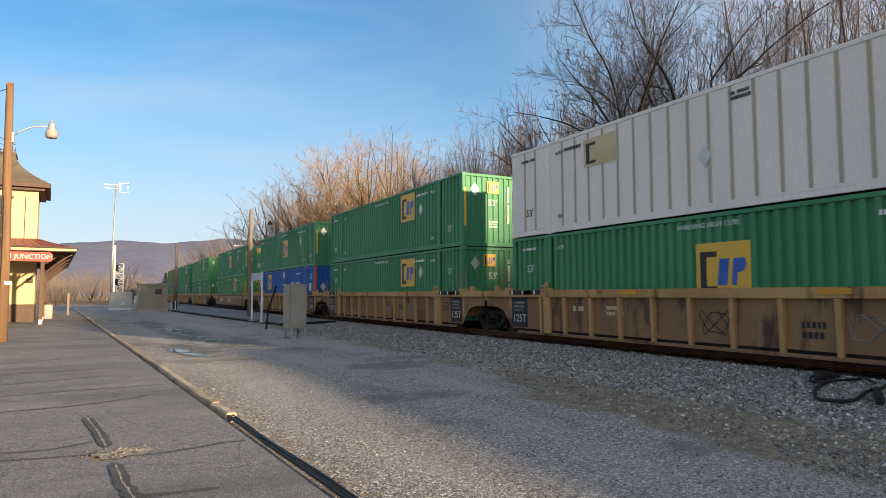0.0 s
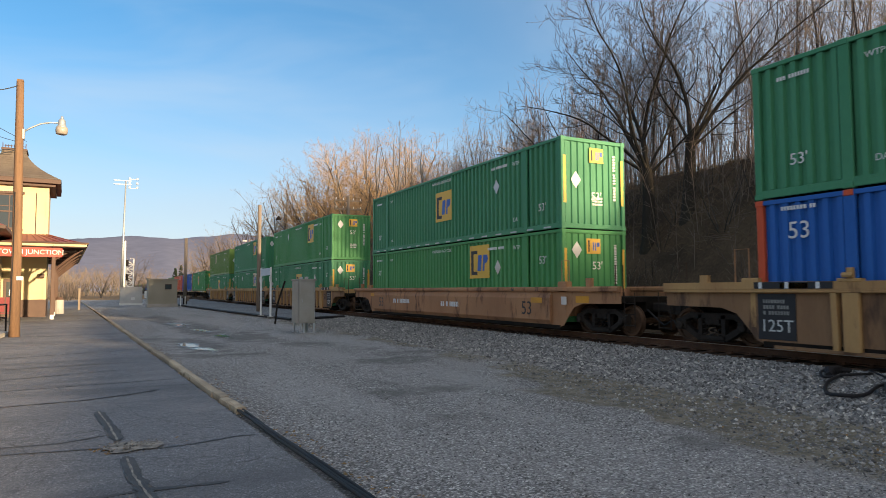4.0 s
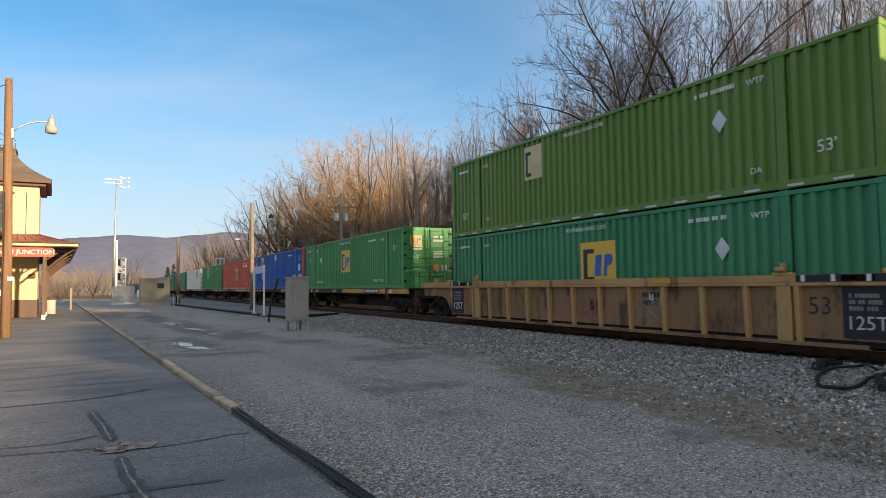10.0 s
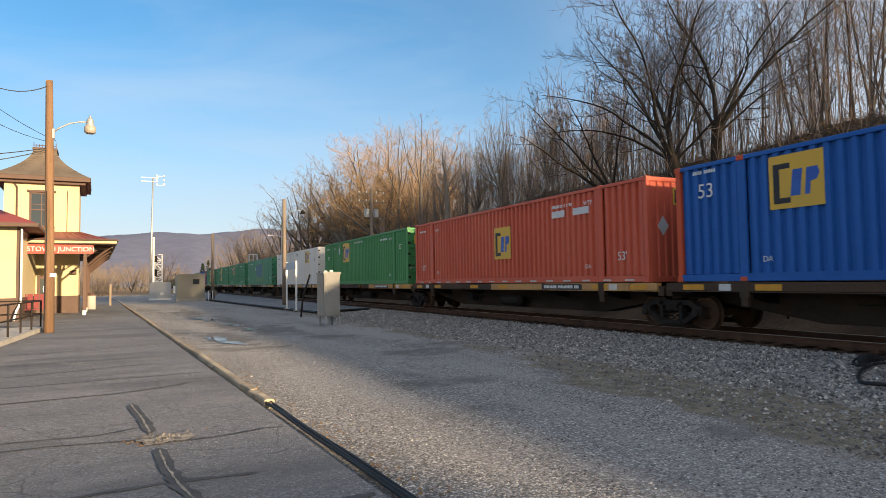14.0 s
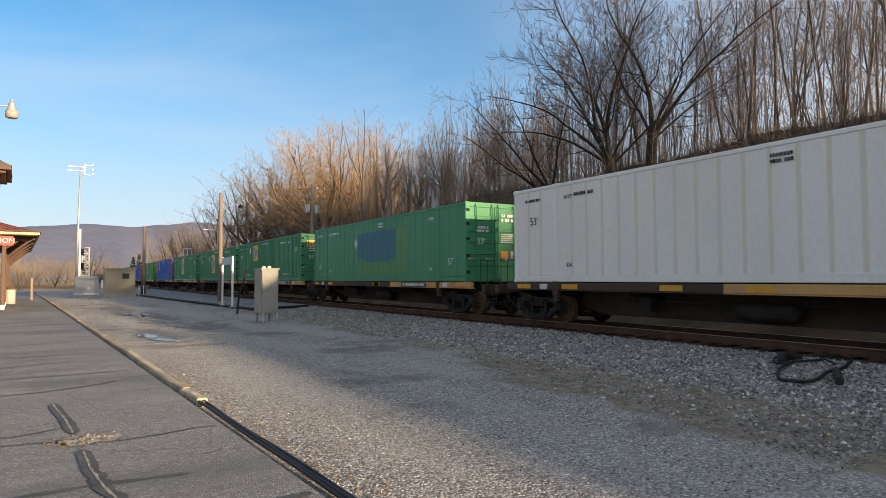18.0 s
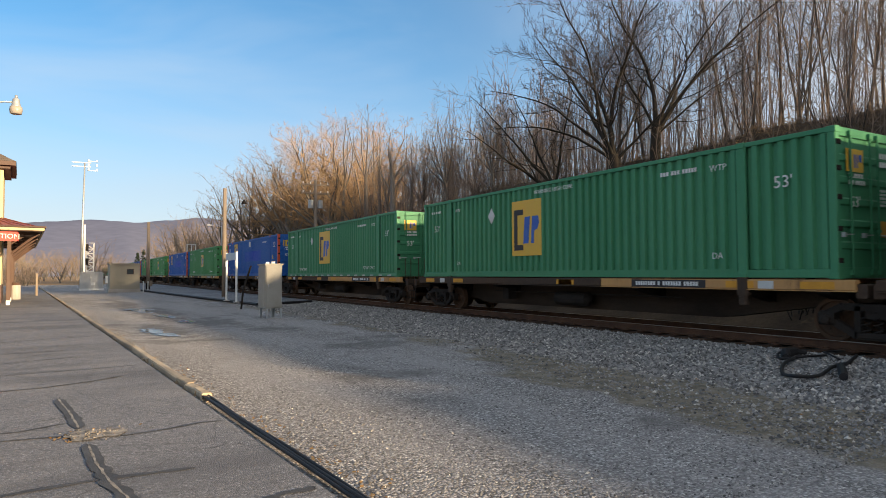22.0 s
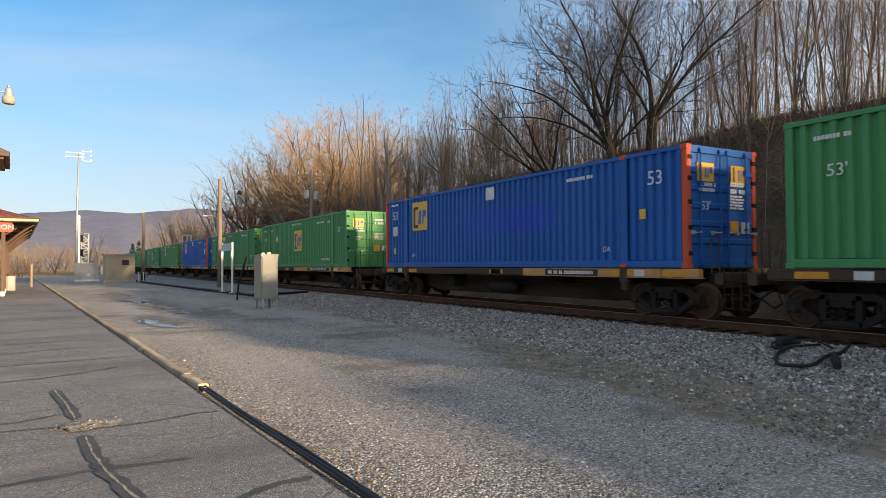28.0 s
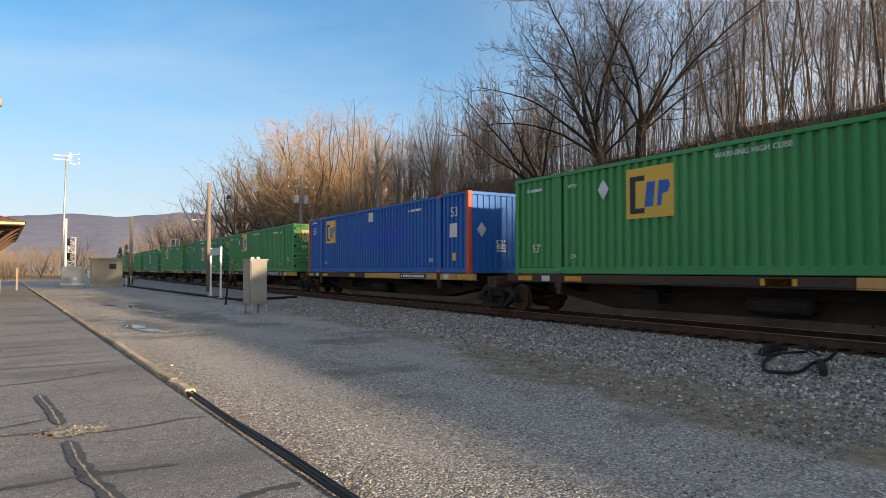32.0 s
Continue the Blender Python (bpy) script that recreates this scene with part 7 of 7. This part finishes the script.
    part("border", Form().box(-1.92, 1.92, -0.038, 0.02, 0.2, 0.25).box(-1.92, 1.92, -0.038, 0.02, -0.24, -0.19).box(-1.92, -1.86, -0.038, 0.02, -0.24, 0.25).box(1.86, 1.92, -0.038, 0.02, -0.24, 0.25), M_SIGNRED, sg)
    part("lettering", text_mesh("LEWISTOWN JUNCTION", 0.355, M_LETTER), None, sg, "white capital lettering", at=on_front(0, -0.035, 0.0))
    part("hanger", Form().tube([(-1.5, 0, 0.25), (-1.5, 0.08, 0.4)], 0.015, 5).tube([(1.5, 0, 0.25), (1.5, 0.08, 0.4)], 0.015, 5), M_BROWN, sg)


build_station()


def build_bench():
    b = thing("bench", pose(-4.9, 39.2, 0), "maroon painted slatted bench beside the station wall", "bench")
    for i in range(6):
        part("back_slat", Form().box(-0.85 + 0.28 * i, -0.62 + 0.28 * i, 0.22, 0.26, 0.5, 1.25), M_MAROON, b)
    for i in range(3):
        part("seat_slat", Form().box(-0.9, 0.85, -0.25 + 0.15 * i, -0.13 + 0.15 * i, 0.43, 0.47), M_MAROON, b)
    for x in (-0.85, 0.72):
        part("leg", Form().box(x, x + 0.1, -0.25, 0.25, 0.0, 0.43).box(x, x + 0.1, -0.25, 0.25, 0.66, 0.72), M_MAROON, b)


build_bench()


def build_railing():
    r = thing("ramp_railing", pose(0, 0, 0), "dark steel pipe railing on a concrete ramp edge", "railing")
    line = [(-3.25, 27.9), (-3.32, 26.2), (-3.40, 24.5), (-3.48, 22.8), (-3.55, 21.0), (-3.62, 19.2), (-3.7, 17.0)]
    for x, y in line:
        part("post", Form().tube([(x, y, 0.12), (x, y, 1.12)], 0.03, 8), M_GRIME, r)
    for z in (0.62, 1.1):
        part("rail", Form().tube([(x, y, z) for x, y in line], 0.026, 8), M_GRIME, r)
    part("rail", Form().tube([(-4.8, 27.9, 1.1), (-3.25, 27.9, 1.1)], 0.026, 8), M_GRIME, r)
    part("rail", Form().tube([(-4.8, 27.9, 0.62), (-3.25, 27.9, 0.62)], 0.026, 8), M_GRIME, r)
    part("post", Form().tube([(-4.75, 27.9, 0.12), (-4.75, 27.9, 1.12)], 0.03, 8), M_GRIME, r)
    solid("ramp", Form().prism([(-3.1, 28.1), (-6.2, 28.1), (-6.6, 15.0), (-3.6, 15.0)], "z", 0.002, 0.14), M_CONC, "pale concrete ramp beside the platform", "ramp", kind="structure")


build_railing()


def build_lamp_pole():
    p = thing("utility_pole", pose(-2.85, 26.65, 0), "weathered wooden utility pole with a curved lamp arm", "utility pole")
    pole = part("pole", Form().tube([(0, 0, -0.2), (-0.02, 0, 3), (-0.06, 0, 6), (-0.1, 0, 8.92)], [0.17, 0.155, 0.14, 0.115], 12), M_POLE, p, smooth=True)
    part("pole_cap", Form().box(-0.2, 0.0, -0.1, 0.1, 8.9, 9.0, 0.03), M_POLE, pole)
    part("number_plate", Form().box(0.02, 0.22, -0.175, -0.16, 1.95, 2.08), M_LETTER, pole, "small white tag")
    part("wire_riser", Form().tube([(-0.13, -0.1, 0.4), (-0.1, -0.12, 3.0), (-0.12, -0.12, 5.0)], 0.02, 6), M_WIRE, pole)
    arm = part("lamp_arm", Form().tube([(0.05, 0, 7.15), (0.25, 0, 7.32), (0.55, 0, 7.5), (0.85, 0, 7.58), (1.15, 0, 7.6)], 0.03, 8), M_STEEL, p, "curved galvanised lamp arm", smooth=True)
    part("arm_clamp", Form().box(-0.02, 0.1, -0.08, 0.08, 6.9, 7.25, 0.02), M_STEEL, arm)
    head = part("lamp_head", Form().tube([(1.2, 0, 7.44), (1.2, 0, 7.47), (1.2, 0, 7.58), (1.2, 0, 7.70), (1.2, 0, 7.76)], [0.17, 0.15, 0.12, 0.11, 0.05], 14).tube([(1.2, 0, 7.74), (1.2, 0, 7.84)], 0.045, 8), M_STEEL, p, "grey lamp head", smooth=True)
    part("lamp_bowl", Form().tube([(1.2, 0, 7.18), (1.2, 0, 7.2), (1.2, 0, 7.32), (1.2, 0, 7.44)], [0.14, 0.18, 0.2, 0.19], 14), M_LAMPGLASS, head, "frosted lamp bowl", smooth=True)

    def sag(a, b, drop):
        return [tuple(a[i] + (b[i] - a[i]) * u - (drop * 4 * u * (1 - u) if i == 2 else 0) for i in range(3)) for u in [k / 12 for k in range(13)]]
    for a, b, dr in (((-2.95, 26.6, 8.8), (-5.6, 25.0, 9.1), 0.62), ((-2.95, 26.6, 6.55), (-5.6, 25, 5.75), 0.05), ((-2.95, 26.6, 6.5), (-5.6, 25.3, 5.6), 0.12), ((-4.6, 45.4, 10.5), (-10.0, 39, 13.8), 0.5), ((-4.8, 45.4, 10.4), (-10.0, 39, 12.4), 0.6)):
        solid("overhead_wire", Form().tube(sag(a, b, dr), 0.016, 5), M_WIRE, "sagging black overhead service wire", "wire", group="service wires")


build_lamp_pole()


def build_yard():
    # grey post with a small lamp arm
    p = thing("wooden_post", pose(8.84, 43.8, 0.16), "tall grey wooden post with a small lamp arm", "post")
    part("pole", Form().tube([(0, 0, -0.3), (0, 0, 7.1)], [0.15, 0.12], 10), M_GREYPOLE, p, smooth=True)
    a = part("lamp_arm", Form().tube([(0.1, 0, 5.9), (0.4, 0, 6.25), (0.85, 0, 6.4), (1.25, 0, 6.35)], 0.025, 6), M_STEEL, p)
    part("lamp_head", Form().tube([(1.25, 0, 6.15), (1.25, 0, 6.3), (1.25, 0, 6.42)], [0.17, 0.13, 0.04], 10), M_GRIME, a, "dark lamp hood")
    # second bare pole, far along the yard
    q = thing("wooden_post", pose(6.82, 69.7, 0), "weathered brown wooden post with a dark foot", "post")
    part("pole", Form().tube([(0, 0, -0.3), (0, 0, 6.8)], [0.19, 0.15], 10), M_GREYPOLE, q, smooth=True)
    part("foot_band", Form().tube([(0, 0, 0.0), (0, 0, 0.8)], 0.2, 10), M_GRIME, q, "darker foot band")
    part("junction_box", Form().box(0.12, 0.4, -0.2, 0.1, 0.5, 1.0, 0.02), M_GREYPOLE, q)
    # platform name sign on two posts
    s = thing("platform_sign", pose(7.5, 35.3, 0.16), "pale blue sign panel between two white steel posts", "sign")
    for y in (-1.2, 1.2):
        q = part("post", Form().tube([(0, y, 0), (0, y, 2.62)], 0.055, 10), M_LETTER, s, "white steel post")
        part("base_plate", Form().box(-0.14, 0.14, y - 0.14, y + 0.14, 0, 0.05, 0.01), M_CONC, q)
        part("marker_disc", Form().prism([(0.12 * math.cos(k) + y, 2.0 + 0.16 * math.sin(k)) for k in [0.7854 * j for j in range(8)]], "x", -0.07, -0.05), M_LETTER, q)
    part("panel", Form().box(-0.03, 0.03, -1.18, 1.18, 2.2, 2.58), M_SIGNBLUE, s)
    # leaning rod
    solid("leaning_rod", Form().tube([(0, 0, -0.1), (0.12, 0.1, 0.9), (0.5, 0.25, 2.0)], 0.045, 7), M_GRIME, "dark leaning iron rod stuck in the gravel", "rod", m=pose(6.85, 30.2, 0))
    # electric cabinet
    c = thing("electric_cabinet", pose(6.5, 24.0, 0), "tall weathered aluminium signal cabinet on a pedestal frame", "cabinet")
    part("body", Form().box(-0.3, 0.3, -0.5, 0.5, 0.36, 1.93, 0.0), M_ALU, c)
    d = part("door", Form().box(-0.27, 0.27, -0.525, -0.502, 0.42, 1.88, 0.012), M_ALU, c, "flush metal door")
    part("hinge", Form().tube([(0.275, -0.53, 0.6), (0.275, -0.53, 0.8)], 0.014, 6), M_STEEL, d)
    part("hinge", Form().tube([(0.275, -0.53, 1.5), (0.275, -0.53, 1.7)], 0.014, 6), M_STEEL, d)
    part("handle", Form().tube([(-0.2, -0.535, 1.1), (-0.2, -0.56, 1.15), (-0.2, -0.535, 1.25)], 0.012, 6), M_STEEL, d)
    part("side_door", Form().box(-0.325, -0.302, -0.45, 0.45, 0.45, 1.85, 0.012), M_ALU, c, "rust-stained side door")
    part("roof_cap", Form().box(-0.34, 0.34, -0.54, 0.54, 1.93, 1.99, 0.015), M_ALU, c)
    part("lifting_eye", Form().box(-0.06, 0.06, -0.4, -0.36, 1.99, 2.07, 0.01), M_STEEL, c)
    part("lifting_eye", Form().box(-0.06, 0.06, 0.36, 0.4, 1.99, 2.07, 0.01), M_STEEL, c)
    for x in (-0.26, 0.24):
        for y in (-0.5, 0.4):
            part("pedestal_leg", Form().box(x, x + 0.06, y, y + 0.06, -0.05, 0.36), M_STEEL, c, "galvanised pedestal leg")
    part("pedestal_bar", Form().box(-0.19, 0.23, -0.5, -0.44, -0.03, 0.03), M_STEEL, c)
    part("conduit", Form().tube([(0, -0.2, -0.05), (0, -0.2, 0.36)], 0.06, 8).tube([(0.1, 0, -0.05), (0.1, 0, 0.36)], 0.05, 8), M_STEEL, c)
    # equipment shed
    h = thing("equipment_shed", pose(4.55, 68.0, 0), "small tan metal equipment shed with a dark window", "shed")
    part("wall", Form().box(-1.25, 1.25, -1.6, 1.6, 0.3, 2.55), M_SHED, h)
    for i in range(10):
        part("siding_batten", Form().box(-1.2 + 0.26 * i, -1.16 + 0.26 * i, -1.625, -1.6, 0.3, 2.5), M_SHED, h)
    part("skirt", Form().box(-1.35, 1.32, -1.7, 1.7, -0.05, 0.3), M_CONC, h, "pale concrete foundation")
    part("roof", frustum(Form(), -1.36, 1.36, -1.72, 1.72, 2.55, -1.36, 1.36, -1.72, 1.72, 2.66), M_SHED, h)
    w = part("window", Form().box(0.15, 0.75, -1.635, -1.602, 1.65, 2.15), M_BROWN, h)
    part("pane", Form().box(0.2, 0.7, -1.645, -1.636, 1.7, 2.1), M_GLASS, w)
    for x in (1.6, 2.0):
        part("bollard", Form().tube([(x, -1.2, -0.1), (x, -1.2, 1.0)], 0.05, 8), M_LETTER, h, "white bollard")
    # signal cabinets and mast
    g = thing("relay_cabinet", pose(2.2, 79.4, 0), "squat galvanised relay cabinet beside the yard", "cabinet")
    part("body", Form().box(-1.1, 1.1, -0.6, 0.6, 0.15, 1.75), M_PALE, g)
    part("roof_cap", Form().prism([(-1.2, 1.75), (1.2, 1.75), (0.9, 1.95), (-0.9, 1.95)], "y", -0.68, 0.68), M_PALE, g)
    part("skid", Form().box(-1.15, 1.15, -0.62, 0.62, -0.05, 0.15), M_LETTER, g)
    part("label_plate", Form().box(0.0, 0.35, -0.615, -0.601, 0.5, 0.8), M_LETTER, g)
    k = thing("meter_box", pose(3.7, 78.5, 0), "white meter box on a short post", "meter box")
    part("box", Form().box(-0.2, 0.2, -0.12, 0.12, 0.7, 1.5, 0.02), M_LETTER, k)
    part("post", Form().tube([(0, 0, -0.1), (0, 0, 0.7)], 0.06, 8), M_STEEL, k)
    m = thing("signal_mast", pose(2.15, 82.5, 0), "white lattice signal mast with ladder rungs", "signal mast")
    for x in (-0.38, 0.3):
        part("rail", Form().tube([(x, 0, -0.1), (x, 0, 5.1)], 0.07, 6), M_LETTER, m)
    for i in range(7):
        z = 1.5 + 0.5 * i
        part("rung", Form().tube([(-0.38, 0, z), (0.38, 0, z)], 0.055, 5), M_LETTER, m)
        part("brace", Form().tube([(-0.38 if i % 2 else 0.3, 0, z), (0.3 if i % 2 else -0.38, 0, z + 0.5)], 0.05, 5), M_LETTER, m)
    for z in (2.7, 4.3):
        part("signal_head", Form().box(-0.5, -0.2, -0.38, -0.08, z, z + 0.75, 0.04), M_GRIME, m, "dark signal head")
    part("ladder_cage", Form().tube([(0.38, 0.3, 1.0), (0.38, 0.3, 5.2)], 0.03, 5).tube([(-0.1, 0.35, 5.2), (0.38, 0.3, 5.2), (0.38, 0, 5.1)], 0.03, 5), M_LETTER, m)
    # floodlight mast
    fl = thing("floodlight_mast", pose(2.0, 131.0, 0), "tall white floodlight mast with two crossarms", "floodlight mast")
    part("pole", Form().tube([(0, 0, -0.2), (0.1, 0, 10), (0.3, 0, 21.6)], [0.24, 0.19, 0.12], 10), M_STEEL, fl, smooth=True)
    for z in (20.9, 21.6):
        part("crossarm", Form().box(-1.7, 1.2, -0.08, 0.08, z - 0.08, z + 0.08), M_STEEL, fl)
    for x in (0.9, 2.2):
        for z in (20.4, 21.2, 22.0):
            part("floodlight", Form().box(x - 0.17, x + 0.17, -0.16, 0.16, z - 0.16, z + 0.2, 0.04), M_STEEL, fl)
    part("lamp_bracket", Form().box(0.9, 2.3, -0.05, 0.05, 20.2, 20.3).box(0.9, 2.3, -0.05, 0.05, 21.9, 22.0), M_STEEL, fl)
    f2 = thing("steel_mast", pose(2.35, 126.0, 0), "plain pale steel mast beside the floodlights", "mast")
    part("pole", Form().tube([(0, 0, -0.2), (0, 0, 10.2)], [0.2, 0.17], 10), M_LETTER, f2)
    # power pole with crossarms on the far side of the track
    pp = thing("power_pole", pose(19.9, 58.0, ground_z(19.9, 58)), "wooden power pole with two crossarms and transformers", "utility pole")
    zb = ground_z(19.9, 58)
    part("pole", Form().tube([(0, 0, -0.3), (0, 0, 10.4 - zb)], [0.18, 0.13], 10), M_GREYPOLE, pp, smooth=True)
    for z in (9.95, 9.15):
        arm = part("crossarm", Form().box(-1.35, 1.35, -0.08, 0.08, z - zb - 0.07, z - zb + 0.07), M_GREYPOLE, pp)
        for x in (-1.2, -0.5, 0.5, 1.2):
            part("insulator", Form().tube([(x, 0, z - zb + 0.07), (x, 0, z - zb + 0.25)], 0.04, 6), M_LETTER, arm)
    for x in (-0.45, 0.45):
        part("transformer", Form().tube([(x, 0, 7.75 - zb), (x, 0, 8.5 - zb)], 0.24, 10), M_STEEL, pp, "grey transformer can")
    # signal and lamp farther along the far side
    sm = thing("railway_signal", pose(17.4, 112.0, 0), "railway signal mast with a white cage", "signal mast")
    part("post", Form().tube([(0, 0, -0.1), (0, 0, 6.6)], 0.09, 8), M_STEEL, sm)
    part("cage", Form().box(-0.7, -0.6, -0.3, 0.3, 5.2, 6.6).box(0.6, 0.7, -0.3, 0.3, 5.2, 6.6).box(-0.7, 0.7, -0.3, 0.3, 6.5, 6.6).box(-0.7, 0.7, -0.3, 0.3, 5.2, 5.3).box(-0.05, 0.05, -0.3, 0.3, 5.2, 6.6), M_LETTER, sm, "white signal cage")
    ls = thing("street_lamp", pose(18.2, 92.0, 0), "pale street lamp on a slim pole", "street lamp")
    part("pole", Form().tube([(0, 0, -0.1), (0, 0, 8.2)], [0.1, 0.07], 8), M_STEEL, ls)
    part("arm", Form().tube([(0, 0, 8.1), (-0.6, 0, 8.4), (-1.4, 0, 8.35)], 0.04, 6), M_STEEL, ls)
    part("lamp_head", Form().box(-1.9, -1.3, -0.15, 0.15, 8.25, 8.42, 0.03), M_LETTER, ls)
    # post, bin and bushes at the platform's far end
    solid("marker_post", Form().box(-0.08, 0.08, -0.08, 0.08, -0.05, 1.75, 0.02), M_GREYPOLE, "pale square post at the platform end", "post", m=pose(-2.1, 60.0, 0))
    b = thing("litter_bin", pose(-3.0, 51.5, 0), "pale grey and brown round litter bin under the canopy", "bin")
    part("body", Form().tube([(0, 0, 0.0), (0, 0, 0.95)], 0.3, 14), M_CONC, b)
    part("lid", Form().tube([(0, 0, 0.95), (0, 0, 1.12)], [0.32, 0.2], 14), M_BROWN, b)


build_yard()


def build_cables():
    # heap of black cable and hose lying on the ballast
    c = thing("discarded_cable", pose(0, 0, 0), "heap of black cable and hose lying on the ballast", "cable")
    rnd = random.Random(2)
    runs = [([(11.5, 6.95), (10.4, 6.55), (9.56, 6.05), (9.28, 5.66), (9.75, 5.62), (10.61, 5.88), (11.25, 6.0), (12.3, 6.36)], 0.028),
            ([(11.9, 6.7), (11.3, 6.75), (11.0, 7.0), (11.5, 7.3), (12.2, 7.15)], 0.022), ([(11.6, 6.3), (12.0, 6.75), (12.4, 7.0), (12.7, 6.8)], 0.018)]
    for run, r in runs:
        pts = [Vector((x, y, ground_z(x, y) + 0.05 + 0.03 * (i % 2))) for i, (x, y) in enumerate(run)]
        line = []
        for i in range(len(pts) - 1):
            a, b, d, e = pts[max(i - 1, 0)], pts[i], pts[i + 1], pts[min(i + 2, len(pts) - 1)]
            for q in range(5):
                u = q / 5
                line.append(0.5 * (2 * b + (d - a) * u + (2 * a - 5 * b + 4 * d - e) * u * u + (3 * b - a - 3 * d + e) * u ** 3))
        part("cable", Form().tube(line, r, 7), M_RUBBER, c, smooth=True)
    part("hose", Form().tube([(9.83, 5.29, 0.07), (10.2, 5.5, 0.09), (10.7, 5.8, 0.11)], [0.06, 0.065, 0.055], 9), M_RUBBER, c, "thick black hose end")
    part("rag", Form().tube([(11.15, 7.0, 0.09), (11.4, 7.15, 0.13), (11.75, 7.2, 0.12), (11.95, 7.1, 0.09)], [0.05, 0.09, 0.08, 0.04], 8), M_RUBBER, c, "crumpled black sheeting")


build_cables()


def build_puddles():
    rnd = random.Random(6)
    for x, y, w, ln, tn in ((2.15, 20.7, 0.22, 0.75, 9), (2.42, 18.9, 0.20, 0.55, 12), (3.55, 23.9, 0.24, 0.5, 8), (3.35, 27.8, 0.22, 1.0, 6), (2.95, 32.3, 0.28, 1.5, 5)):
        pts = []
        for k in range(44):
            a = 2 * math.pi * k / 44
            r = 1 + 0.45 * noise.noise((math.cos(a) * 1.5 + x, math.sin(a) * 1.5 + y, 0)) + 0.4 * noise.noise((math.cos(a) * 4.5 + y, math.sin(a) * 4.5 + x, 2))
            pts.append((w * r * math.cos(a), ln * r * math.sin(a)))
        f = Form().add([(px, py, 0) for px, py in pts], [tuple(range(44))])
        solid("wet_patch", Form().add([(px * 1.7, py * 1.35, -0.008) for px, py in pts], [tuple(range(44))]), M_MUD, "dark wet mud round a puddle", "mud", kind="structure", m=pose(x + 0.1, y, ground_z(x, y) + 0.014, 0, 0, tn))
        ob = solid("puddle", f, M_WATER, "shallow puddle of rainwater on the gravel", "puddle", group="puddles", m=pose(x, y, ground_z(x, y) + 0.014, 0, 0, tn))


build_puddles()


def build_litter():
    # dry leaves and weeds along the kerb and in the cracks
    rnd = random.Random(12)
    f = Form()
    for _ in range(1500):
        y = 3.6 + 30 * rnd.random() ** 1.6
        k = rnd.random()
        if k < 0.72:
            x = kerb_x(y) + abs(rnd.gauss(0.1, 0.16))
            z = max(ground_z(x, y), -0.06) + 0.01
        elif k < 0.86:
            x, y = 0.22 + rnd.gauss(0, 0.16), 7.45 + rnd.gauss(0, 0.12)
            z = 0.006
        else:
            x = rnd.uniform(6, 11.5)
            z = ground_z(x, y) + 0.012
        s = rnd.uniform(0.010, 0.030)
        a = rnd.uniform(0, 6.28)
        u, w = Vector((math.cos(a), math.sin(a), rnd.uniform(-0.4, 0.6))) * s, Vector((-math.sin(a), math.cos(a), rnd.uniform(-0.4, 0.4))) * s * 0.6
        p = Vector((x, y, z))
        f.add([p - u, p + w, p + u, p - w], [(0, 1, 2, 3)])
    me = f.mesh("dry_leaves", M_GRASS)
    tagged(new("dry_leaves", me), "dry brown leaves and weeds along the kerb", "leaves", kind="stuff")


build_litter()


def motions():
    """The train runs past along the track; all cars and loads go together, and the wheels roll."""
    times = [0, 2, 4, 6, 8, 10, 12, 14, 16, 18, 20, 22, 24, 26, 28, 30, 32]
    for ob, front, z in MOVING:
        walk(ob, [(t, pose(TRACK_X, front - train_run(t), z)) for t in times])
    # every wheelset rolls alike: one set of turning keys, each axle hung at its own place
    for i, ob in enumerate(SPINNING):
        ob.matrix_parent_inverse = ob.matrix_basis.copy()
        ob.matrix_basis = Matrix.Identity(4)
        if i == 0:
            walk(ob, [(k / FPS, Matrix.Rotation(train_run(k / FPS) / 0.42, 4, "X")) for k in range(0, 32 * FPS + 1)])
        else:
            ob.rotation_mode = "QUATERNION"
            ob.animation_data_create()
            ob.animation_data.action = SPINNING[0].animation_data.action
            ob.animation_data.action_slot = SPINNING[0].animation_data.action_slot


motions()
